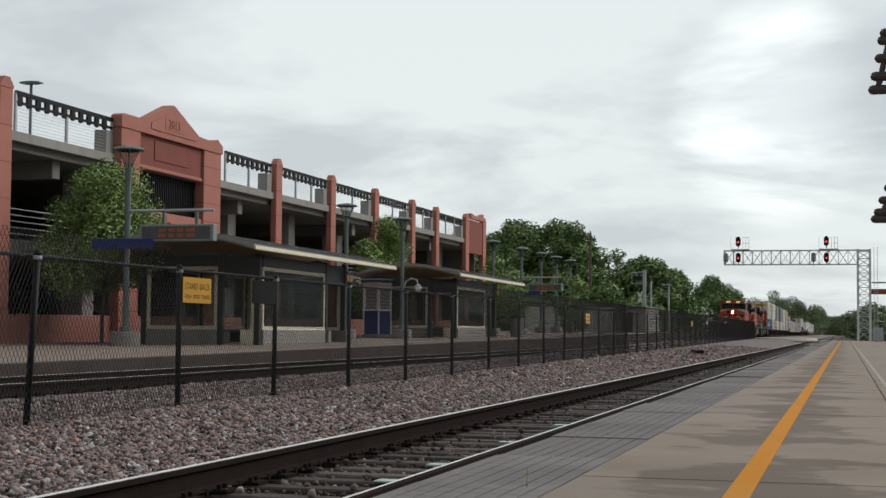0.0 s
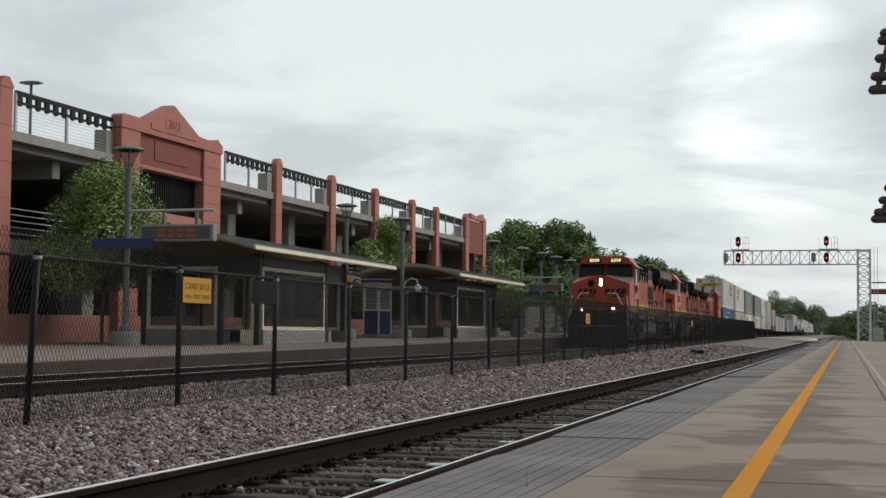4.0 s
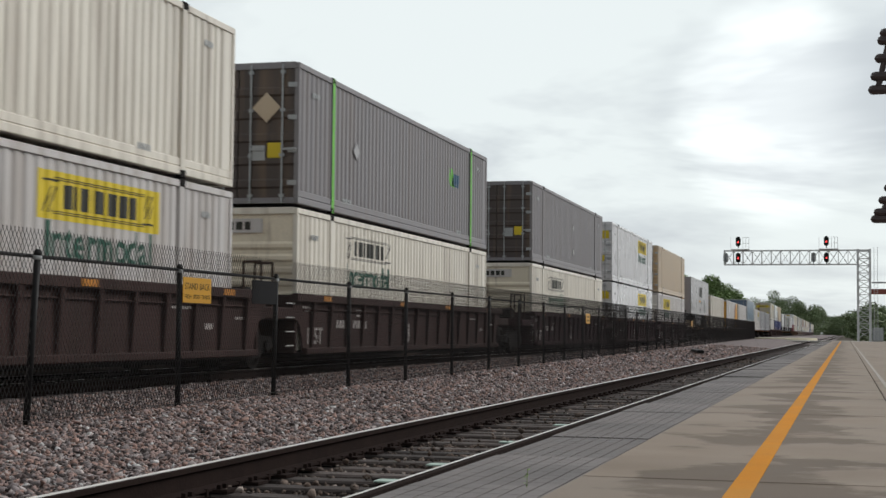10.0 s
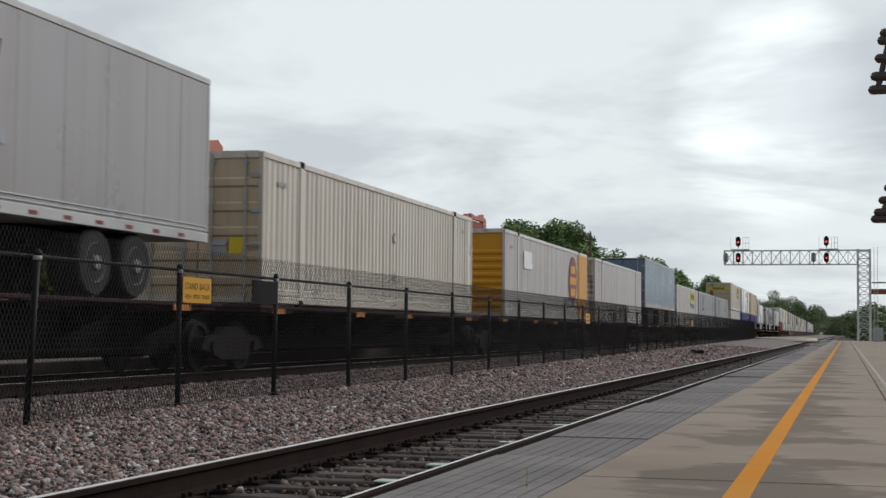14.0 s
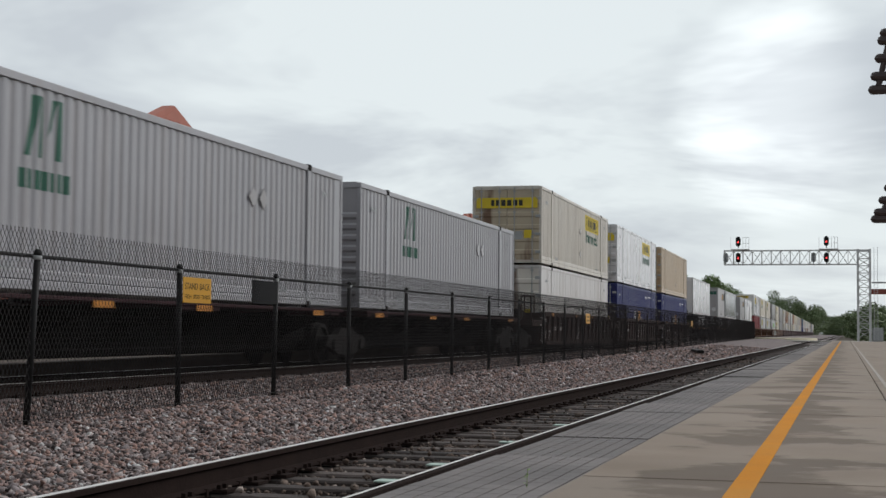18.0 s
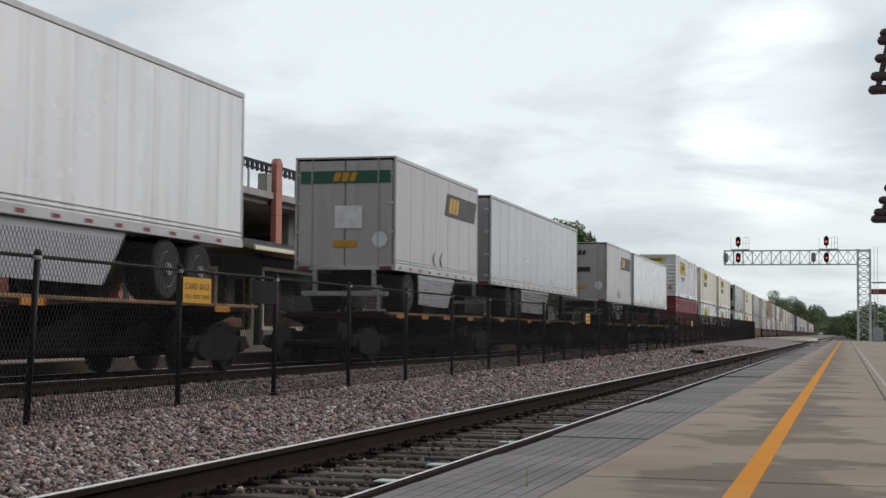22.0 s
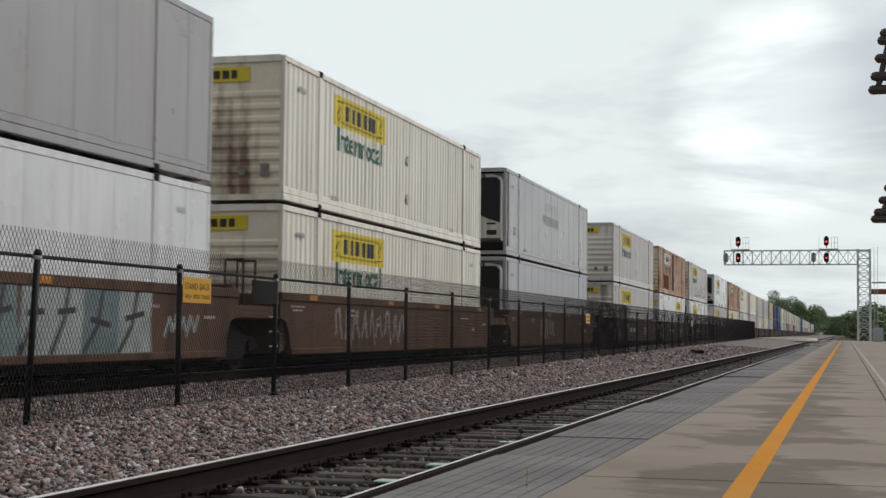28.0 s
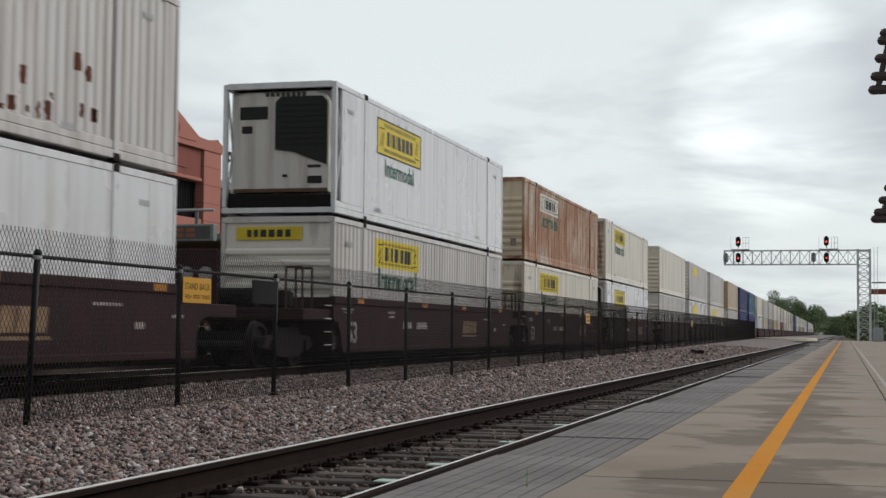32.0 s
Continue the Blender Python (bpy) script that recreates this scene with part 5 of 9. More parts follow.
MAT_CARYELLOW = surface("dirty_yellow_stencil", (0.20, 0.125, 0.07), 0.7, var=0.4, scale=5, bump=0)
MAT_TANKGREY = surface("grimy_placard", (0.22, 0.205, 0.18), 0.6, var=0.35, scale=6, bump=0.02)
MAT_TRUCKGREY = surface("dirty_wheel_rim", (0.20, 0.19, 0.18), 0.7, var=0.3, scale=5, bump=0.1)
MAT_TYRE = surface("black_rubber", (0.02, 0.02, 0.02), 0.85, var=0.2, bump=0.2)
MAT_WELLIRON = surface("rusty_dark_iron", (0.055, 0.035, 0.028), 0.8, spec=0.1, var=0.3, scale=6, bump=0.1)
MAT_RAILEDGE = surface("worn_white_step_edge", (0.4, 0.39, 0.38), 0.6, var=0.3, scale=8, bump=0.05)
MAT_DECKTAN = surface("worn_tan_deck_edge", (0.20, 0.125, 0.06), 0.8, spec=0.1, var=0.4, scale=2, grain=30, bump=0.15, dirt=(0.04, 0.03, 0.025), dirt_amount=0.8)
MAT_MARK = surface("amber_reflective_mark", (0.40, 0.16, 0.02), 0.5, var=0.35, scale=6, bump=0)
CAR_PAINT = {
    "brown": surface("brown_well_car_paint", (0.046, 0.027, 0.025), 0.8, spec=0.1, var=0.25, scale=1.0, grain=20, bump=0.2, dirt=(0.028, 0.02, 0.017), dirt_amount=0.75, streak=True),
    "maroon": surface("maroon_well_car_paint", (0.036, 0.016, 0.019), 0.8, spec=0.1, var=0.25, scale=1.0, grain=20, bump=0.2, dirt=(0.02, 0.015, 0.014), dirt_amount=0.6, streak=True),
    "ochre": surface("ochre_well_car_paint", (0.095, 0.054, 0.037), 0.8, spec=0.1, var=0.25, scale=1.0, grain=20, bump=0.2, dirt=(0.03, 0.02, 0.016), dirt_amount=0.75, streak=True),
    "dark": MAT_UNDER,
}
BOX_L, BOX_W, BOX_H = 16.15, 2.59, 2.86
MESHES = {}


def shared(key, make):
    if key not in MESHES:
        MESHES[key] = make()
    return MESHES[key]


RIB_PITCH, RIB_DEPTH = 0.27, 0.028


def rib_profile(length):
    """(depth, y) along a pressed side, from end to end."""
    prof, y = [(0, 0.09)], 0.12
    while y < length - 0.12 - RIB_PITCH:
        prof += [(0, y), (-RIB_DEPTH, y + 0.055), (-RIB_DEPTH, y + 0.115), (0, y + 0.17)]
        y += RIB_PITCH
    return prof + [(0, length - 0.09)]


def wall_corrugated(length, height, flip=1, y0=0.0):
    """One long side, pressed into upright ribs above a smooth lower rail."""
    prof = [(0, 0.09 + y0)] + [p for p in rib_profile(length) if p[1] > 0.1 + y0]
    v = [(flip * (BOX_W / 2 - 0.02 + x), yy, z) for x, yy in prof for z in (0.31, height - 0.12)]
    return Shape().add(v, [(2 * i, 2 * i + 2, 2 * i + 3, 2 * i + 1) for i in range(len(prof) - 1)])


def press(me, length):
    """Lays a flat painted mesh into the ribs of a pressed side."""
    prof = rib_profile(length)
    bm = bmesh.new()
    bm.from_mesh(me)
    ys = [q.co.y for q in bm.verts]
    lo, hi = min(ys), max(ys)
    for _, y in prof:
        if lo + 0.002 < y < hi - 0.002:
            bmesh.ops.bisect_plane(bm, geom=bm.verts[:] + bm.edges[:] + bm.faces[:], plane_co=(0, y, 0), plane_no=(0, 1, 0), dist=1e-5)
    xs, yy = [p[0] for p in prof], [p[1] for p in prof]
    for q in bm.verts:
        q.co.x += float(np.interp(q.co.y, yy, xs))
    bm.to_mesh(me)
    bm.free()
    return me


def side_paint(name, key, polys, material, parent, length, corr, lift=0.004, label=""):
    """Flat polygons of (y, z) painted on a container's right side."""
    def make():
        q = Shape()
        x = BOX_W / 2 - (0.02 if corr else 0.012) + lift
        for pts in polys:
            q.add([(x, a, b) for a, b in pts], [tuple(range(len(pts)))])
        me = q.mesh(name, material)
        return press(me, length) if corr else me

    return part(name, shared(("paint", key, material.name, length, corr, lift), make), None, parent, label)


def side_bars(name, widths, height, gap, material, parent, y, z, length, corr, lift=0.004, slant=0.0):
    """A row of plain painted bars, centred on (y, z)."""
    polys, a, k = [], y - (sum(widths) + gap * (len(widths) - 1)) / 2, slant * height / 2
    for w in widths:
        polys.append([(a - k, z - height / 2), (a + w - k, z - height / 2), (a + w + k, z + height / 2), (a + k, z + height / 2)])
        a += w + gap
    return side_paint(name, ("bars", tuple(widths), height, gap, y, z, slant), polys, material, parent, length, corr, lift)


def side_word(text, size, material, parent, y, z, length, corr, lift=0.007, slant=0.0, bold=0.0, name="lettering"):
    """Painted letters that follow the side's ribs."""
    def make():
        cu = bpy.data.curves.new(name, "FONT")
        cu.body, cu.size, cu.align_x, cu.align_y, cu.shear, cu.offset, cu.resolution_u = text, size, "CENTER", "CENTER", slant, bold, 2
        tmp = new("tmp_text", cu)
        me = bpy.data.meshes.new_from_object(tmp.evaluated_get(bpy.context.evaluated_depsgraph_get()))
        bpy.data.objects.remove(tmp)
        me.transform(on_right(BOX_W / 2 - (0.02 if corr else 0.012) + lift, y, z))
        me.materials.clear()
        me.materials.append(material)
        return press(me, length) if corr else me

    return part(name, shared(("word", text, size, material.name, y, z, length, corr, slant), make), None, parent)


def wall_flat(length, height, seam=1.22, flip=1, z0=0.16, y0=0.0):
    """A plated side with narrow recessed seams, one sheet."""
    prof, y = [(0.0, 0.09 + y0)], 0.09 + y0
    while y + seam < length - 0.2:
        y += seam
        prof += [(0.0, y - 0.02), (-0.005, y - 0.014), (-0.005, y + 0.014), (0.0, y + 0.02)]
    prof += [(0.0, length - 0.09)]
    x0 = BOX_W / 2 - 0.012
    v = [(flip * (x0 + x), yy, z) for x, yy in prof for z in (z0, height - 0.12)]
    return Shape().add(v, [(2 * i, 2 * i + 2, 2 * i + 3, 2 * i + 1) for i in range(len(prof) - 1)])


def box_frame(length, height, posts):
    """Rails, corner posts and intermediate lifting posts of a container."""
    s, w = Shape(), BOX_W / 2
    for sx in (-1, 1):
        a, b = sorted((sx * w, sx * (w - 0.1)))
        s.box(a, b, 0, length, 0.04, 0.17, 0.012)
        s.box(*sorted((sx * (w - 0.1), sx * (w - 0.014))), 0.02, length - 0.02, 0.17, 0.315, 0.02)
        s.box(a, b, 0, length, height - 0.13, height - 0.015, 0.01)
        for y in (0.0, length - 0.1):
            s.box(a, b, y, y + 0.1, 0.17, height - 0.13, 0.01)
        if posts:
            for y in (1.95, length - 2.13):
                s.box(*sorted((sx * (w - 0.08), sx * (w + 0.004))), y, y + 0.18, 0.0, height - 0.0, 0.01)
    for y in (0.0, length - 0.1):
        s.box(-w + 0.1, w - 0.1, y, y + 0.1, 0.05, 0.16)
        s.box(-w + 0.1, w - 0.1, y, y + 0.1, height - 0.13, height)
    s.box(-w + 0.1, w - 0.1, 0.1, length - 0.1, height - 0.06, height - 0.02)
    s.box(-w + 0.1, w - 0.1, 0.1, length - 0.1, 0.1, 0.14)
    return s


def casting():
    w = BOX_W / 2
    return Shape().box(w - 0.1, w + 0.012, -0.1, 0.1, -0.065, 0.065, 0.012)


def end_ribs(height, y, sign):
    """An end wall pressed into level ribs, one sheet."""
    w, n = BOX_W / 2 - 0.1, 8
    prof = [(y + sign * 0.09, 0.16), (y + sign * 0.05, 0.16)]
    for k in range(n):
        z = 0.3 + (height - 0.9) * k / n
        prof += [(y + sign * 0.05, z), (y + sign * 0.01, z + 0.05), (y + sign * 0.01, z + 0.12), (y + sign * 0.05, z + 0.17)]
    prof += [(y + sign * 0.05, height - 0.13), (y + sign * 0.09, height - 0.13)]
    return Shape().prism(prof, "x", -w, w)


def container(y_start, z, col, end="ribs", side="corr", logo=None, logo_at="rear", extra=(), label="", length=BOX_L, height=BOX_H, far=False, mark=None, door_col=None):
    """One container. end: what faces the way the train goes. logo: 'yellow' for the yellow panel and the word beneath it, or another plain mark."""
    m = BOX_PAINT[col]
    c = thing("shipping_container", label or f"{col.replace('_', ' ')} steel shipping container riding on the train", "container", group="containers on the train")
    rides(c, y_start, z)
    open_bay = 0.46 if end == "reefer" else 0.0
    key = (length, height, side, col, open_bay)
    fr = part("frame", shared(("frame",) + key, lambda: box_frame(length, height, side != "plain").mesh("frame", m)), None, c)
    for sx in (1, -1):
        part("side_wall", shared(("side", sx) + key, lambda: (wall_corrugated(length, height, sx, open_bay) if side == "corr" else wall_flat(length, height, 1.22, sx, 0.3, open_bay)).mesh("side_wall", m)), None, c)
    part("end_wall", shared(("rear",) + key, lambda: end_ribs(height, length, -1).mesh("end_wall", m)), None, c)
    if not far:
        for y in (2.04, length - 2.04):
            for z in (0.06, height - 0.06):
                part("lifting_casting", shared("casting", lambda: casting().mesh("lifting_casting", MAT_UNDER)), None, fr, at=pose(0, y, z))
    dm = BOX_PAINT[door_col] if door_col else END_PAINT.get(col, m)
    if end == "doors":
        container_doors(c, height, dm)
    elif end == "reefer":
        reefer_unit(c, height, m)
    else:
        part("front_wall", shared(("front", height, dm.name), lambda: end_ribs(height, 0.0, 1).mesh("front_wall", dm)), None, c)
    if far:
        if logo:
            s = shared(("farlogo",), lambda: Shape().box(0, 0.012, -1.75, 1.75, -0.32, 0.32).mesh("logo_panel", MAT_LOGOYELLOW))
            part("logo_panel", s, None, c, at=pose(BOX_W / 2 - 0.01, 4.7 if logo_at == "front" else length - 4.6, height - 0.62))
        return c
    x = BOX_W / 2 - 0.012
    small_marks(c, x, length, height)
    if logo == "yellow":
        yellow_panel(c, 4.75 if logo_at == "front" else length - 4.62, height, MAT_LOGOYELLOW, False, length, side == "corr")
    elif logo == "yellow_box":
        yellow_panel(c, 4.75 if logo_at == "front" else length - 4.62, height, MAT_LOGOYELLOW, True, length, side == "corr")
    elif logo == "yellow_faded":
        yellow_panel(c, 4.65 if logo_at == "front" else length - 4.62, height, BOX_PAINT["cream"], False, length, side == "corr")
    if end == "doors" and logo in ("yellow", "yellow_box"):
        s = shared(("doorband",), lambda: Shape().box(-1.14, 1.14, -0.012, 0.0, -0.19, 0.19).mesh("door_band", MAT_LOGOYELLOW))
        b = part("door_band", s, None, c, "yellow band across both doors", at=pose(0, 0.0, height - 0.62))
        bars([0.12, 0.14, 0.16, 0.16, 0.16, 0.14], 0.22, 0.06, MAT_LOGOBLACK, b, on_near(0, -0.014, 0), thick=0.002)
    if end == "ribs" and logo:
        for px, pw, ph, mt in ((0.42, 0.15, 0.18, MAT_TANKGREY), (0.9, 0.2, 0.26, MAT_TANKGREY)):
            s = shared(("endplate", pw, mt.name), lambda: Shape().box(-pw / 2, pw / 2, -0.01, 0.0, -ph / 2, ph / 2, 0.003).mesh("placard", mt))
            part("placard", s, None, c, at=pose(px, 0.009, 0.62))
        s = shared(("endband", logo), lambda: Shape().box(-0.95, 0.55, -0.012, 0.0, -0.14, 0.14).mesh("end_band", MAT_LOGOYELLOW if logo != "yellow_faded" else BOX_PAINT["white"]))
        b = part("end_band", s, None, c, at=pose(0, 0.03, height - 0.36))
        bars([0.1, 0.1, 0.14, 0.14, 0.14, 0.12], 0.16, 0.05, MAT_LOGOBLACK, b, on_near(-0.2, -0.014, 0), thick=0.002)
    if mark:
        mark(c, x, length, height)
    return c


def yellow_panel(c, y, height, m, boxed, length, corr):
    """A long painted logo panel with plain bars on it, and the word below."""
    half, tall = (1.85, 0.43) if boxed else (1.80, 0.33)
    z = height - (0.78 if boxed else 0.62)
    rect = lambda a, b, d, e: [(a, d), (b, d), (b, e), (a, e)]
    p = side_paint("logo_panel", ("panel", y, z, boxed), [rect(y - half, y + half, z - tall, z + tall)], m, c, length, corr, 0.003)
    side_bars("word_mark", [0.2, 0.06, 0.22, 0.06, 0.27, 0.27, 0.28, 0.23], 0.33, 0.08, MAT_LOGOBLACK, p, y, z, length, corr, 0.006)
    frame_lines = []
    for e in ((0.26, 0.29, 0.32) if boxed else (0.215, 0.245)):
        frame_lines += [rect(y - 1.35, y + 1.35, z + k * e - 0.007, z + k * e + 0.007) for k in (-1, 1)]
    side_paint("panel_line", ("lines", y, z, boxed), frame_lines, MAT_LOGOBLACK, p, length, corr, 0.006)
    scroll = []
    for k in (-1, 1):
        for d in (0.0, 0.09, 0.18):
            a = y + k * (1.62 - d)
            scroll.append([(a - 0.016, z + k * 0.24), (a + 0.016, z + k * 0.24), (a + 0.016 - k * 0.16, z - k * 0.12), (a - 0.016 - k * 0.16, z - k * 0.12)])
        scroll.append(rect(y + k * 1.45 - 0.2, y + k * 1.45 + 0.2, z - k * 0.2 - 0.015, z - k * 0.2 + 0.015))
    side_paint("scroll", ("scroll", y, z, boxed), scroll, MAT_LOGOBLACK, p, length, corr, 0.006)
    if boxed:
        edge = [rect(y - half, y + half, z + k * (tall - 0.02) - 0.02, z + k * (tall - 0.02) + 0.02) for k in (-1, 1)]
        edge += [rect(y + k * (half - 0.03) - 0.03, y + k * (half - 0.03) + 0.03, z - tall + 0.04, z + tall - 0.04) for k in (-1, 1)]
        side_paint("panel_border", ("border", y, z), edge, MAT_LOGOBLACK, p, length, corr, 0.006)
    side_word("Intermodal", 0.56 if boxed else 0.72, MAT_LOGOGREEN, c, y, height - (1.5 if boxed else 1.25), length, corr, bold=0.012)


def small_marks(c, x, length, height):
    """Plain bars where small markings stand on the side."""
    for y, z, n in ((1.0, height - 0.55, 4), (length - 3.4, 0.33, 4), (length - 1.1, height - 0.5, 3), (3.0, 0.33, 5)):
        bars([0.055, 0.05, 0.06, 0.05, 0.055, 0.06][:n + 1], 0.1, 0.035, MAT_GALV, c, on_right(x + 0.004, y, z), "marking", thick=0.002)


def door_leaf(height, sx):
    a, b = sorted((sx * 0.012, sx * (BOX_W / 2 - 0.1)))
    prof = [(0.08, 0.16), (0.03, 0.16)]
    for k in range(5):
        z = 0.34 + (height - 0.75) * k / 4.6
        prof += [(0.03, z), (0.0, z + 0.04), (0.0, z + 0.16), (0.03, z + 0.2)]
    prof += [(0.03, height - 0.13), (0.08, height - 0.13)]
    return Shape().prism(prof, "x", a, b)


def lock_rod(height, sx):
    """One round rod with its guides and its flat handle."""
    s = Shape()
    s.tube((0, -0.025, 0.05), (0, -0.025, height - 0.05), 0.02, 6)
    for z in (0.2, 1.0, 1.9, height - 0.2):
        s.box(-0.05, 0.05, -0.03, 0.01, z - 0.03, z + 0.03)
    s.box(*sorted((0.0, sx * 0.3)), -0.045, -0.02, 1.1, 1.14)
    return s


def container_doors(c, height, m):
    for sx in (-1, 1):
        d = part("door", shared(("door", sx, height, m.name), lambda: door_leaf(height, sx).mesh("door", m)), None, c)
        for x in (0.28, 0.95):
            part("locking_rod", shared(("rod", sx, height), lambda: lock_rod(height, sx).mesh("locking_rod", MAT_GALV)), None, d, at=pose(sx * x, 0, 0))
        for z in (0.45, 1.1, 1.75, 2.4):
            part("hinge", shared(("hinge", sx), lambda: Shape().box(*sorted((sx * 1.06, sx * 1.25)), -0.012, 0.03, -0.05, 0.05, 0.008).mesh("hinge", MAT_GALV)), None, d, at=pose(0, 0, z))
    for x, z, mt in ((0.78, 0.75, MAT_LOGOYELLOW), (0.45, 0.7, MAT_GALV)):
        s = shared(("placard", mt.name), lambda: Shape().box(-0.14, 0.14, -0.012, 0.0, 0, 0.3).mesh("placard", mt))
        part("placard", s, None, c, at=pose(x, 0.0, z + 0.2))


def reefer_unit(c, height, m):
    """Refrigeration machinery set into the leading end."""
    w = BOX_W / 2 - 0.1

    def back():
        s = Shape()
        s.box(-w, w, 0.42, 0.5, 0.16, height - 0.13)
        return s.mesh("bulkhead", m)

    part("bulkhead", shared(("bulk", height, m.name), back), None, c)

    def unit():
        s = Shape()
        out = [(-w + 0.1, 0.5), (w - 0.1, 0.5), (w - 0.1, height - 0.42), (w - 0.18, height - 0.27), (w - 0.4, height - 0.2), (-w + 0.4, height - 0.2), (-w + 0.18, height - 0.27), (-w + 0.1, height - 0.42)]
        s.prism(out, "y", 0.12, 0.42)
        return s.mesh("cooling_unit", BOX_PAINT["unit"])

    u = part("cooling_unit", shared(("unit", height), unit), None, c, "white cooling unit")

    def pan():
        s = Shape()
        s.prism([(-w + 0.02, 0.17), (w - 0.02, 0.17), (w - 0.02, 0.44), (-w + 0.02, 0.48)], "y", 0.06, 0.42)
        return s.mesh("drip_pan", MAT_UNDER)

    part("drip_pan", shared(("pan", height), pan), None, c, "oil-blackened steel tray")

    def grille():
        s = Shape()
        out = [(-0.12, 1.42), (0.3, 1.36), (0.7, 1.2), (w - 0.14, 1.08), (w - 0.14, height - 0.42), (w - 0.25, height - 0.3), (0.0, height - 0.3), (-0.12, height - 0.42)]
        s.prism(out, "y", 0.085, 0.119)
        return s.mesh("radiator_grille", MAT_BLACK)

    g = part("radiator_grille", shared(("grille", height), grille), None, u, "black radiator grille")
    for k in range(8):
        part("grille_slat", shared("slat", lambda: Shape().box(-0.1, 1.02, 0.075, 0.085, 0, 0.03).mesh("grille_slat", MAT_TYRE)), None, g, at=pose(0, 0, 1.52 + k * 0.12))
    for a, b, z0, z1 in ((-w + 0.25, -0.3, height - 0.78, height - 0.5), (-w + 0.3, -0.65, height - 1.08, height - 0.92), (0.62, 0.95, 0.68, 0.84), (0.05, 0.16, 0.82, 0.88)):
        part("panel_opening", Shape().box(a, b, 0.1, 0.121, z0, z1, 0.01), MAT_BLACK, u)
    part("latch", Shape().box(0.62, 0.92, 0.1, 0.121, 1.02, 1.08, 0.01), MAT_BLACK, u)
    part("grime_stain", Shape().box(-w + 0.12, w - 0.12, 0.114, 0.122, 0.5, 0.58, 0.002), MAT_GRIME, u, "rusty grime along the foot")
    bars([0.09] * 8, 0.09, 0.03, MAT_LOGOBLACK, u, on_near(0.1, 0.116, height - 0.245), thick=0.003)
    for sx in (-1, 1):
        for za, zb in ((0.35, 1.45), (height - 0.2, 1.5)):
            part("end_brace", shared(("brace", sx, za, m.name), lambda: Shape().tube((sx * (w + 0.05), 0.12, za), (sx * (w + 0.05), 0.46, zb), 0.028, 6).mesh("end_brace", m)), None, c)
        part("end_rail", shared(("baypost", sx, height, m.name), lambda: Shape().box(*sorted((sx * (w + 0.02), sx * (w + 0.085))), 0.44, 0.56, 0.315, height - 0.13, 0.01).mesh("end_rail", m)), None, c)


def diamond(c, x, y, z, size=0.2):
    s = shared(("diamond", size), lambda: Shape().prism([(0, -size), (size, 0), (0, size), (-size, 0)], "x", -0.006, 0.006).mesh("placard_holder", BOX_PAINT["dull"]))
    part("placard_holder", s, None, c, at=pose(x + 0.008, y, z))


# -- well cars --
def truck_frame():
    s = Shape()
    for sx in (-1, 1):
        x0, x1 = sorted((sx * 0.93, sx * 1.08))
        s.prism([(-1.35, 0.42), (-1.2, 0.62), (-0.6, 0.66), (-0.4, 0.8), (0.4, 0.8), (0.6, 0.66), (1.2, 0.62), (1.35, 0.42), (0.95, 0.36), (0.5, 0.22), (-0.5, 0.22), (-0.95, 0.36)], "x", x0, x1)
        for y in (-0.25, 0, 0.25):
            s.tube((sx * 1.0, y, 0.24), (sx * 1.0, y, 0.66), 0.09, 8)
        for y in (-0.9, 0.9):
            s.tube((sx * 0.95, y, 0.45), (sx * 1.14, y, 0.45), 0.11, 10)
    s.box(-1.0, 1.0, -0.22, 0.22, 0.5, 0.72)
    return s.mesh("truck_frame", MAT_UNDER)


def wheelset(r=0.45):
    """Axle and both wheels, turned as one body."""
    half = [(0.08, 0.0), (0.08, 0.66), (r * 0.5, 0.68), (r + 0.025, 0.69), (r + 0.025, 0.72), (r, 0.73), (r - 0.008, 0.83), (r * 0.82, 0.83), (r * 0.78, 0.77), (0.2, 0.76), (0.17, 0.86), (0.08, 0.87), (0.07, 0.97)]
    prof = [(a, -b) for a, b in reversed(half)] + half[1:]
    return Shape().lathe(prof, 22, m=pose(0, 0, r, 0, 90, 0)).mesh("wheelset", MAT_WHEEL)


def add_truck(car, y):
    t = part("truck", shared("truck_frame", truck_frame), None, car, "dark three-piece freight truck", at=pose(0, y, 0))
    for dy in (-0.9, 0.9):
        part("wheelset", shared("wheelset", wheelset), None, t, at=pose(0, dy, 0))


def well_side(length, sx, style):
    """Top chord, bottom chord and side sheet as one section, cut away over the trucks."""
    s = Shape()
    a, b = sorted((sx * 1.36, sx * 1.50))
    s.box(a, b, 0.0, length, 1.30, 1.46, 0.015)
    s.box(a, b, 0.55, length - 0.55, 0.28, 0.40, 0.015)
    c, d = sorted((sx * 1.37, sx * 1.40)) if style == "ribbed" else sorted((sx * 1.42, sx * 1.47))
    s.prism([(0.0, 1.31), (0.0, 0.98), (0.32, 0.9), (0.5, 0.62), (0.56, 0.34), (length - 0.56, 0.34), (length - 0.5, 0.62), (length - 0.32, 0.9), (length, 0.98), (length, 1.31)], "x", c, d)
    return s


def well_rib(sx):
    s = Shape()
    s.prism([(sx * 1.40, 1.30), (sx * 1.498, 1.30), (sx * 1.485, 1.1), (sx * 1.44, 0.4), (sx * 1.40, 0.4)], "y", -0.05, 0.05)
    return s


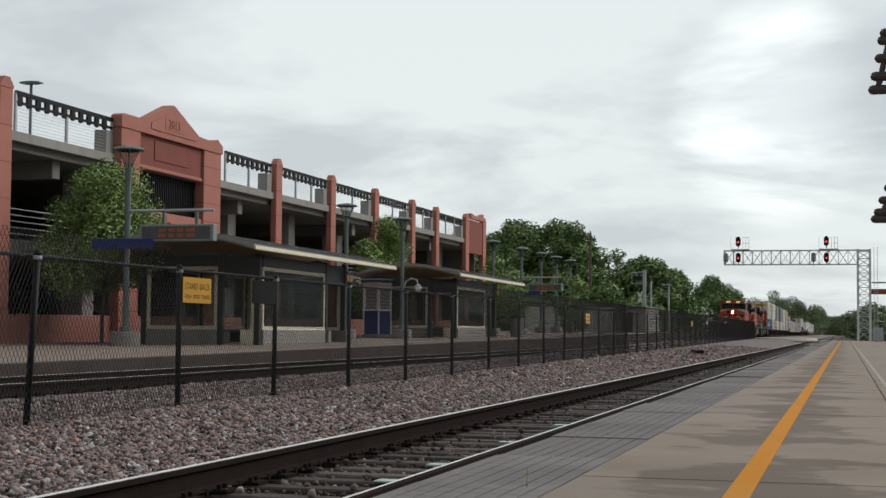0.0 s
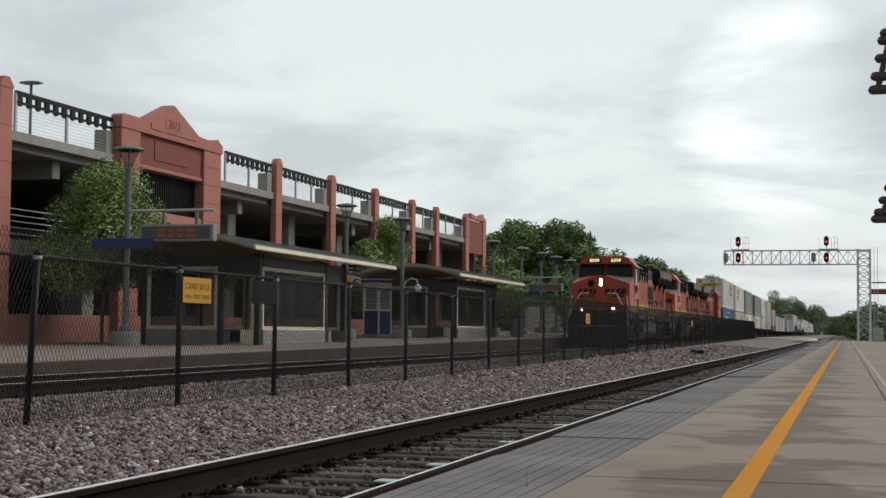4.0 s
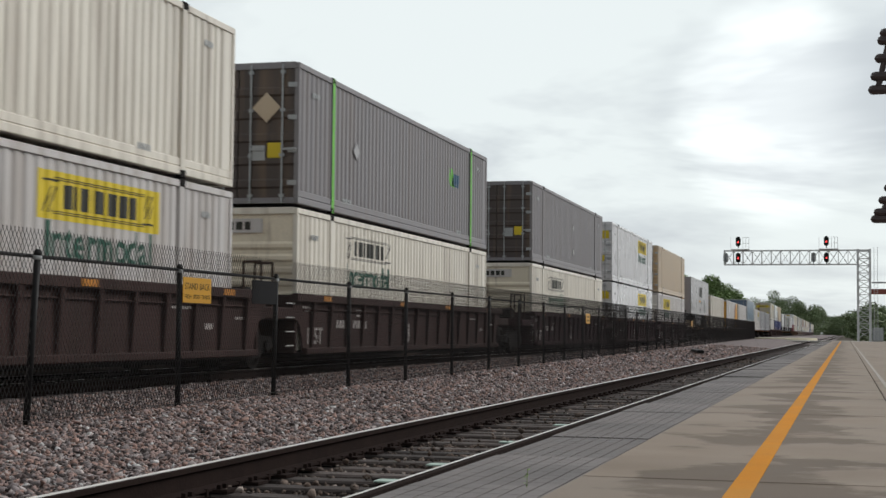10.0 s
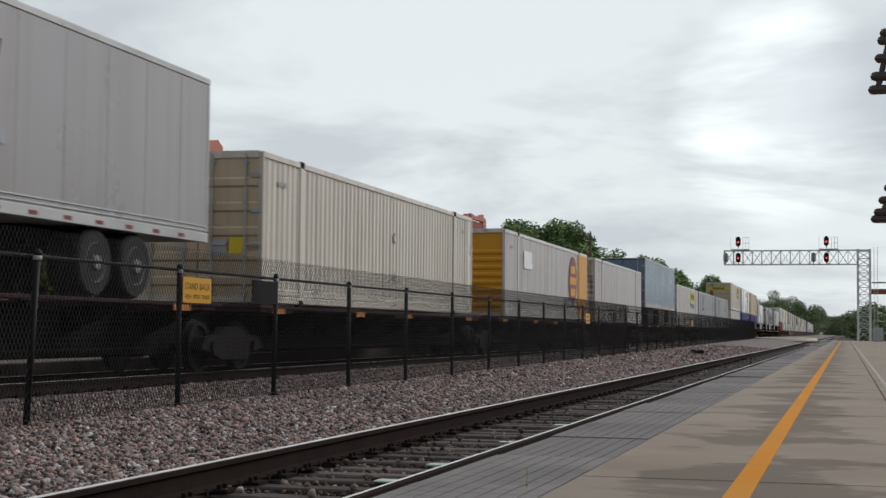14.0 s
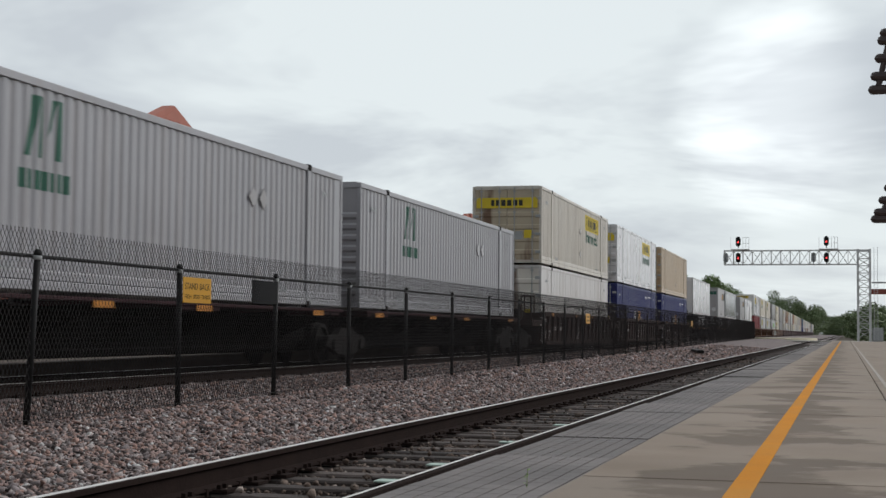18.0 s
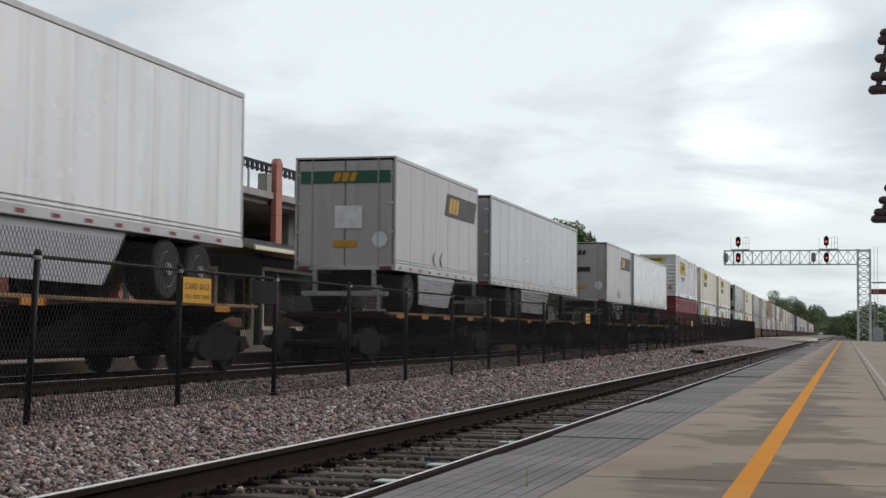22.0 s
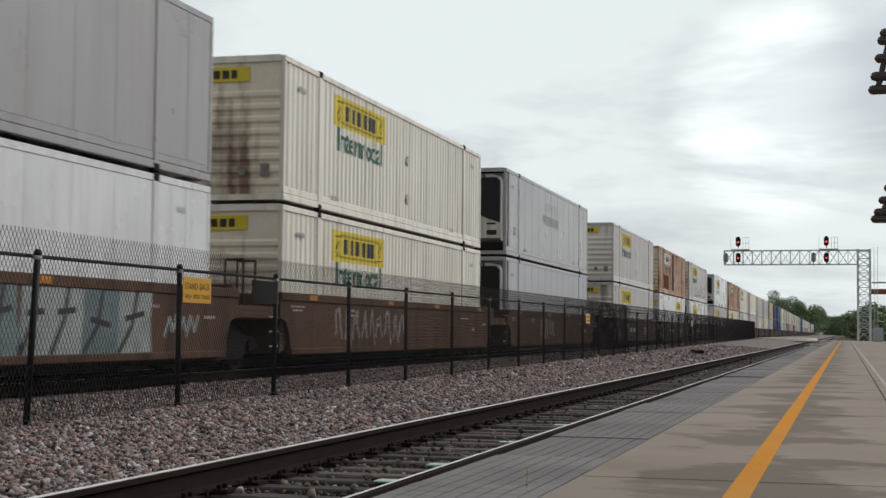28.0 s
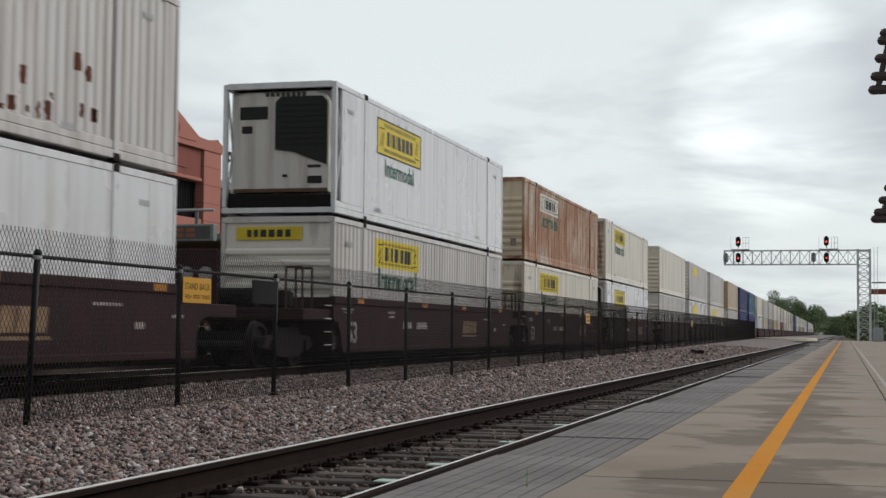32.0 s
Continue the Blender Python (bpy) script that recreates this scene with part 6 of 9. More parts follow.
def well_car(y0, y1, col, style="ribbed", number=True, label="", far=False, marks=None, stand=False):
    """A well car unit whose well spans y0 to y1 with half of the coupling gap at each end."""
    length = y1 - y0
    m = CAR_PAINT[col]
    w = thing("well_car", label or f"{col} well car carrying double-stacked containers", "rail car", group="well cars")
    rides(w, y0, 0.0)
    a, b = 0.5, length - 0.5
    L = round(b - a, 2)
    for sx in (1, -1):
        side = part("side_sill", shared(("well", L, sx, style, col), lambda: well_side(L, sx, style).mesh("side_sill", m)), None, w, at=pose(0, a, 0))
        if style == "ribbed" and not far:
            n = 16
            for k in range(n):
                part("stiffener", shared(("rib", sx, col), lambda: well_rib(sx).mesh("stiffener", m)), None, side, at=pose(0, 1.0 + (L - 2.0) * k / (n - 1), 0))
            part("hose_line", shared(("hose", L, sx), lambda: Shape().tube((sx * 1.425, 0.6, 1.16), (sx * 1.425, L - 0.6, 1.16), 0.018, 6).mesh("hose_line", m)), None, side)
    f = Shape()
    f.box(-1.35, 1.35, a + 0.5, b - 0.5, 0.20, 0.30)
    part("floor", shared(("wfloor", L), lambda: f.mesh("floor", MAT_UNDER)), None, w)
    for ya, yb in ((-1.1, 0.8), (b - 0.3, b + 1.3)):
        part("end_platform", shared(("wend", round(yb - ya, 2), col), lambda: Shape().box(-1.4, 1.4, 0.0, yb - ya, 0.95, 1.18, 0.02).mesh("end_platform", m)), None, w, at=pose(0, ya, 0))
    for yy in (0.74, length - 0.82):
        part("end_bulkhead", shared(("bulkhead", col), lambda: Shape().box(-1.36, 1.36, 0.0, 0.08, 0.30, 1.44, 0.01).mesh("end_bulkhead", m)), None, w, at=pose(0, yy, 0))
    add_truck(w, -1.0)
    if far:
        return w
    for sx in (-1, 1):
        for yy in (-0.9, -0.35):
            part("grab_iron", shared(("grab", sx), lambda: Shape().path([(sx * 1.3, 0, 1.15), (sx * 1.3, 0, 2.0), (sx * 0.95, 0, 2.0), (sx * 0.95, 0, 1.15)], 0.026, 5).mesh("grab_iron", MAT_WELLIRON)), None, w, at=pose(0, yy, 0))
    # ladder and brake gear at the end
    for k in range(4):
        part("ladder_rung", shared("rung", lambda: Shape().tube((1.44, -0.2, 0), (1.44, 0.2, 0), 0.014, 5).mesh("ladder_rung", MAT_RAILEDGE)), None, w, at=pose(0, 0.25, 0.45 + k * 0.27))
    part("brake_valve", shared("valve", lambda: Shape().box(0.35, 0.95, -0.75, -0.4, 1.18, 1.55, 0.06).mesh("brake_valve", MAT_UNDER)), None, w)
    part("brake_cylinder", shared("cylinder", lambda: Shape().tube((-0.6, -0.6, 1.4), (0.2, -0.6, 1.4), 0.2, 12).mesh("brake_cylinder", MAT_UNDER)), None, w)
    for yy in (2.2, length * 0.4, length * 0.62, length - 2.4):
        part("reflector", shared("reflector", lambda: Shape().box(-0.004, 0.004, -0.22, 0.22, -0.05, 0.05).mesh("reflector", MAT_MARK)), None, w, at=pose(1.505, yy, 1.385))
    x = 1.402 if style == "ribbed" else 1.474
    if number:
        lettering("53", 0.64, MAT_CARWHITE, w, on_right(x, 1.75 if style == "flat" else 8.2, 0.68), name="well_length", bold=0.01)
        if style == "ribbed":
            lettering("125T", 0.46, MAT_CARWHITE, w, on_right(x, 1.7, 0.62), name="capacity", bold=0.008)
        bars([0.14] * 4, 0.17, 0.05, MAT_CARWHITE, w, on_right(x, 5.9 if style == "flat" else 3.4, 0.88), "car_mark", thick=0.003)
        bars([0.12] * 6, 0.17, 0.04, MAT_CARWHITE, w, on_right(x, 7.2 if style == "flat" else 4.6, 0.88), "car_mark", thick=0.003)
        if style == "flat":
            bars([0.34, 0.36, 0.34, 0.34], 0.34, 0.05, MAT_CARYELLOW, w, on_right(x, 12.2, 0.86), "emblem", slant=0.2, thick=0.003)
            bars([1.7], 0.05, 0, MAT_CARYELLOW, w, on_right(x, 12.2, 0.62), "emblem", thick=0.003)
    for yy, z, n, hgt in ((1.4, 1.2, 7, 0.035), (1.4, 1.13, 5, 0.035), (4.6, 1.17, 5, 0.06), (4.6, 1.07, 4, 0.05), (length - 4.0, 1.1, 8, 0.045), (length - 3.0, 0.8, 3, 0.1), (length - 1.7, 0.95, 4, 0.05)):
        bars([0.08] * n, hgt, 0.03, MAT_CARWHITE, w, on_right(x, yy, z), "data_line", thick=0.002)
    if stand:
        b = part("brake_stand", Shape().box(-1.25, -0.35, -1.3, -1.22, 1.18, 2.35, 0.02), m, w, "upright brake stand plate")
        # pale discs paint the light seen through two round holes
        for xx in (-1.02, -0.6):
            part("round_cover", shared("cover", lambda: Shape().tube((0, -0.012, 0), (0, 0.0, 0), 0.15, 16).mesh("round_cover", BOX_PAINT["dull"])), None, b, at=pose(xx, -1.3, 1.85))
    if marks:
        marks(w, length)
    return w


SPRAY = {
    "pale": surface("pale_blue_spray_paint", (0.27, 0.295, 0.285), 0.7, var=0.3, scale=2.5, bump=0, dirt=(0.09, 0.1, 0.1), dirt_amount=0.5),
    "green": surface("olive_spray_paint", (0.24, 0.22, 0.09), 0.7, var=0.3, scale=2.5, bump=0),
    "blue": surface("slate_blue_spray_paint", (0.12, 0.155, 0.165), 0.7, var=0.3, scale=2.5, bump=0),
    "dark": surface("dark_spray_paint", (0.03, 0.025, 0.03), 0.7, var=0.3, scale=2.5, bump=0),
    "white": surface("chalky_white_spray_paint", (0.24, 0.22, 0.21), 0.75, var=0.5, scale=3, bump=0),
}


def spray_stroke(w, tone, pts, width, x):
    """One sprayed stroke along a polyline of (y, z)."""
    s = Shape()
    for (ya, za), (yb, zb) in zip(pts, pts[1:]):
        d = math.hypot(yb - ya, zb - za) or 1
        u, v = -(zb - za) / d * width / 2, (yb - ya) / d * width / 2
        s.prism([(ya + u, za + v), (ya - u, za - v), (yb - u, zb - v), (yb + u, zb + v)], "x", x, x + 0.002)
    part("graffiti", s, SPRAY[tone], w, "spray-painted graffiti")


def block_graffiti(w, length):
    """Tall slanted block letters that cover most of a flat side."""
    x, rng = 1.474, random.Random(8)
    y, k = length - 12.4, 0
    tones = ("pale", "blue", "pale", "green", "pale", "blue", "pale")
    while y < length - 4.0:
        wd, lean = rng.uniform(0.75, 1.1), rng.uniform(-0.3, 0.35)
        s = Shape()
        s.prism([(y - lean * 0.4, 0.36), (y + wd - lean * 0.4, 0.36), (y + wd * 0.95 + lean * 0.2, 0.85), (y + wd + lean * 0.5, 1.42), (y + lean * 0.5, 1.42), (y + lean * 0.1, 0.85)], "x", x, x + 0.003)
        part("graffiti", s, SPRAY[tones[k % 7]], w, "spray-painted block letter")
        z = rng.uniform(0.75, 1.0)
        spray_stroke(w, "dark", [(y + 0.02, 0.4), (y + wd * 0.4, z), (y + wd * 0.55, 1.36)], 0.09, x + 0.004)
        spray_stroke(w, "dark", [(y + wd * 0.2, z + 0.1), (y + wd * 0.75, z + 0.1 + rng.uniform(-0.1, 0.1))], 0.08, x + 0.007)
        y += wd * 0.97
        k += 1
    for a in (length - 3.4, length - 2.9, length - 2.6):
        spray_stroke(w, "pale", [(a, 0.62), (a + 0.2, 0.95), (a + 0.3, 0.7), (a + 0.45, 0.98)], 0.07, x + 0.001)


def scrawl(tone, y_from, letters, seed, x=1.474):
    """Thin tall scrawled strokes."""
    def draw(w, length):
        rng = random.Random(seed)
        y = y_from
        for k in range(letters):
            a = rng.uniform(0.35, 0.6)
            q = lambda lo, hi: rng.uniform(lo, hi)
            spray_stroke(w, tone, [(y, q(0.42, 0.7)), (y + a * q(0, 0.3), q(0.7, 0.9)), (y + a * q(0, 0.3), q(0.95, 1.2)), (y + a * q(0.4, 0.6), q(1.05, 1.26)), (y + a * q(0.4, 0.8), q(0.7, 0.95)), (y + a * q(0.7, 1.1), q(0.42, 0.6))], q(0.04, 0.12), x)
            if k % 2:
                spray_stroke(w, tone, [(y + a * 0.1, 0.85), (y + a * 0.7, 0.9)], 0.06, x + 0.003)
            y += a * 1.15
    return draw


# -- flat cars and trailers --
def spine_car(y0, y1, label="low dark spine car under a single load", last=False, tan=False):
    length = y1 - y0
    w = thing("spine_car", label, "rail car", group="spine cars")
    rides(w, y0, 0.0)
    s = Shape()
    s.box(-0.3, 0.3, 0.1, length - 0.1, 0.3, 1.06, 0.03)
    s.box(-0.42, 0.42, 1.4, length - 1.4, 0.36, 0.44, 0.02)
    part("centre_sill", s, MAT_SILL, w)
    for yy in (0.8, length / 2, length - 2.4):
        part("load_pad", shared("load_pad", lambda: Shape().box(-1.35, 1.35, 0, 1.6, 1.06, 1.20, 0.02).mesh("load_pad", CAR_PAINT["maroon"])), None, w, at=pose(0, yy, 0))
    for sx in (-1, 1):
        s = Shape()
        s.box(*sorted((sx * 1.25, sx * 1.38)), 0.7, length - 0.6, 1.13, 1.19, 0.012)
        part("side_rail", s, MAT_DECKTAN if tan else CAR_PAINT["maroon"], w)
        for k in range(7):
            yy = 1.2 + (length - 2.6) * k / 6
            part("outrigger", shared(("outrigger", sx), lambda: Shape().prism([(sx * 0.3, 0.62), (sx * 0.3, 1.06), (sx * 1.36, 1.12), (sx * 1.36, 1.05)], "y", -0.04, 0.04).mesh("outrigger", MAT_SILL)), None, w, at=pose(0, yy, 0))
    for yy in (1.6, length * 0.35, length * 0.55, length - 2.2):
        part("reflector", shared("reflector2", lambda: Shape().box(-0.004, 0.004, -0.3, 0.3, -0.05, 0.05).mesh("reflector", MAT_MARK)), None, w, at=pose(1.386, yy, 1.10))
    add_truck(w, 0.2)
    if last:
        add_truck(w, length - 1.6)
    return w


def trailer(y_start, length, col, label, doors_lead=False, wheels_at=None, nose_mark=None, side_mark=None, skirt=None, seam=1.22, height=2.78, floor=2.2, axles=None):
    """A road trailer on its wheels; local z = 0 is the rail, the deck it stands on is at 1.2."""
    t = thing("road_trailer", label, "trailer", group="trailers on the train")
    rides(t, y_start, 0.0)
    m = BOX_PAINT[col]
    key = (length, height, col, seam)
    lift = pose(0, 0, floor)
    for sx in (1, -1):
        part("side_wall", shared(("tside", sx) + key, lambda: wall_flat(length, height, seam, sx).mesh("side_wall", m)), None, t, at=lift)
    w = BOX_W / 2

    def shell():
        s = Shape()
        for sx in (-1, 1):
            a, b = sorted((sx * w, sx * (w - 0.07)))
            s.box(a, b, 0, length, 0.0, 0.16, 0.01)
            s.box(a, b, 0, length, height - 0.12, height, 0.02)
            s.box(a, b, 0, 0.09, 0.16, height - 0.12, 0.02)
            s.box(a, b, length - 0.09, length, 0.16, height - 0.12, 0.02)
        s.box(-w + 0.07, w - 0.07, 0.0, length, height - 0.05, height - 0.01)
        s.box(-w + 0.07, w - 0.07, 0.0, length, 0.02, 0.12)
        s.box(-w + 0.07, w - 0.07, length - 0.06, length - 0.01, 0.12, height - 0.05)
        return s.mesh("frame", MAT_TRIM)

    part("frame", shared(("tframe", length, height), shell), None, t, at=lift)
    for z in (0.2, 0.27):
        for sx in (1, -1):
            part("rub_rail", shared(("rub", length, sx), lambda: Shape().box(*sorted((sx * (w - 0.012), sx * (w + 0.004))), 0.09, length - 0.09, -0.011, 0.011, 0.004).mesh("rub_rail", MAT_TRIM)), None, t, at=lift @ pose(0, 0, z))
    if doors_lead:
        for sx in (-1, 1):
            def leaf():
                s = Shape()
                s.box(*sorted((sx * 0.01, sx * (w - 0.09))), 0.02, 0.07, 0.1, height - 0.1, 0.01)
                return s.mesh("door", m)

            d = part("door", shared(("tdoor", sx, height, col), leaf), None, t, at=lift)

            def fit():
                s = Shape()
                s.tube((sx * 0.85, 0.0, 0.05), (sx * 0.85, 0.0, height - 0.05), 0.018, 6)
                for z in (0.25, 0.9, 1.6, 2.3):
                    s.box(*sorted((sx * (w - 0.22), sx * (w - 0.01))), 0.0, 0.03, z, z + 0.07)
                return s.mesh("hinges", MAT_GALV)

            part("hinges", shared(("thinge", sx, height), fit), None, d)
        s = shared(("bumper",), lambda: Shape().box(-1.1, 1.1, 0.0, 0.1, -0.62, -0.5, 0.01).box(-0.8, -0.7, 0.0, 0.1, -0.5, 0.02).box(0.7, 0.8, 0.0, 0.1, -0.5, 0.02).mesh("rear_bumper", MAT_GALV))
        part("rear_bumper", s, None, t, at=lift)
        s = shared(("taillight",), lambda: Shape().box(-0.15, 0.15, -0.01, 0.02, 0.02, 0.1).mesh("tail_light", BOX_PAINT["maroon"]))
        for x in (-1.05, 1.05):
            part("tail_light", s, None, t, at=lift @ pose(x, 0, 0))
    else:
        s = Shape()
        s.box(-w + 0.08, w - 0.08, 0.0, 0.05, 0.12, height - 0.06, 0.02)
        part("nose_wall", s, m, t, at=lift)
        s = shared(("couplings",), lambda: Shape().box(0.3, 0.7, -0.05, 0.0, 0.12, 0.35, 0.02).tube((0.85, -0.03, 0.2), (0.85, 0.0, 0.2), 0.07, 8).mesh("air_couplings", MAT_BLACK))
        part("air_couplings", s, None, t, at=lift)
    # red and white marker tape along the lower rail
    k = 0.3
    while k < length - 0.3:
        part("marker_tape", shared("tape", lambda: Shape().box(w, w + 0.004, 0, 0.22, 0.04, 0.10).mesh("marker_tape", BOX_PAINT["maroon"])), None, t, at=lift @ pose(0, k, 0))
        k += 0.9
    # running gear
    near_end = doors_lead if wheels_at is None else wheels_at
    ys = (1.3, 2.55) if near_end else (length - 2.5, length - 1.25)
    if length < 10:
        ys = (1.4,) if near_end else (length - 1.3,)
    ys = axles or ys

    def tyre():
        s = Shape()
        s.lathe([(0.3, -0.27), (0.46, -0.27), (0.5, -0.22), (0.5, 0.22), (0.46, 0.27), (0.3, 0.27)], 22, m=pose(0, 0, 0, 0, 90, 0))
        return s.mesh("tyre", MAT_TYRE)

    def hub(sx):
        s = Shape()
        s.lathe([(0.30, 0), (0.29, 0.02), (0.22, -0.06), (0.12, -0.04), (0.1, 0.05)], 14, m=pose(sx * 0.262, 0, 0, 0, 90 * sx, 0))
        return s.mesh("rim", MAT_TRUCKGREY)

    for y in ys:
        for sx in (-1, 1):
            wh = part("wheel", shared("ttyre", tyre), None, t, at=pose(sx * 0.95, y, 1.70))
            part("rim", shared(("thub", sx), lambda: hub(sx)), None, wh)
    s = Shape()
    s.box(-0.55, 0.55, min(ys) - 0.8, max(ys) + 0.8, floor - 0.28, floor, 0.02)
    part("bogie", s, MAT_UNDER, t)
    if skirt:
        a, b = skirt
        s = Shape()
        for sx in (-1, 1):
            s.prism([(a, floor - 0.02), (a + 0.1, floor - 0.78), (b - 0.7, floor - 0.82), (b, floor - 0.02)], "x", *sorted((sx * 1.18, sx * 1.21)))
        part("side_skirt", s, BOX_PAINT["pale_grey"], t, "pale side skirt under the floor")
    hy = length - 2.6 if near_end else 2.6
    s = Shape()
    s.prism([(hy - 0.5, 1.2), (hy + 0.5, 1.2), (hy + 0.25, floor), (hy - 0.25, floor)], "x", -0.5, 0.5)
    for sx in (-1, 1):
        s.box(*sorted((sx * 0.9, sx * 1.02)), hy + 0.6, hy + 0.75, floor - 0.8, floor)
    part("hitch_and_landing_legs", s, MAT_UNDER, t)
    if side_mark:
        side_mark(t, w, length, floor)
    if nose_mark:
        nose_mark(t, floor)
    return t


MAT_TRIM = surface("dull_trailer_rail", (0.42, 0.42, 0.42), 0.5, metal=0.4, var=0.12, scale=2, bump=0.05, dirt=(0.15, 0.12, 0.1))
# -- locomotives --
MAT_ORANGE = surface("orange_locomotive_paint", (0.34, 0.052, 0.026), 0.45, var=0.12, scale=0.7, grain=12, bump=0.05, dirt=(0.16, 0.045, 0.03), dirt_amount=0.45, streak=True)
MAT_ORANGE_FRESH = surface("fresh_orange_locomotive_paint", (0.44, 0.068, 0.022), 0.4, spec=0.35, var=0.1, scale=0.7, grain=12, bump=0.04, dirt=(0.24, 0.06, 0.035), dirt_amount=0.35, streak=True)
MAT_ORANGE_FADED = surface("faded_orange_paint", (0.32, 0.07, 0.042), 0.6, spec=0.15, var=0.12, scale=0.7, grain=12, bump=0.05, dirt=(0.2, 0.07, 0.05), dirt_amount=0.45, streak=True)
MAT_LOCOBLACK = surface("sooty_black_paint", (0.015, 0.015, 0.016), 0.6, spec=0.15, var=0.25, scale=1.0, bump=0.08, dirt=(0.045, 0.042, 0.04), dirt_amount=0.4, streak=True)
MAT_LOCOYELLOW = surface("yellow_stripe_paint", (0.36, 0.205, 0.025), 0.5, var=0.12, scale=1, bump=0.03, dirt=(0.12, 0.07, 0.03), dirt_amount=0.5, streak=True)
MAT_TANK = surface("grimy_fuel_tank", (0.145, 0.13, 0.12), 0.7, spec=0.15, var=0.2, scale=0.8, bump=0.1, dirt=(0.02, 0.018, 0.017), dirt_amount=0.6)
MAT_RAILWHITE = surface("white_handrail_paint", (0.55, 0.54, 0.52), 0.5, var=0.15, scale=3, bump=0.03)
MAT_HEADLIGHT = glowing("lit_headlight", (1.0, 0.72, 0.42), 40.0)
MAT_HEADLIGHT_OFF = surface("clear_lens", (0.3, 0.3, 0.3), 0.15, metal=0.5, var=0.05, bump=0)
MAT_NUMBERGLOW = glowing("lit_number_board", (0.9, 0.82, 0.35), 0.9)


MAT_SHADE = surface("faded_pink_shade", (0.48, 0.20, 0.16), 0.6, var=0.12, scale=2, bump=0.03)
MAT_GATE = surface("grimy_yellow_gate", (0.14, 0.075, 0.014), 0.6, var=0.2, scale=2, bump=0.05)
MAT_HOODGREY = surface("weathered_hood_top", (0.042, 0.041, 0.044), 0.6, spec=0.2, var=0.3, scale=1.0, bump=0.08, dirt=(0.03, 0.028, 0.027), dirt_amount=0.6, streak=True)
MAT_TRUCKIRON = surface("grimy_truck_iron", (0.034, 0.029, 0.027), 0.75, spec=0.12, var=0.35, scale=2.5, bump=0.2)
MAT_NUMBERGREY = surface("dim_number_paint", (0.22, 0.20, 0.18), 0.6, var=0.2, bump=0)
MAT_HOODMARK = surface("faded_hood_mark", (0.032, 0.026, 0.026), 0.8, spec=0.05, var=0.3, scale=2, bump=0)


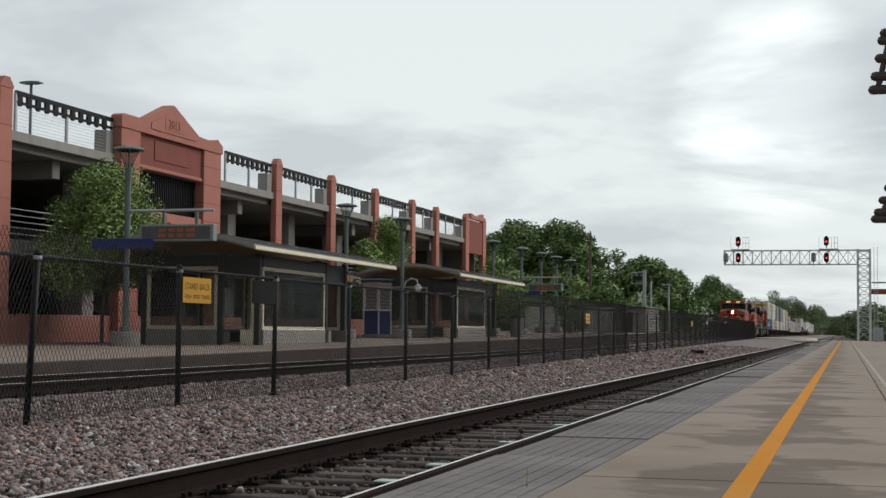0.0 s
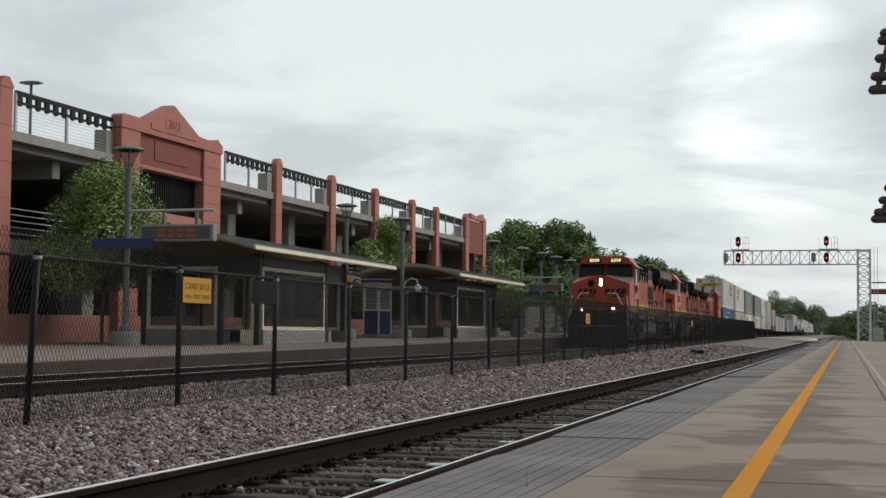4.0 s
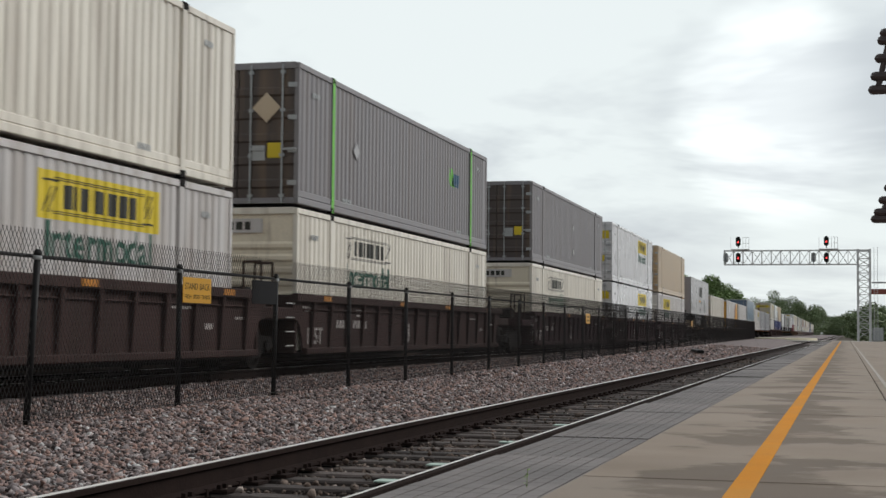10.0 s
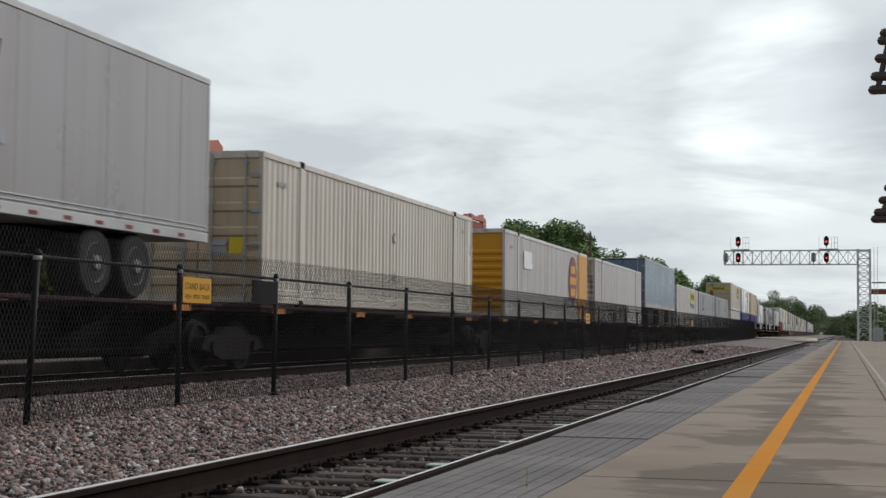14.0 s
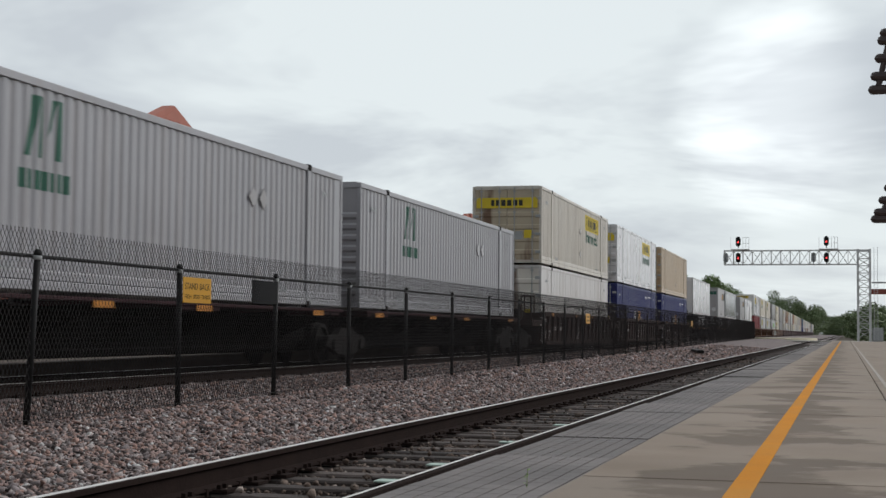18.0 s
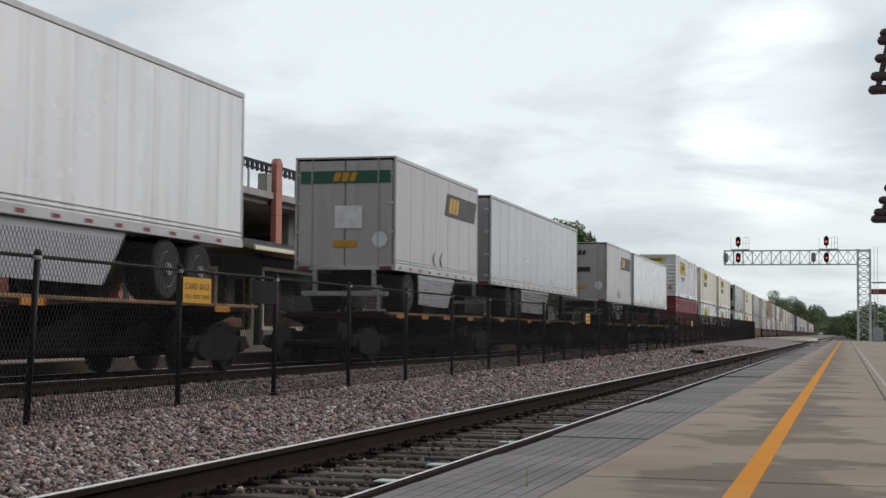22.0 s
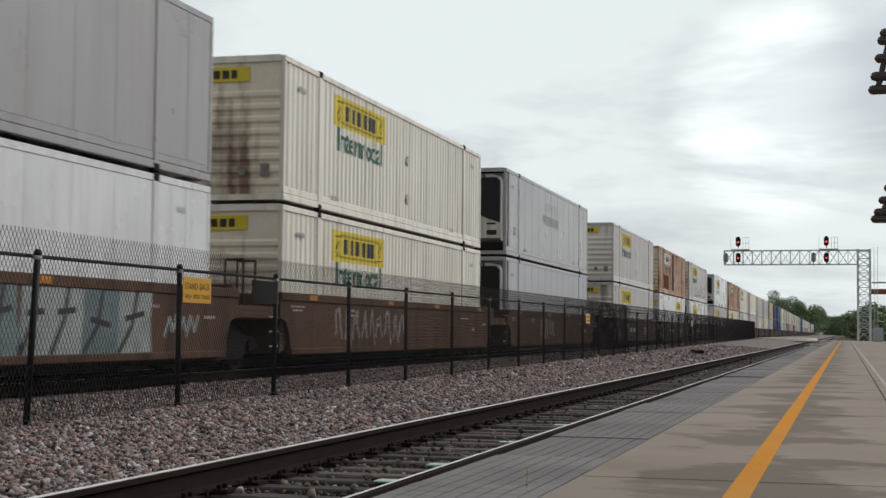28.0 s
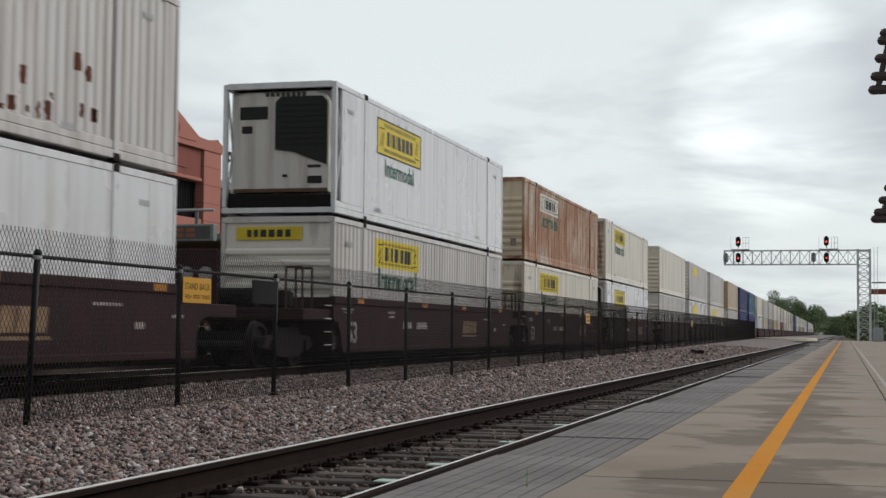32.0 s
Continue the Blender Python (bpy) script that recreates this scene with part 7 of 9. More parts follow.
def locomotive(y_start, number, lit, turned, label, body=None):
    """Six-axle wide-cab freight locomotive. Local y = 0 is the front coupler face, +y towards the rear."""
    L = 22.3
    lo = thing("locomotive", label, "locomotive", group="locomotives")
    rides(lo, y_start + (L if turned else 0), 0.0, turned)
    # frame, walkway and pilot
    s = Shape()
    s.box(-1.5, 1.5, 0.75, L - 0.75, 1.42, 1.62, 0.02)
    s.box(-1.1, 1.1, 0.6, L - 0.6, 1.05, 1.42, 0.02)
    part("underframe", s, MAT_LOCOBLACK, lo)
    s = Shape()
    for sx in (-1, 1):
        s.box(*sorted((sx * 1.5, sx * 1.52)), 0.9, L - 0.9, 1.44, 1.74, 0.005)
    part("walkway_edge", s, MAT_LOCOBLACK, lo)
    for k in range(9):
        part("sill_mark", shared("sillmark", lambda: Shape().box(-0.004, 0.004, -0.2, 0.2, -0.04, 0.04).mesh("sill_mark", MAT_LOCOYELLOW)), None, lo, at=pose(1.527, 2.0 + k * 2.3, 1.6))
    for y0, sg in ((0.0, 1), (L, -1)):
        s = Shape()
        s.prism([(-1.5, 0.5), (-0.3, 0.16), (0.3, 0.16), (1.5, 0.5), (1.5, 1.42), (-1.5, 1.42)], "y", *sorted((y0 + sg * 0.55, y0 + sg * 0.7)))
        part("pilot_plate", s, MAT_LOCOBLACK, lo)
        s = Shape()
        for sx in (-1, 1):
            v = [(0, y0 + sg * 0.12, 0.16), (sx * 1.42, y0 + sg * 0.5, 0.2), (sx * 1.36, y0 + sg * 0.54, 0.78), (0, y0 + sg * 0.34, 0.62)]
            v += [(a, b + sg * 0.06, c) for a, b, c in v]
            s.add(v, [(0, 1, 2, 3), (4, 7, 6, 5), (0, 4, 5, 1), (1, 5, 6, 2), (2, 6, 7, 3), (3, 7, 4, 0)])
        part("snow_plow", s, MAT_LOCOBLACK, lo, "soot-black wedge plow")
        part("anticlimber", Shape().box(-1.15, 1.15, *sorted((y0 + sg * 0.42, y0 + sg * 0.6)), 1.42, 1.6, 0.03), MAT_LOCOBLACK, lo)
        part("uncoupling_lever", Shape().path([(-1.4, y0 + sg * 0.5, 1.0), (-0.3, y0 + sg * 0.42, 1.08), (0.3, y0 + sg * 0.42, 1.08), (1.4, y0 + sg * 0.5, 1.0)], 0.018, 5), MAT_RAILEDGE, lo)
        for x in (-0.42, 0.42):
            part("cable_socket", Shape().tube((x, y0 + sg * 0.5, 1.28), (x, y0 + sg * 0.36, 1.28), 0.075, 10), MAT_TRUCKIRON, lo)
        part("jumper_cable", Shape().path([(-0.95, y0 + sg * 0.5, 1.36), (-0.75, y0 + sg * 0.4, 1.0), (-0.45, y0 + sg * 0.36, 0.88), (-0.1, y0 + sg * 0.36, 0.94), (0.1, y0 + sg * 0.4, 1.25)], 0.025, 6), MAT_GATE, lo)
        s = Shape()
        s.box(-0.14, 0.14, *sorted((y0 + sg * 0.0, y0 + sg * 0.6)), 0.72, 1.02, 0.04)
        s.box(-0.2, 0.2, *sorted((y0 - sg * 0.12, y0 + sg * 0.12)), 0.68, 1.06, 0.06)
        part("coupler", s, MAT_UNDER, lo)
        for x in (-0.75, -0.5, 0.5, 0.75):
            s = Shape()
            s.path([(x, y0 + sg * 0.5, 1.15), (x * 0.95, y0 + sg * 0.3, 0.8), (x * 0.8, y0 + sg * 0.2, 0.62)], 0.035, 6)
            part("air_hose", s, MAT_TYRE, lo)
        for sx in (-1, 1):
            for k in range(4):
                z = 0.45 + k * 0.33
                s = Shape()
                s.box(*sorted((sx * 1.05, sx * 1.5)), *sorted((y0 + sg * (0.72 + 0.05 * k), y0 + sg * (1.0 + 0.05 * k))), z, z + 0.03, 0.005)
                part("step", s, MAT_RAILWHITE, lo)
            s = Shape()
            s.box(*sorted((sx * 1.02, sx * 1.05)), *sorted((y0 + sg * 0.7, y0 + sg * 1.25)), 0.4, 1.6)
            part("step_side", s, MAT_LOCOBLACK, lo)
            s = Shape()
            s.path([(sx * 1.48, y0 + sg * 0.72, 0.55), (sx * 1.48, y0 + sg * 0.74, 1.7), (sx * 0.98, y0 + sg * 0.78, 2.62), (sx * 0.94, y0 + sg * 0.78, 2.72), (sx * 0.45, y0 + sg * 0.78, 2.73)], 0.024, 6)
            s.path([(sx * 1.48, y0 + sg * 1.25, 1.0), (sx * 1.48, y0 + sg * 1.2, 2.0), (sx * 1.4, y0 + sg * 1.3, 2.6)], 0.022, 6)
            part("corner_handrail", s, MAT_RAILWHITE, lo, "white-painted corner grab rail")
        for xa in (-0.72, 0.42):
            s = Shape()
            s.box(xa, xa + 0.3, *sorted((y0 + sg * 0.76, y0 + sg * 0.78)), 1.62, 2.62, 0.004)
            part("end_gate", s, MAT_GATE, lo, "dull dark yellow end gate plate")
    # nose: wedge-topped, with a sloping roof up to the windshield
    body = body or MAT_ORANGE
    nf, nb = 1.7, 3.3
    s = Shape()
    ring = lambda y, w, zc, zs: [(-w, y, 1.62), (w, y, 1.62), (w, y, zs), (0.26, y, zc), (-0.26, y, zc), (-w, y, zs)]
    v = ring(nf, 1.48, 3.66, 3.24) + ring(nb, 1.49, 3.72, 3.60)
    n = 6
    s.add(v, [tuple(range(n))[::-1], tuple(range(n, 2 * n))] + [(i, (i + 1) % n, n + (i + 1) % n, n + i) for i in range(n)])
    nose = part("nose", s, body, lo, "orange wide nose")
    s = Shape()
    v = [(1.46, nf + 0.01, 3.25), (0.26, nf + 0.01, 3.67), (0.26, nb, 3.73), (1.48, nb, 3.61)]
    for sx in (-1, 1):
        q = [(sx * a, b, c + 0.004) for a, b, c in v] + [(sx * a, b, c - 0.02) for a, b, c in v]
        s.add(q, [(0, 1, 2, 3), (4, 7, 6, 5), (0, 3, 7, 4), (1, 5, 6, 2), (0, 4, 5, 1), (3, 2, 6, 7)])
    part("antiglare_panel", s, MAT_TANK, nose, "grey anti-glare panel")
    s = Shape()
    wedge = lambda z0, z1, d: s.prism([(-1.48 - d, nf - d), (1.48 + d, nf - d), (1.49 + d, nb), (1.5 + d, nb + 2.03), (-1.5 - d, nb + 2.03), (-1.49 - d, nb)], "z", z0, z1)
    wedge(1.63, 1.86, 0.006)
    part("lower_stripe", s, MAT_LOCOBLACK, lo)
    s = Shape()
    s.prism([(-1.49, nf - 0.01), (1.49, nf - 0.01), (1.50, nb), (1.51, nb + 2.03), (-1.51, nb + 2.03), (-1.50, nb)], "z", 1.86, 1.97)
    part("yellow_stripe", s, MAT_LOCOYELLOW, lo)
    # plain swoosh bars in place of the nose mark
    for x0, w in ((-1.18, 0.16), (-0.93, 0.2), (-0.62, 0.15), (-0.4, 0.15), (0.14, 0.3), (0.5, 0.14), (0.76, 0.18), (1.0, 0.26)):
        part("nose_mark", Shape().prism([(x0 - 0.06, 2.68), (x0 + w - 0.06, 2.68), (x0 + w + 0.07, 2.98), (x0 + 0.07, 2.98)], "y", nf - 0.012, nf - 0.002), MAT_LOCOBLACK, nose)
    for out in ([(-1.2, 2.52), (-0.3, 2.58), (-0.3, 2.62), (-1.1, 2.6)], [(1.15, 2.56), (0.3, 2.58), (0.3, 2.62), (1.2, 2.64)]):
        part("nose_mark", Shape().prism(out, "y", nf - 0.012, nf - 0.002), MAT_LOCOBLACK, nose)
    s = Shape()
    s.box(-0.24, 0.22, nf - 0.03, nf - 0.005, 1.7, 3.52, 0.008)
    part("nose_door", s, body, nose)
    s = Shape()
    s.tube((-0.5, nf - 0.02, 3.25), (-0.5, nf - 0.004, 3.25), 0.17, 16)
    part("class_light", s, MAT_DEEP, nose)
    for z in (3.40, 3.20):
        s = Shape()
        s.tube((0, nf - 0.05, z), (0, nf - 0.032, z), 0.07, 16)
        part("headlight", s, MAT_HEADLIGHT if lit else MAT_HEADLIGHT_OFF, nose)
    s = Shape()
    s.box(-0.14, 0.14, nf - 0.044, nf - 0.03, 3.08, 3.52, 0.005)
    part("headlight_housing", s, MAT_LOCOBLACK, nose)
    for sx in (-1, 1):
        s = Shape()
        s.box(sx * 0.80 - 0.16, sx * 0.80 + 0.16, 0.78, 0.95, 1.72, 2.08, 0.02)
        d = part("ditch_light_housing", s, MAT_LOCOYELLOW, lo)
        s = Shape()
        s.tube((sx * 0.80, 0.75, 1.92), (sx * 0.80, 0.775, 1.92), 0.085, 16)
        part("ditch_light", s, MAT_HEADLIGHT if lit else MAT_HEADLIGHT_OFF, d)
    # cab
    cb = 5.35
    s = Shape()
    prof = [(-1.5, 1.62), (1.5, 1.62), (1.5, 4.26), (1.15, 4.68), (-1.15, 4.68), (-1.5, 4.26)]
    vf = [(x, nb - 0.02 + (0.28 if z > 3.7 else 0), z) for x, z in prof]
    vb = [(x, cb, z) for x, z in prof]
    s.add(vf + vb, [(0, 1, 2, 3, 4, 5), (6, 7, 8, 9, 10, 11)] + [(i, (i + 1) % 6, 6 + (i + 1) % 6, 6 + i) for i in range(6)])
    cab = part("cab", s, body, lo, "orange wide cab")
    s = Shape()
    for k in range(6):
        s.tube((-0.8 + 0.32 * k, nb + 0.5 + 0.3 * (k % 3), 4.66), (-0.8 + 0.32 * k, nb + 0.5 + 0.3 * (k % 3), 4.8), 0.03, 6)
    s.box(-0.5, 0.1, nb + 1.0, nb + 1.7, 4.67, 4.76, 0.03)
    s.tube((0.3, nb + 0.8, 4.74), (0.9, nb + 0.8, 4.74), 0.05, 8)
    part("roof_fittings", s, body, cab)
    s = Shape()
    s.prism([(-1.3, 4.33), (1.3, 4.33), (1.3, 4.5), (1.12, 4.675), (-1.12, 4.675), (-1.3, 4.5)], "y", nb - 0.1, nb + 0.6)
    part("roof_visor", s, body, cab)
    for x0, x1 in ((-1.36, -0.09), (0.09, 1.36)):
        yy = nb - 0.045
        s = Shape()
        v = [(x0, yy + 0.03, 3.66), (x1, yy + 0.03, 3.66), (x1 - 0.06 * (x1 > 0), yy + 0.20, 4.26), (x0 + 0.06 * (x0 < 0), yy + 0.20, 4.26)]
        v += [(a, b - 0.02, c) for a, b, c in v]
        s.add(v, [(0, 1, 2, 3), (4, 5, 6, 7), (0, 1, 5, 4), (1, 2, 6, 5), (2, 3, 7, 6), (3, 0, 4, 7)])
        wd = part("windshield", s, MAT_WINDARK, cab)
        g = Shape()
        g.path([(x0, yy + 0.02, 3.67), (x1, yy + 0.02, 3.67), (x1, yy + 0.19, 4.29), (x0, yy + 0.19, 4.29), (x0, yy + 0.02, 3.67)], 0.03, 5)
        g.path([((x0 + x1) / 2, yy, 3.66), ((x0 + x1) / 2 + 0.25, yy + 0.1, 4.05)], 0.012, 4)
        part("windshield_gasket", g, MAT_LOCOBLACK, wd)
        c = (x0 + x1) / 2
        s = Shape()
        s.box(c * 0.78 - 0.34, c * 0.78 + 0.34, nb - 0.13, nb + 0.29, 4.37, 4.62, 0.02)
        nbd = part("number_board", s, MAT_BLACK, cab)
        lettering(number, 0.26, MAT_NUMBERGLOW if lit else MAT_NUMBERGREY, nbd, on_near(c * 0.78, nb - 0.134, 4.495), "road_number", bold=0.004)
    for sx in (-1, 1):
        x = sx * 1.503
        s = Shape()
        s.box(*sorted((x, x + sx * 0.012)), nb + 0.16, nb + 1.72, 3.36, 4.14)
        sw = part("side_window", s, MAT_WINDARK, cab)
        s = Shape()
        for y in (nb + 0.18, nb + 0.98, nb + 1.34, nb + 1.66):
            s.box(*sorted((x, x + sx * 0.03)), y - 0.03, y + 0.03, 3.32, 4.18)
        s.box(*sorted((x, x + sx * 0.03)), nb + 0.1, nb + 1.78, 3.29, 3.36)
        s.box(*sorted((x, x + sx * 0.03)), nb + 0.1, nb + 1.78, 4.14, 4.2)
        part("window_frame", s, MAT_GALV, sw)
        s = Shape()
        s.box(*sorted((x, x + sx * 0.02)), nb + 0.66, nb + 0.95, 3.38, 4.1)
        part("window_blind", s, BOX_PAINT["cream"], sw)
        s = Shape()
        s.add([(x, nb + 0.15, 4.26), (x, nb + 1.75, 4.26), (x + sx * 0.26, nb + 1.75, 4.13), (x + sx * 0.26, nb + 0.15, 4.13), (x, nb + 0.15, 4.245), (x, nb + 1.75, 4.245), (x + sx * 0.26, nb + 1.75, 4.115), (x + sx * 0.26, nb + 0.15, 4.115)],
              [(0, 1, 2, 3), (4, 7, 6, 5), (0, 3, 7, 4), (1, 5, 6, 2), (2, 6, 7, 3), (0, 4, 5, 1)])
        part("sunshade", s, MAT_SHADE, sw, "pale pink faded sunshade")
        f = on_right(x + 0.006, nb + 0.84, 3.0) if sx > 0 else Matrix.Translation((x - 0.006, nb + 0.84, 3.0)) @ pose(0, 0, 0, 90, 0, -90)
        back = cb + (3.7 if sx > 0 else 0.0)
        part("yellow_stripe", Shape().box(*sorted((x, x + sx * 0.012)), nb - 1.55, back, 1.97, 2.27, 0.003), MAT_LOCOYELLOW, lo)
        for z in (1.99, 2.08, 2.17):
            part("stripe_line", Shape().box(*sorted((x, x + sx * 0.016)), nb - 1.55, back, z, z + 0.02), MAT_LOCOBLACK, lo)
        lettering(number, 0.56, MAT_HOODMARK, cab, f, "road_number", bold=0.006)
        s = Shape()
        s.box(*sorted((x, x + sx * 0.022)), nb + 1.2, nb + 1.62, 1.75, 2.5, 0.005)
        part("side_louvre", s, MAT_DEEP, cab)
        s = Shape()
        s.box(*sorted((x, x + sx * 0.015)), nb + 0.3, cb - 0.1, 2.42, 2.46)
        part("seam", s, MAT_LOCOBLACK, cab)
    # long hood in coloured bands
    hb, he, hw = cb, 21.2, 1.12
    bands = ((1.62, 1.86, MAT_LOCOBLACK, "hood_sill"), (1.86, 2.26, MAT_LOCOYELLOW, "hood_stripe"), (2.26, 3.62, MAT_ORANGE_FADED, "hood_side"), (3.62, 3.84, MAT_LOCOYELLOW, "hood_stripe"), (3.84, 4.42, MAT_HOODGREY, "hood_top"))
    for z0, z1, m, nm in bands:
        s = Shape()
        s.box(-hw, hw, hb, he, z0, z1, 0.03 if nm == "hood_top" else 0.004)
        part(nm, s, m, lo)
    # full-width cabinets between cab and walkway, on the right side only
    for sx in (1,):
        s = Shape()
        s.box(*sorted((sx * hw, sx * 1.5)), hb + 0.01, hb + 3.7, 1.63, 1.97, 0.01)
        cabn = part("cabinet_sill", s, MAT_LOCOBLACK, lo)
        s = Shape()
        s.box(*sorted((sx * hw, sx * 1.5)), hb + 0.01, hb + 3.7, 1.97, 3.56, 0.015)
        cabn = part("side_cabinet", s, MAT_ORANGE_FADED, lo, "full-width orange equipment cabinet")
        for k in range(1, 3):
            part("seam", Shape().box(*sorted((sx * 1.5, sx * 1.504)), hb + k * 1.25, hb + k * 1.25 + 0.02, 2.3, 3.5), MAT_LOCOBLACK, cabn)
        for k in range(3):
            part("latch", Shape().box(*sorted((sx * 1.5, sx * 1.512)), hb + 0.7 + k * 1.25, hb + 0.74 + k * 1.25, 2.8, 2.95), MAT_LOCOBLACK, cabn)
        s = Shape()
        s.box(*sorted((sx * hw, sx * 1.42)), hb + 0.01, hb + 3.7, 3.56, 3.86, 0.01)
        part("hood_stripe", s, MAT_LOCOYELLOW, lo)
    for k in range(15):
        y = hb + 0.5 + k * 1.0
        for sx in (-1, 1):
            s = shared(("hooddoor", sx), lambda: Shape().box(*sorted((sx * hw, sx * (hw + 0.009))), -0.46, 0.46, 2.32, 3.56, 0.004).mesh("hood_door", MAT_ORANGE_FADED))
            d = part("hood_door", s, None, lo, at=pose(0, y, 0))
            s = shared(("hoodlatch", sx), lambda: Shape().box(*sorted((sx * (hw + 0.009), sx * (hw + 0.02))), 0.36, 0.4, 2.75, 2.86).mesh("latch", MAT_LOCOBLACK))
            part("latch", s, None, d)
    # equipment cabinets behind the cab, dynamic brake grids, exhaust
    s = Shape()
    s.prism([(-1.13, 3.86), (1.4, 3.86), (1.4, 4.36), (1.2, 4.54), (-1.0, 4.6), (-1.13, 4.52)], "y", hb + 0.05, hb + 3.65)
    part("brake_grid_box", s, MAT_LOCOBLACK, lo)
    for sx, gx in ((-1, 1.13), (1, 1.4)):
        for y0, y1 in ((0.75, 1.3), (1.5, 2.1), (2.6, 3.2)) if sx > 0 else ((0.9, 1.35), (2.5, 3.4)):
            part("grid_opening", Shape().box(*sorted((sx * gx, sx * (gx + 0.008))), hb + y0, hb + y1, 3.9, 4.3), MAT_DEEP, lo)
            s = Shape()
            for k in range(6):
                s.box(*sorted((sx * (gx + 0.008), sx * (gx + 0.02))), hb + y0, hb + y1, 3.92 + k * 0.065, 3.935 + k * 0.065)
            part("louvre", s, MAT_HOODGREY, lo)
        part("grid_door", Shape().box(*sorted((sx * gx, sx * (gx + 0.01))), hb + 0.12, hb + 0.68, 3.9, 4.3, 0.004), MAT_HOODGREY, lo)
    part("grid_rail", Shape().tube((1.56, hb + 0.1, 3.98), (1.56, hb + 3.5, 3.98), 0.02, 6), MAT_LOCOBLACK, lo)
    s = Shape()
    s.box(-0.35, 0.35, 12.2, 13.0, 4.37, 4.55, 0.03)
    s.box(-0.6, 0.6, 10.0, 11.4, 4.37, 4.46, 0.03)
    part("exhaust_stack", s, MAT_LOCOBLACK, lo)
    # radiator wings
    r0, r1 = 14.7, 21.3
    s = Shape()
    s.prism([(-1.56, 4.02), (-1.05, 3.55), (1.05, 3.55), (1.56, 4.02), (1.56, 4.42), (1.35, 4.55), (-1.35, 4.55), (-1.56, 4.42)], "y", r0, r1)
    part("radiator", s, MAT_LOCOBLACK, lo, "flared black radiator housing")
    for sx in (-1, 1):
        s = Shape()
        s.box(*sorted((sx * 1.562, sx * 1.57)), r0 + 0.05, r1 - 0.05, 4.06, 4.40, 0.004)
        part("radiator_side", s, MAT_TANK, lo)
    for sx in (-1, 1):
        for k in range(3):
            s = Shape()
            s.prism([(1.12 * sx, 3.2), (1.15 * sx, 3.2), (1.5 * sx, 3.98), (1.12 * sx, 3.7)], "y", r0 + 0.5 + k * 2.3, r0 + 0.56 + k * 2.3)
            part("wing_brace", s, MAT_LOCOBLACK, lo)
        for k in range(6):
            s = Shape()
            s.box(*sorted((sx * 1.145, sx * 1.16)), 15.9 + k * 0.85, 16.2 + k * 0.85, 2.4, 3.4, 0.01)
            part("grille", s, MAT_DEEP, lo)
    for sx in (-1, 1):
        for k in range(4 if sx > 0 else 0):
            s = Shape()
            y = hb + 0.12 + k * 1.1
            s.path([(sx * 1.35, y, 4.42), (sx * 1.52, y, 4.34), (sx * 1.52, y, 3.55), (sx * 1.44, y, 3.44)], 0.055, 6)
            part("grid_bracket", s, MAT_LOCOBLACK, lo)
        s = Shape()
        s.box(*sorted((sx * 1.12, sx * 1.145)), r0 - 0.4, r1, 2.35, 3.58, 0.01)
        part("radiator_screen", s, MAT_ORANGE_FADED, lo)
    for sx in (-1, 1):
        for z in (1.96, 2.06, 2.16):
            part("stripe_line", Shape().box(*sorted((sx * hw, sx * (hw + 0.006))), hb + (3.7 if sx > 0 else 0.0), he, z, z + 0.022), MAT_LOCOBLACK, lo)
        for z in (3.69, 3.76):
            part("stripe_line", Shape().box(*sorted((sx * hw, sx * (hw + 0.006))), hb + 3.4, r0, z, z + 0.016), MAT_LOCOBLACK, lo)
        for k in range(7):
            part("hood_seam", Shape().box(*sorted((sx * hw, sx * (hw + 0.008))), hb + 3.6 + k * 0.95, hb + 3.63 + k * 0.95, 3.86, 4.36), MAT_LOCOBLACK, lo)
    # plain bars for the long-hood mark, and its swoosh
    for sx in (1, -1):
        f = on_right(hw + 0.026, 12.6, 3.05) if sx > 0 else Matrix.Translation((-hw - 0.026, 12.6, 3.05)) @ pose(0, 0, 0, 90, 0, -90)
        bars([0.3, 0.62, 0.28, 0.28, 0.3, 0.9, 0.3, 0.62], 0.78, 0.16, MAT_HOODMARK, lo, f, "hood_mark", slant=0.25, thick=0.003, split=True)
        f = on_right(hw + 0.026, 12.6, 2.5) if sx > 0 else Matrix.Translation((-hw - 0.026, 12.6, 2.5)) @ pose(0, 0, 0, 90, 0, -90)
        bars([4.2], 0.16, 0, MAT_HOODMARK, lo, f, "hood_mark", thick=0.003)
    # handrails
    for sx in (-1, 1):
        s = Shape()
        s.tube((sx * 1.46, 9.0 if sx > 0 else 6.56, 2.62), (sx * 1.46, 21.2, 2.62), 0.022, 6)
        part("handrail", s, MAT_LOCOBLACK, lo)
        for k in range(0 if sx > 0 else -2, 11):
            s = shared(("stanchion", sx), lambda: Shape().box(sx * 1.46 - 0.015, sx * 1.46 + 0.015, -0.08, 0.08, 1.62, 2.63).mesh("stanchion", MAT_LOCOBLACK))
            part("stanchion", s, None, lo, at=pose(0, 9.0 + k * 1.22, 0))
        s = Shape()
        s.path([(sx * 1.42, 6.0, 4.36), (sx * 1.42, 9.1, 4.36), (sx * 1.3, 9.45, 3.6), (sx * 1.46, 9.6, 2.62)], 0.02, 5)
        part("roof_conduit", s, MAT_LOCOBLACK, lo)
    # rear end face
    s = Shape()
    s.box(-hw, hw, he, he + 0.3, 1.62, 4.2, 0.06)
    part("rear_hood_end", s, MAT_ORANGE, lo)
    # tank
    s = Shape()
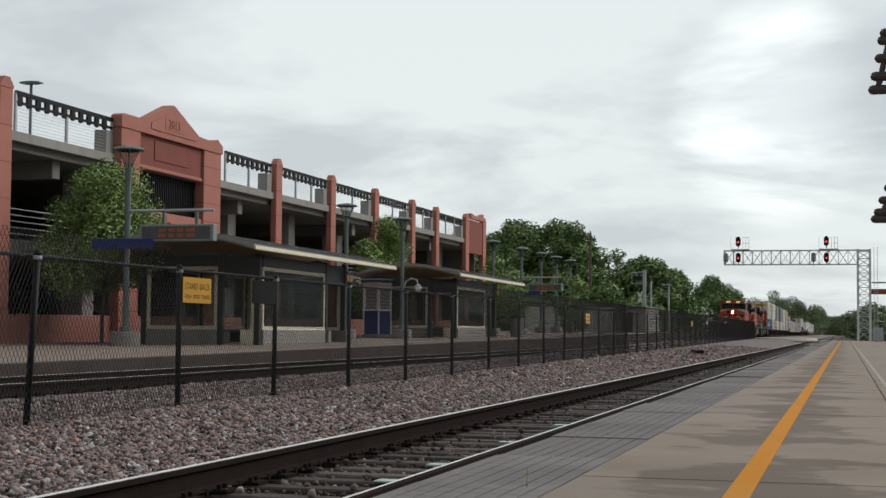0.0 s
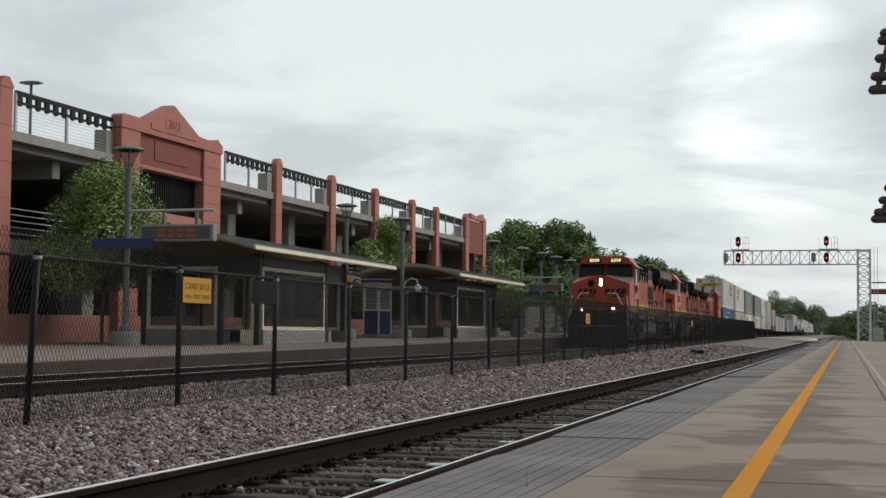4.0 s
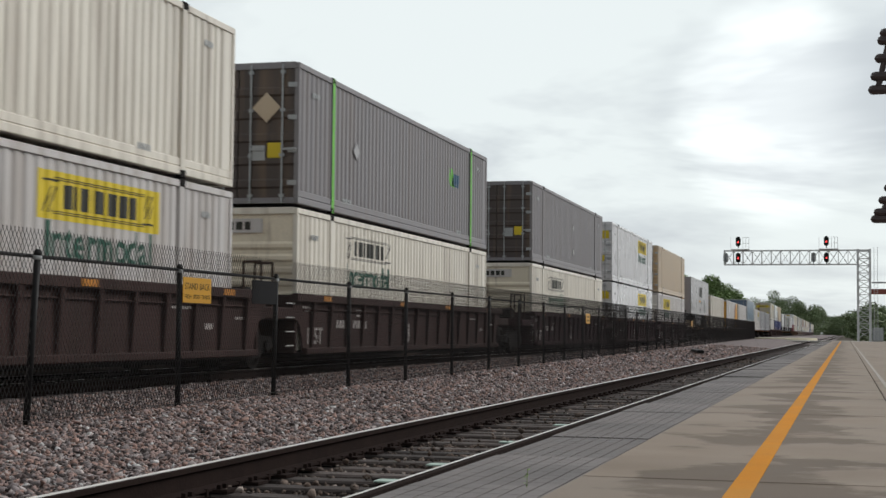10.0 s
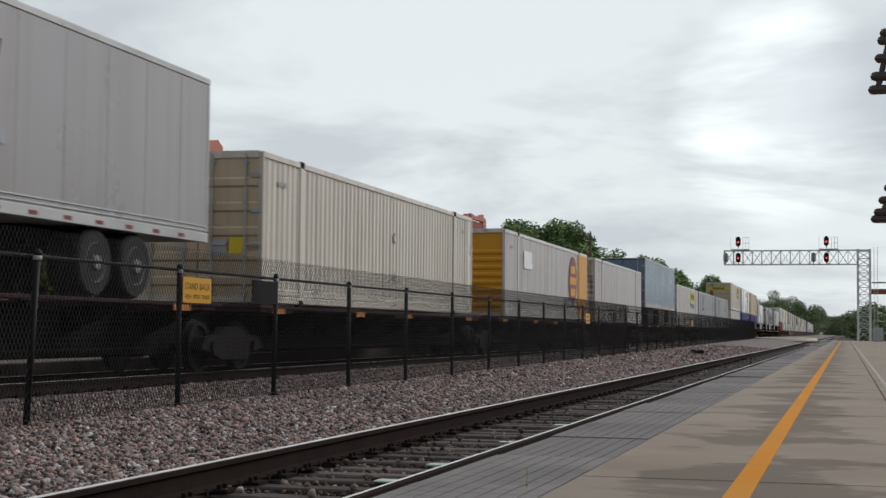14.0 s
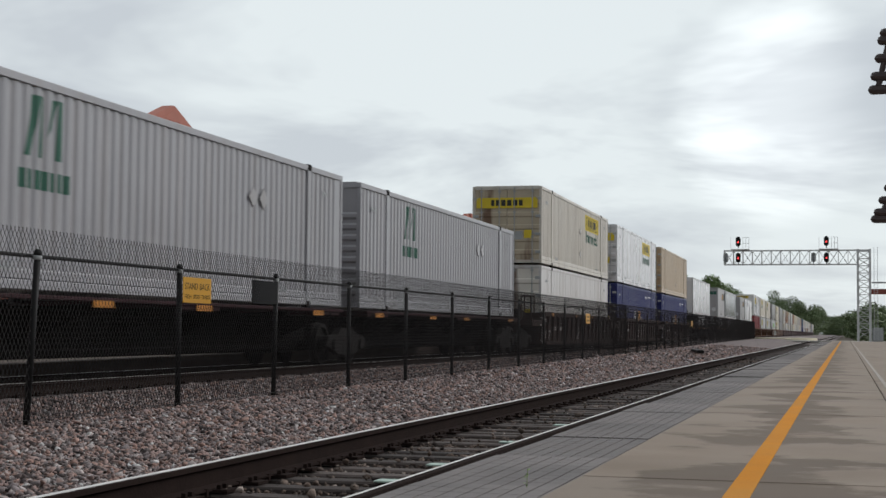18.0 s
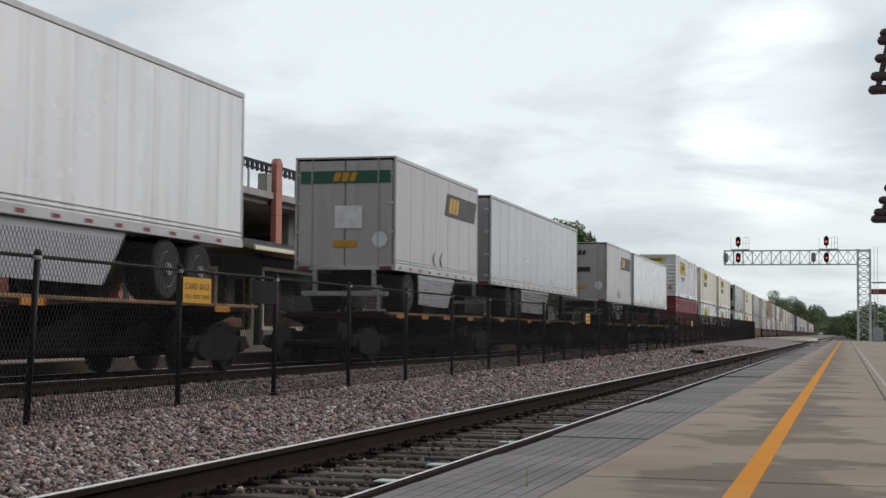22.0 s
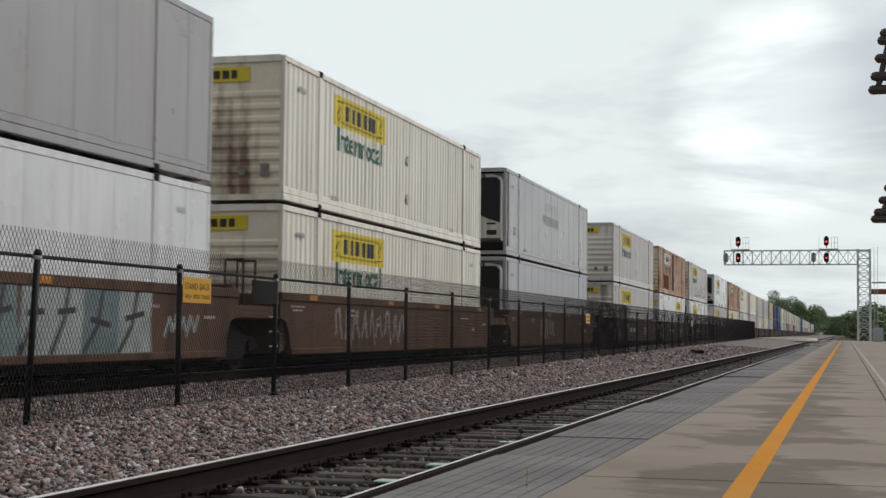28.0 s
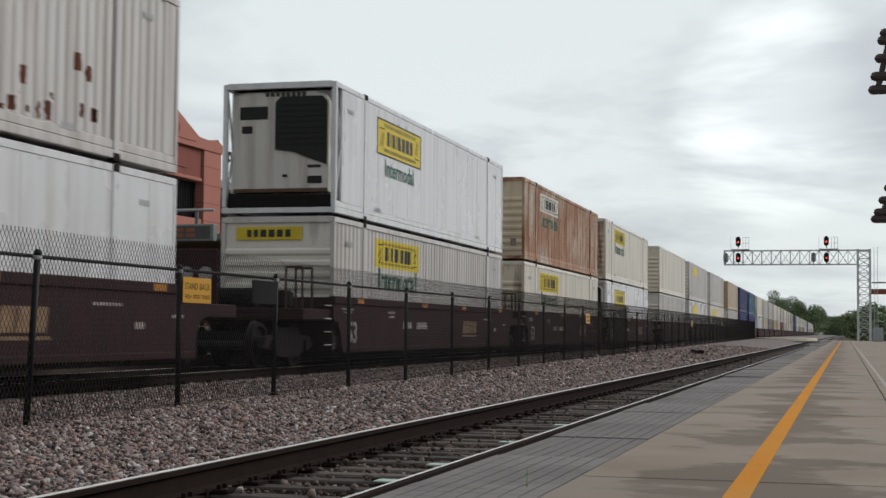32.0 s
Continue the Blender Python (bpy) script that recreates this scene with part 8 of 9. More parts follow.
    s.prism([(-1.35, 0.75), (-1.05, 0.42), (1.05, 0.42), (1.35, 0.75), (1.35, 1.32), (1.1, 1.4), (-1.1, 1.4), (-1.35, 1.32)], "y", 8.3, 14.6)
    tank = part("fuel_tank", s, MAT_TANK, lo)
    for sx in (-1, 1):
        part("fuel_gauge", Shape().box(*sorted((sx * 1.35, sx * 1.38)), 9.4, 9.5, 0.95, 1.2), MAT_LOCOBLACK, tank)
        for k in (10.4, 12.5):
            part("tank_seam", Shape().box(*sorted((sx * 1.35, sx * 1.358)), k, k + 0.05, 0.78, 1.3), MAT_LOCOBLACK, tank)
        for ya, yb, z, r in ((14.9, 16.2, 1.1, 0.2), (6.9, 8.1, 1.15, 0.18), (7.2, 8.0, 0.75, 0.13)):
            part("air_reservoir", Shape().tube((sx * 1.15, ya, z), (sx * 1.15, yb, z), r, 12), MAT_TRUCKIRON, lo)
    for y in (9.3, 11.0):
        part("air_reservoir", Shape().tube((-1.36, y, 1.08), (-1.36, y + 1.5, 1.08), 0.24, 16), MAT_TANK, lo, "ribbed main reservoir")
    # added dark block that fills the space below the frame as solid shade
    s = Shape()
    s.box(-0.6, 0.6, 1.2, L - 1.2, 0.2, 1.06, 0.03)
    part("centre_sill", s, MAT_UNDER, lo)
    # trucks
    def frame3():
        s = Shape()
        for sx in (-1, 1):
            a, b = sorted((sx * 1.0, sx * 1.18))
            s.prism([(-2.6, 0.62), (-2.5, 0.95), (-1.0, 1.0), (1.0, 1.0), (2.5, 0.95), (2.6, 0.62), (2.3, 0.3), (1.55, 0.3), (1.3, 0.66), (0.5, 0.66), (0.3, 0.34), (-0.3, 0.34), (-0.5, 0.66), (-1.3, 0.66), (-1.55, 0.3), (-2.3, 0.3)], "x", a, b)
            for y in (-1.85, 0, 1.85):
                s.box(*sorted((sx * 1.1, sx * 1.26)), y - 0.2, y + 0.2, 0.38, 0.72, 0.03)
                s.tube((sx * 1.2, y, 0.53), (sx * 1.34, y, 0.53), 0.15, 12)
            for y in (-1.1, 0.9, -2.3):
                s.tube((sx * 1.22, y, 0.88), (sx * 1.22, y + 0.5, 0.88), 0.12, 10)
            for y in (-1.45, -0.4, 0.4, 1.45):
                s.tube((sx * 1.2, y, 0.6), (sx * 1.2, y, 0.98), 0.08, 8)
            s.tube((sx * 1.24, -2.4, 0.4), (sx * 1.24, 2.4, 0.4), 0.03, 6)
        return s.mesh("truck_frame", MAT_TRUCKIRON)

    for y in (4.5, 18.0):
        t = part("truck", shared("frame3", frame3), None, lo, "grimy three-axle truck", at=pose(0, y, 0))
        for dy in (-1.85, 0, 1.85):
            part("wheelset", shared("wheelset_big", lambda: wheelset(0.53)), None, t, at=pose(0, dy, 0))
    for k in range(12):
        s = Shape()
        s.box(-1.2, 1.2, 2.2 + k * 0.4 if k < 6 else 15.4 + (k - 6) * 0.45, 2.32 + k * 0.4 if k < 6 else 15.5 + (k - 6) * 0.45, 1.0, 1.42)
        part("air_duct", s, MAT_LOCOBLACK, lo)
    return lo


locomotive(175.3, "8399", True, False, "lead orange and black freight locomotive with lit headlights")
locomotive(197.55, "3272", False, False, "second orange and black freight locomotive, unlit", MAT_ORANGE_FRESH)
locomotive(219.75, "7957", False, True, "third orange and black freight locomotive facing backwards")
# -- the train's make-up: where each load leads off at the start --
LOW, HIGH = 0.31, 3.20


def mark_pale_name(c, x, length, height):
    def rosette():
        q = Shape()
        for k in range(6):
            a = k * math.pi / 3 + math.pi / 6
            q.prism([(0.27 * math.cos(a) + 0.10 * math.cos(b), 0.30 * math.sin(a) + 0.10 * math.sin(b)) for b in np.linspace(0, math.tau, 6, endpoint=False)], "x", -0.006, 0.006)
            q.prism([(0.02 * math.sin(a), -0.02 * math.cos(a)), (0.25 * math.cos(a) + 0.02 * math.sin(a), 0.28 * math.sin(a) - 0.02 * math.cos(a)), (0.25 * math.cos(a) - 0.02 * math.sin(a), 0.28 * math.sin(a) + 0.02 * math.cos(a)), (-0.02 * math.sin(a), 0.02 * math.cos(a))], "x", -0.006, 0.005)
        return q.mesh("emblem", MAT_LOGOWHITE)

    s = shared("rosette", rosette)
    part("emblem", s, None, c, at=pose(x + 0.012, 3.5, 1.87))
    side_bars("word_mark", [0.24, 0.05, 0.24, 0.05, 0.26, 0.26, 0.26, 0.24, 0.12, 0.26, 0.26, 0.28, 0.26], 0.33, 0.07, MAT_LOGOWHITE, c, 5.95, 1.88, length, True)
    side_bars("marking", [0.16] * 7, 0.12, 0.07, MAT_LOGOWHITE, c, 7.9, 2.5, length, True)
    bars([0.1] * 11, 0.13, 0.05, MAT_LOGOWHITE, c, on_near(0.2, -0.004, height - 0.72), thick=0.004)


def mark_green_letters(c, x, length, height):
    side_paint("emblem", "peaks", [[(3.5, 1.8), (3.68, 1.8), (3.9, 2.62), (3.7, 2.62)], [(3.9, 2.62), (3.98, 2.62), (3.98, 1.8), (3.84, 1.8)], [(4.06, 2.1), (4.2, 2.25), (4.34, 2.62), (4.2, 2.62)], [(4.3, 1.8), (4.46, 1.8), (4.46, 2.62), (4.34, 2.62)]], MAT_LOGOGREEN, c, length, True)
    side_bars("word_mark", [0.14] * 7, 0.26, 0.05, MAT_LOGOGREEN, c, 4.04, 1.5, length, True)
    diamond(c, x, 11.2, 1.95)
    diamond(c, x, 11.7, 1.95)
    diamond(c, x, 11.5, 0.55)


def mark_lime(c, x, length, height):
    bars([0.62, 0.14, 0.42, 0.4, 0.34], 0.62, 0.1, MAT_LIME, c, on_right(x + 0.012, 6.6, 1.95), slant=0.1, thick=0.004)
    s = shared("lime_head", lambda: Shape().prism([(0.82 * math.cos(a) * (1 + 0.15 * math.cos(3 * a)), 0.36 * math.sin(a)) for a in np.linspace(0, 2 * math.pi, 24, endpoint=False)], "x", -0.004, 0.004).mesh("emblem", MAT_LIME))
    part("emblem", s, None, c, at=pose(x + 0.012, 8.7, 1.95))


def mark_grey_words(c, x, length, height):
    side_bars("word_mark", [0.2, 0.22, 0.08, 0.22, 0.14, 0.18, 0.22, 0.08, 0.22], 0.34, 0.09, BOX_PAINT["pale_grey"], c, 7.75, 2.16, length, False)
    side_word("INTERMODAL", 0.52, BOX_PAINT["grey"], c, 7.8, 1.62, length, False)
    lettering("53", 0.4, BOX_PAINT["grey"], c, on_right(x + 0.004, 1.3, 0.85), "well_length")


def mark_posts_lime(c, x, length, height):
    for y in (2.04, length - 2.04):
        s = Shape()
        s.box(x + 0.01, x + 0.024, y - 0.07, y + 0.07, 0.0, height)
        part("lime_post", s, MAT_LIME, c, "lime green lifting post")
    diamond(c, x, 3.6, 1.5, 0.2)
    s = shared("big_diamond", lambda: Shape().prism([(0, -0.3), (0.3, 0), (0, 0.3), (-0.3, 0)], "y", -0.012, 0.0).mesh("placard_holder", BOX_PAINT["tan"]))
    part("placard_holder", s, None, c, at=pose(0.62, -0.03, 1.95))
    part("placard", Shape().box(-0.7, -0.25, -0.03, -0.012, 0.75, 1.05), BOX_PAINT["orange"], c)
    side_bars("word_mark", [0.16, 0.2, 0.18], 0.36, 0.06, BOX_PAINT["blue"], c, length - 3.7, 1.75, length, True, slant=0.3)
    side_bars("emblem", [0.1, 0.24], 0.5, 0.05, MAT_LIME, c, length - 4.15, 1.8, length, True, slant=-0.3)


def mark_orange_oval(c, x, length, height):
    s = Shape()
    s.prism([(0.9 * math.cos(a), 0.98 * math.sin(a)) for a in np.linspace(0, 2 * math.pi, 28, endpoint=False)], "x", 0.0, 0.01)
    e = part("emblem", s, BOX_PAINT["maroon"], c, at=pose(x + 0.01, 12.65, 1.6))
    for k, w in ((0.45, 0.5), (0.0, 0.7), (-0.45, 0.5)):
        part("emblem_bar", Shape().box(0.011, 0.016, -w, w, k - 0.15, k + 0.15), BOX_PAINT["orange"], e)
    s = Shape()
    s.box(0.0, 0.008, -0.7, 0.7, -0.3, 0.3)
    part("white_panel", s, BOX_PAINT["clean"], c, at=pose(x + 0.01, 3.65, 2.0))
    s = Shape()
    s.box(x - 0.03, x + 0.016, 13.9, length - 0.05, 0.16, height - 0.13)
    part("orange_end_panel", s, BOX_PAINT["orange"], c)


def mark_navy(c, x, length, height):
    side_bars("marking", [0.1] * 5, 0.14, 0.07, MAT_LOGOWHITE, c, length - 4.6, height - 0.45, length, True)
    side_bars("marking", [0.1] * 9, 0.07, 0.05, MAT_LOGOWHITE, c, length - 2.9, height - 0.42, length, True)
    side_bars("word_mark", [0.36, 0.36, 0.1, 0.34], 0.52, 0.06, BOX_PAINT["dull"], c, 7.25, 1.34, length, True, slant=0.12)
    side_bars("word_mark", [0.36, 0.34], 0.52, 0.06, BOX_PAINT["orange"], c, 8.7, 1.34, length, True, slant=0.12)
    side_bars("word_mark", [0.18, 0.2, 0.26], 0.2, 0.05, BOX_PAINT["dull"], c, 9.55, 1.2, length, True)
    side_bars("graffiti", [0.12, 0.3, 0.12], 0.4, 0.04, MAT_LIME, c, 12.6, 0.6, length, True, slant=0.4)


def ragged(rng, y0, y1, z0, z1, wave=0.06, n=9):
    """A patch with uneven upright edges."""
    a = [(y0 + rng.uniform(-wave, wave), z0 + (z1 - z0) * k / n) for k in range(n + 1)]
    b = [(y1 + rng.uniform(-wave, wave), z0 + (z1 - z0) * k / n) for k in range(n + 1)]
    return [[a[k], b[k], b[k + 1], a[k + 1]] for k in range(n)]


def mark_rust(c, x, length, height):
    rng = random.Random(12)
    for k, (y0, y1, z0, z1) in enumerate(((7.5, 8.5, 0.32, 2.73), (2.3, 5.45, 0.32, 1.2), (9.6, 11.0, 2.62, 2.73))):
        side_paint("rust_patch", ("rustpatch", k), ragged(rng, y0, y1, z0, z1), MAT_DEEPRUST, c, length, True, 0.002, "bare rusted panel")
    for k in range(26):
        y = rng.uniform(5.5, 15.5)
        z, h = 0.33 + rng.random() ** 2 * 1.2, rng.uniform(0.1, 0.4)
        side_paint("rust_run", ("rustrun", k), ragged(rng, y, y + rng.uniform(0.04, 0.1), z, z + h, 0.015, 4), MAT_DEEPRUST, c, length, True, 0.002)
    diamond(c, x, 8.65, 0.72, 0.26)


def mark_rust_low(c, x, length, height):
    rng = random.Random(5)
    for k in range(60):
        y = 4.6 + 9.0 * rng.random()
        z, w, h = 0.33 + rng.random() ** 2.2 * 0.9, rng.uniform(0.05, 0.2), rng.uniform(0.06, 0.26)
        side_paint("rust_patch", ("rustlow", k), ragged(rng, y, y + w, z, z + h, 0.03, 4), MAT_DEEPRUST, c, length, True, 0.002)


def plain(c, x, length, height):
    diamond(c, x, 8.4, 1.75, 0.13)
    diamond(c, x, 8.4, 0.8, 0.13)


def pair(y, low, high):
    container(y, LOW, **low)
    container(y, HIGH, **high)


W = dict
pair(245.9, W(col="blue", mark=mark_pale_name, label="steel blue corrugated container low in a well car"),
     W(col="white", end="doors", logo="yellow", mark=plain, label="off-white corrugated container with stained doors stacked on a blue one"))
pair(265.2, W(col="white", end="doors", logo="yellow", logo_at="rear", label="off-white corrugated container with a yellow logo panel"),
     W(col="cream", logo="yellow", logo_at="front", label="aged cream corrugated container stacked on another"))
pair(284.55, W(col="cream", logo="yellow_faded", logo_at="front", label="off-white container with a faded logo panel"), W(col="grey", end="doors", door_col="door_brown", mark=mark_posts_lime, label="grey container with lime green lifting posts and dark doors"))
pair(307.7, W(col="cream", logo="yellow_faded", logo_at="front", label="off-white container with a faded logo panel"), W(col="grey", end="doors", door_col="door_brown", mark=plain, label="grey corrugated container with dark closed doors"))
pair(326.95, W(col="clean", logo="yellow", logo_at="rear", side="flat", end="doors", label="clean white smooth-sided container in a well car"), W(col="clean", logo="yellow", logo_at="rear", end="doors", label="clean white container with a yellow logo panel"))
pair(346.3, W(col="white", logo="yellow", logo_at="front", mark=plain, label="white corrugated container with a yellow logo panel"), W(col="tan", end="doors", mark=plain, label="weathered tan corrugated container with stained doors"))
pair(515.8, W(col="white", side="flat", end="doors", label="pale smooth-sided container low in a well car"), W(col="stone", end="doors", logo="yellow", logo_at="rear", mark=plain, label="aged cream container with a yellow band across its doors"))
pair(535.05, W(col="navy", end="doors", mark=mark_navy, label="navy blue corrugated container low in a well car"), W(col="clean", side="flat", end="doors", logo="yellow", logo_at="rear", label="clean white smooth container on a navy blue one"))
pair(554.4, W(col="navy", end="doors", mark=mark_navy, label="navy blue corrugated container low in a well car"), W(col="tan", end="doors", mark=plain, label="tan corrugated container with rust-stained doors"))
pair(666.2, W(col="maroon", label="maroon corrugated container low in a well car"), W(col="clean", logo="yellow_box", logo_at="front", mark=plain, label="bright white container with a yellow logo panel"))
pair(685.6, W(col="clean", end="reefer", side="flat", logo="yellow_box", logo_at="front", label="white refrigerated container with a dark cooling unit"), W(col="cream", logo="yellow", logo_at="front", label="aged cream corrugated container"))
pair(705.0, W(col="clean", end="reefer", side="flat", logo="yellow_box", logo_at="front", label="white refrigerated container with a dark cooling unit"), W(col="cream", logo="yellow", logo_at="front", label="aged cream corrugated container"))
pair(728.7, W(col="clean", end="reefer", side="flat", mark=mark_lime, label="white refrigerated container with a lime green emblem"), W(col="dull", end="reefer", side="flat", label="greyish white refrigerated container with a dark cooling unit"))
pair(748.2, W(col="cream", logo="yellow", logo_at="front", label="cream corrugated container with a yellow logo panel"), W(col="cream", logo="yellow", logo_at="front", mark=plain, label="cream corrugated container with rust-stained ribs"))
pair(767.9, W(col="pale_grey", end="reefer", side="flat", label="white refrigerated container in a well car"), W(col="dull", end="reefer", side="flat", mark=mark_grey_words, label="off-white refrigerated container with grey word bars"))
pair(791.9, W(col="white", logo="yellow", logo_at="front", mark=plain, label="off-white container with a yellow logo panel"), W(col="white", logo="yellow", logo_at="front", mark=plain, label="off-white container with rust streaks on its end ribs"))
pair(811.2, W(col="clean", side="flat", end="doors", logo="yellow", logo_at="rear", label="white plated container with a yellow logo panel"), W(col="rusty", logo="yellow_faded", logo_at="front", mark=mark_rust, label="heavily rusted cream container with bare rusted panels"))
pair(830.6, W(col="clean", end="reefer", side="flat", logo="yellow_box", logo_at="front", label="white refrigerated container with a dark cooling unit"), W(col="white", logo="yellow", logo_at="front", mark=mark_rust_low, label="off-white container with rust spots along its foot"))
pair(854.4, W(col="white", logo="yellow", logo_at="front", label="off-white container with a yellow logo panel"), W(col="clean", end="reefer", side="flat", logo="yellow_box", logo_at="front", label="white refrigerated container with a curved black grille"))
pair(874.0, W(col="cream", logo="yellow", logo_at="front", label="cream container with a yellow logo panel"), W(col="rusty", logo="yellow_faded", logo_at="front", label="rust-streaked cream container stacked high"))
pair(892.5, W(col="clean", end="reefer", side="flat", logo="yellow_box", logo_at="front", label="white refrigerated container low in the last near well car"), W(col="cream", logo="yellow", logo_at="front", label="cream container with a yellow logo panel"))

# articulated wells under them, in strings
for col, style, spans, mk in (
        ("brown", "ribbed", ((245.0, 264.0),), scrawl("white", 8.4, 5, 3, 1.402)),
        ("brown", "ribbed", ((264.2, 283.2), (283.6, 302.6)), None),
        ("maroon", "ribbed", ((306.7, 325.2), (325.9, 344.5), (345.3, 363.8)), None),
        ("brown", "ribbed", ((514.8, 533.2), (553.4, 571.8)), None),
        ("brown", "ribbed", ((534.0, 552.6),), scrawl("white", 7.9, 6, 9, 1.402)),
        ("ochre", "ribbed", ((665.2, 683.8), (684.6, 703.2), (704.0, 722.6)), None),
        ("ochre", "flat", ((727.7, 746.2),), block_graffiti),
        ("ochre", "flat", ((747.2, 765.8),), scrawl("white", 3.6, 9, 6)),
        ("ochre", "flat", ((766.9, 785.4),), scrawl("pale", 6.0, 5, 21)),
        ("maroon", "flat", ((790.9, 809.4), (810.2, 828.8), (829.6, 848.2)), None),
        ("maroon", "flat", ((853.4, 871.8), (872.9, 891.2), (891.6, 910.2)), None)):
    for y0, y1 in spans:
        well_car(y0, y1, col, style, number=col != "ochre", marks=mk, stand=y0 in (514.8, 790.9, 853.4), label=f"{'rust-brown' if col == 'brown' else col} {'ribbed' if style == 'ribbed' else 'flat-sided'} well car with grimy trucks")

# single loads on spine cars
ON_SPINE = 1.21
container(385.95, ON_SPINE, "stone", end="doors", mark=plain, door_col="tan", label="cream corrugated container alone on a spine car")
container(406.55, ON_SPINE, "white", mark=mark_orange_oval, door_col="orange", label="off-white container with orange ends and an oval emblem")
container(425.0, ON_SPINE, "white", label="off-white container alone on a spine car")
container(460.4, ON_SPINE, "white", end="doors", logo="yellow", logo_at="rear", mark=plain, label="off-white container with a yellow logo panel on a spine car")
container(477.5, ON_SPINE, "pale_grey", mark=mark_green_letters, label="pale grey container with green letter bars")
container(494.9, ON_SPINE, "pale_grey", mark=mark_green_letters, label="pale grey container with green letter bars")


def mark_box_letters(t, w, length, floor):
    bars([0.7, 0.7, 0.6], 0.8, 0.14, MAT_LOGOBLACK, t, on_right(w + 0.004, 8.2, floor + 1.8), slant=0.3, thick=0.003)
    bars([1.3], 0.16, 0, MAT_SIGNYELLOW, t, on_right(w + 0.004, 7.3, floor + 1.05), "word_mark", slant=0.3, thick=0.003)
    bars([0.16] * 6, 0.2, 0.05, BOX_PAINT["pale_grey"], t, on_right(w + 0.004, 9.0, floor + 0.98), thick=0.003)
    for y, z in ((1.0, 0.5), (1.5, 0.45), (3.0, 0.4)):
        diamond(t, w, y, floor + z, 0.13)


def nose_box_letters(t, floor):
    bars([0.3, 0.3, 0.26], 0.42, 0.07, MAT_LOGOBLACK, t, on_near(-0.1, -0.004, floor + 2.0), slant=0.3, thick=0.003)
    bars([0.8], 0.1, 0, MAT_SIGNYELLOW, t, on_near(-0.3, -0.004, floor + 1.62), slant=0.3, thick=0.003)
    bars([1.5], 0.2, 0, MAT_SIGNYELLOW, t, on_near(0.0, -0.004, floor + 1.2), thick=0.003)


def pup_marks(dark_band):
    def draw(t, floor):
        if dark_band:
            bars([2.3], 0.3, 0, MAT_LOGOGREEN, t, on_near(0, -0.004, floor + 2.28), "door_band", thick=0.003)
        bars([0.16, 0.16, 0.14], 0.22, 0.05, MAT_SIGNYELLOW if dark_band else MAT_LOGOBLACK, t, on_near(0, -0.012, floor + 2.28), slant=0.3, thick=0.003)
        bars([1.0], 0.22, 0, MAT_LOGOBLACK, t, on_near(0, -0.006, floor + 1.5), thick=0.003) if not dark_band else bars([0.7], 0.55, 0, BOX_PAINT["clean"], t, on_near(0.1, -0.006, floor + 1.3), thick=0.003)
        bars([0.6], 0.16, 0, MAT_SIGNYELLOW, t, on_near(0, -0.006, floor + 0.65), thick=0.003)
        s = shared("octagon", lambda: Shape().prism([(0.2 * math.cos(a), 0.2 * math.sin(a)) for a in np.linspace(0, 2 * math.pi, 8, endpoint=False)], "y", -0.008, 0.0).mesh("placard", BOX_PAINT["clean"]))
        part("placard", s, None, t, at=pose(0.9, 0, floor + 0.75))
    return draw


def pup_side(t, w, length, floor):
    bars([3.3], 0.62, 0, MAT_LOGOBLACK, t, on_right(w + 0.004, length - 2.0, floor + 2.0), "side_band", slant=0.4, thick=0.002)
    bars([0.28, 0.28, 0.26], 0.42, 0.08, MAT_SIGNYELLOW, t, on_right(w + 0.008, length - 2.85, floor + 2.0), slant=0.4, thick=0.002)
    diamond(t, w, 3.6, floor + 0.45, 0.18)
    diamond(t, w, 4.3, floor + 0.45, 0.18)


trailer(367.7, 15.85, "dull", "dirty off-white road trailer on a spine car, nose first", nose_mark=nose_box_letters, side_mark=mark_box_letters, skirt=(4.2, 9.6), axles=(12.15, 13.4))
trailer(443.05, 15.85, "sky", "light blue plated road trailer with doors leading", doors_lead=True, axles=(2.6, 3.85))
trailer(575.6, 15.85, "trailer_white", "plain white road trailer with a stained nose", skirt=(5.5, 11.6), axles=(13.0, 14.2))
trailer(600.8, 8.4, "trailer_grey", "short grey road trailer with a dark band on its door", doors_lead=True, nose_mark=pup_marks(True), side_mark=pup_side, skirt=(2.3, 6.0))
trailer(610.95, 15.7, "silver", "bare aluminium road trailer with hinged doors leading", doors_lead=True, skirt=(4.9, 9.9), axles=(2.9, 4.15))
trailer(634.9, 8.4, "trailer_grey", "short grey road trailer with small door signs", doors_lead=True, nose_mark=pup_marks(False), side_mark=pup_side, skirt=(2.3, 6.0))
trailer(644.5, 15.9, "clean", "bright white ribbed road trailer, nose first", seam=0.8, axles=(10.8, 12.05))
for y0, y1 in ((366.0, 384.6), (385.0, 403.6), (404.6, 423.4), (423.9, 442.2), (442.6, 459.6), (459.8, 476.8), (477.0, 494.2), (494.5, 512.4), (574.2, 592.6), (599.4, 610.2), (610.5, 627.4), (633.4, 643.9), (644.2, 661.6)):
    spine_car(y0, y1, last=y1 in (512.4, 592.6, 627.4, 661.6), tan=y0 > 570)

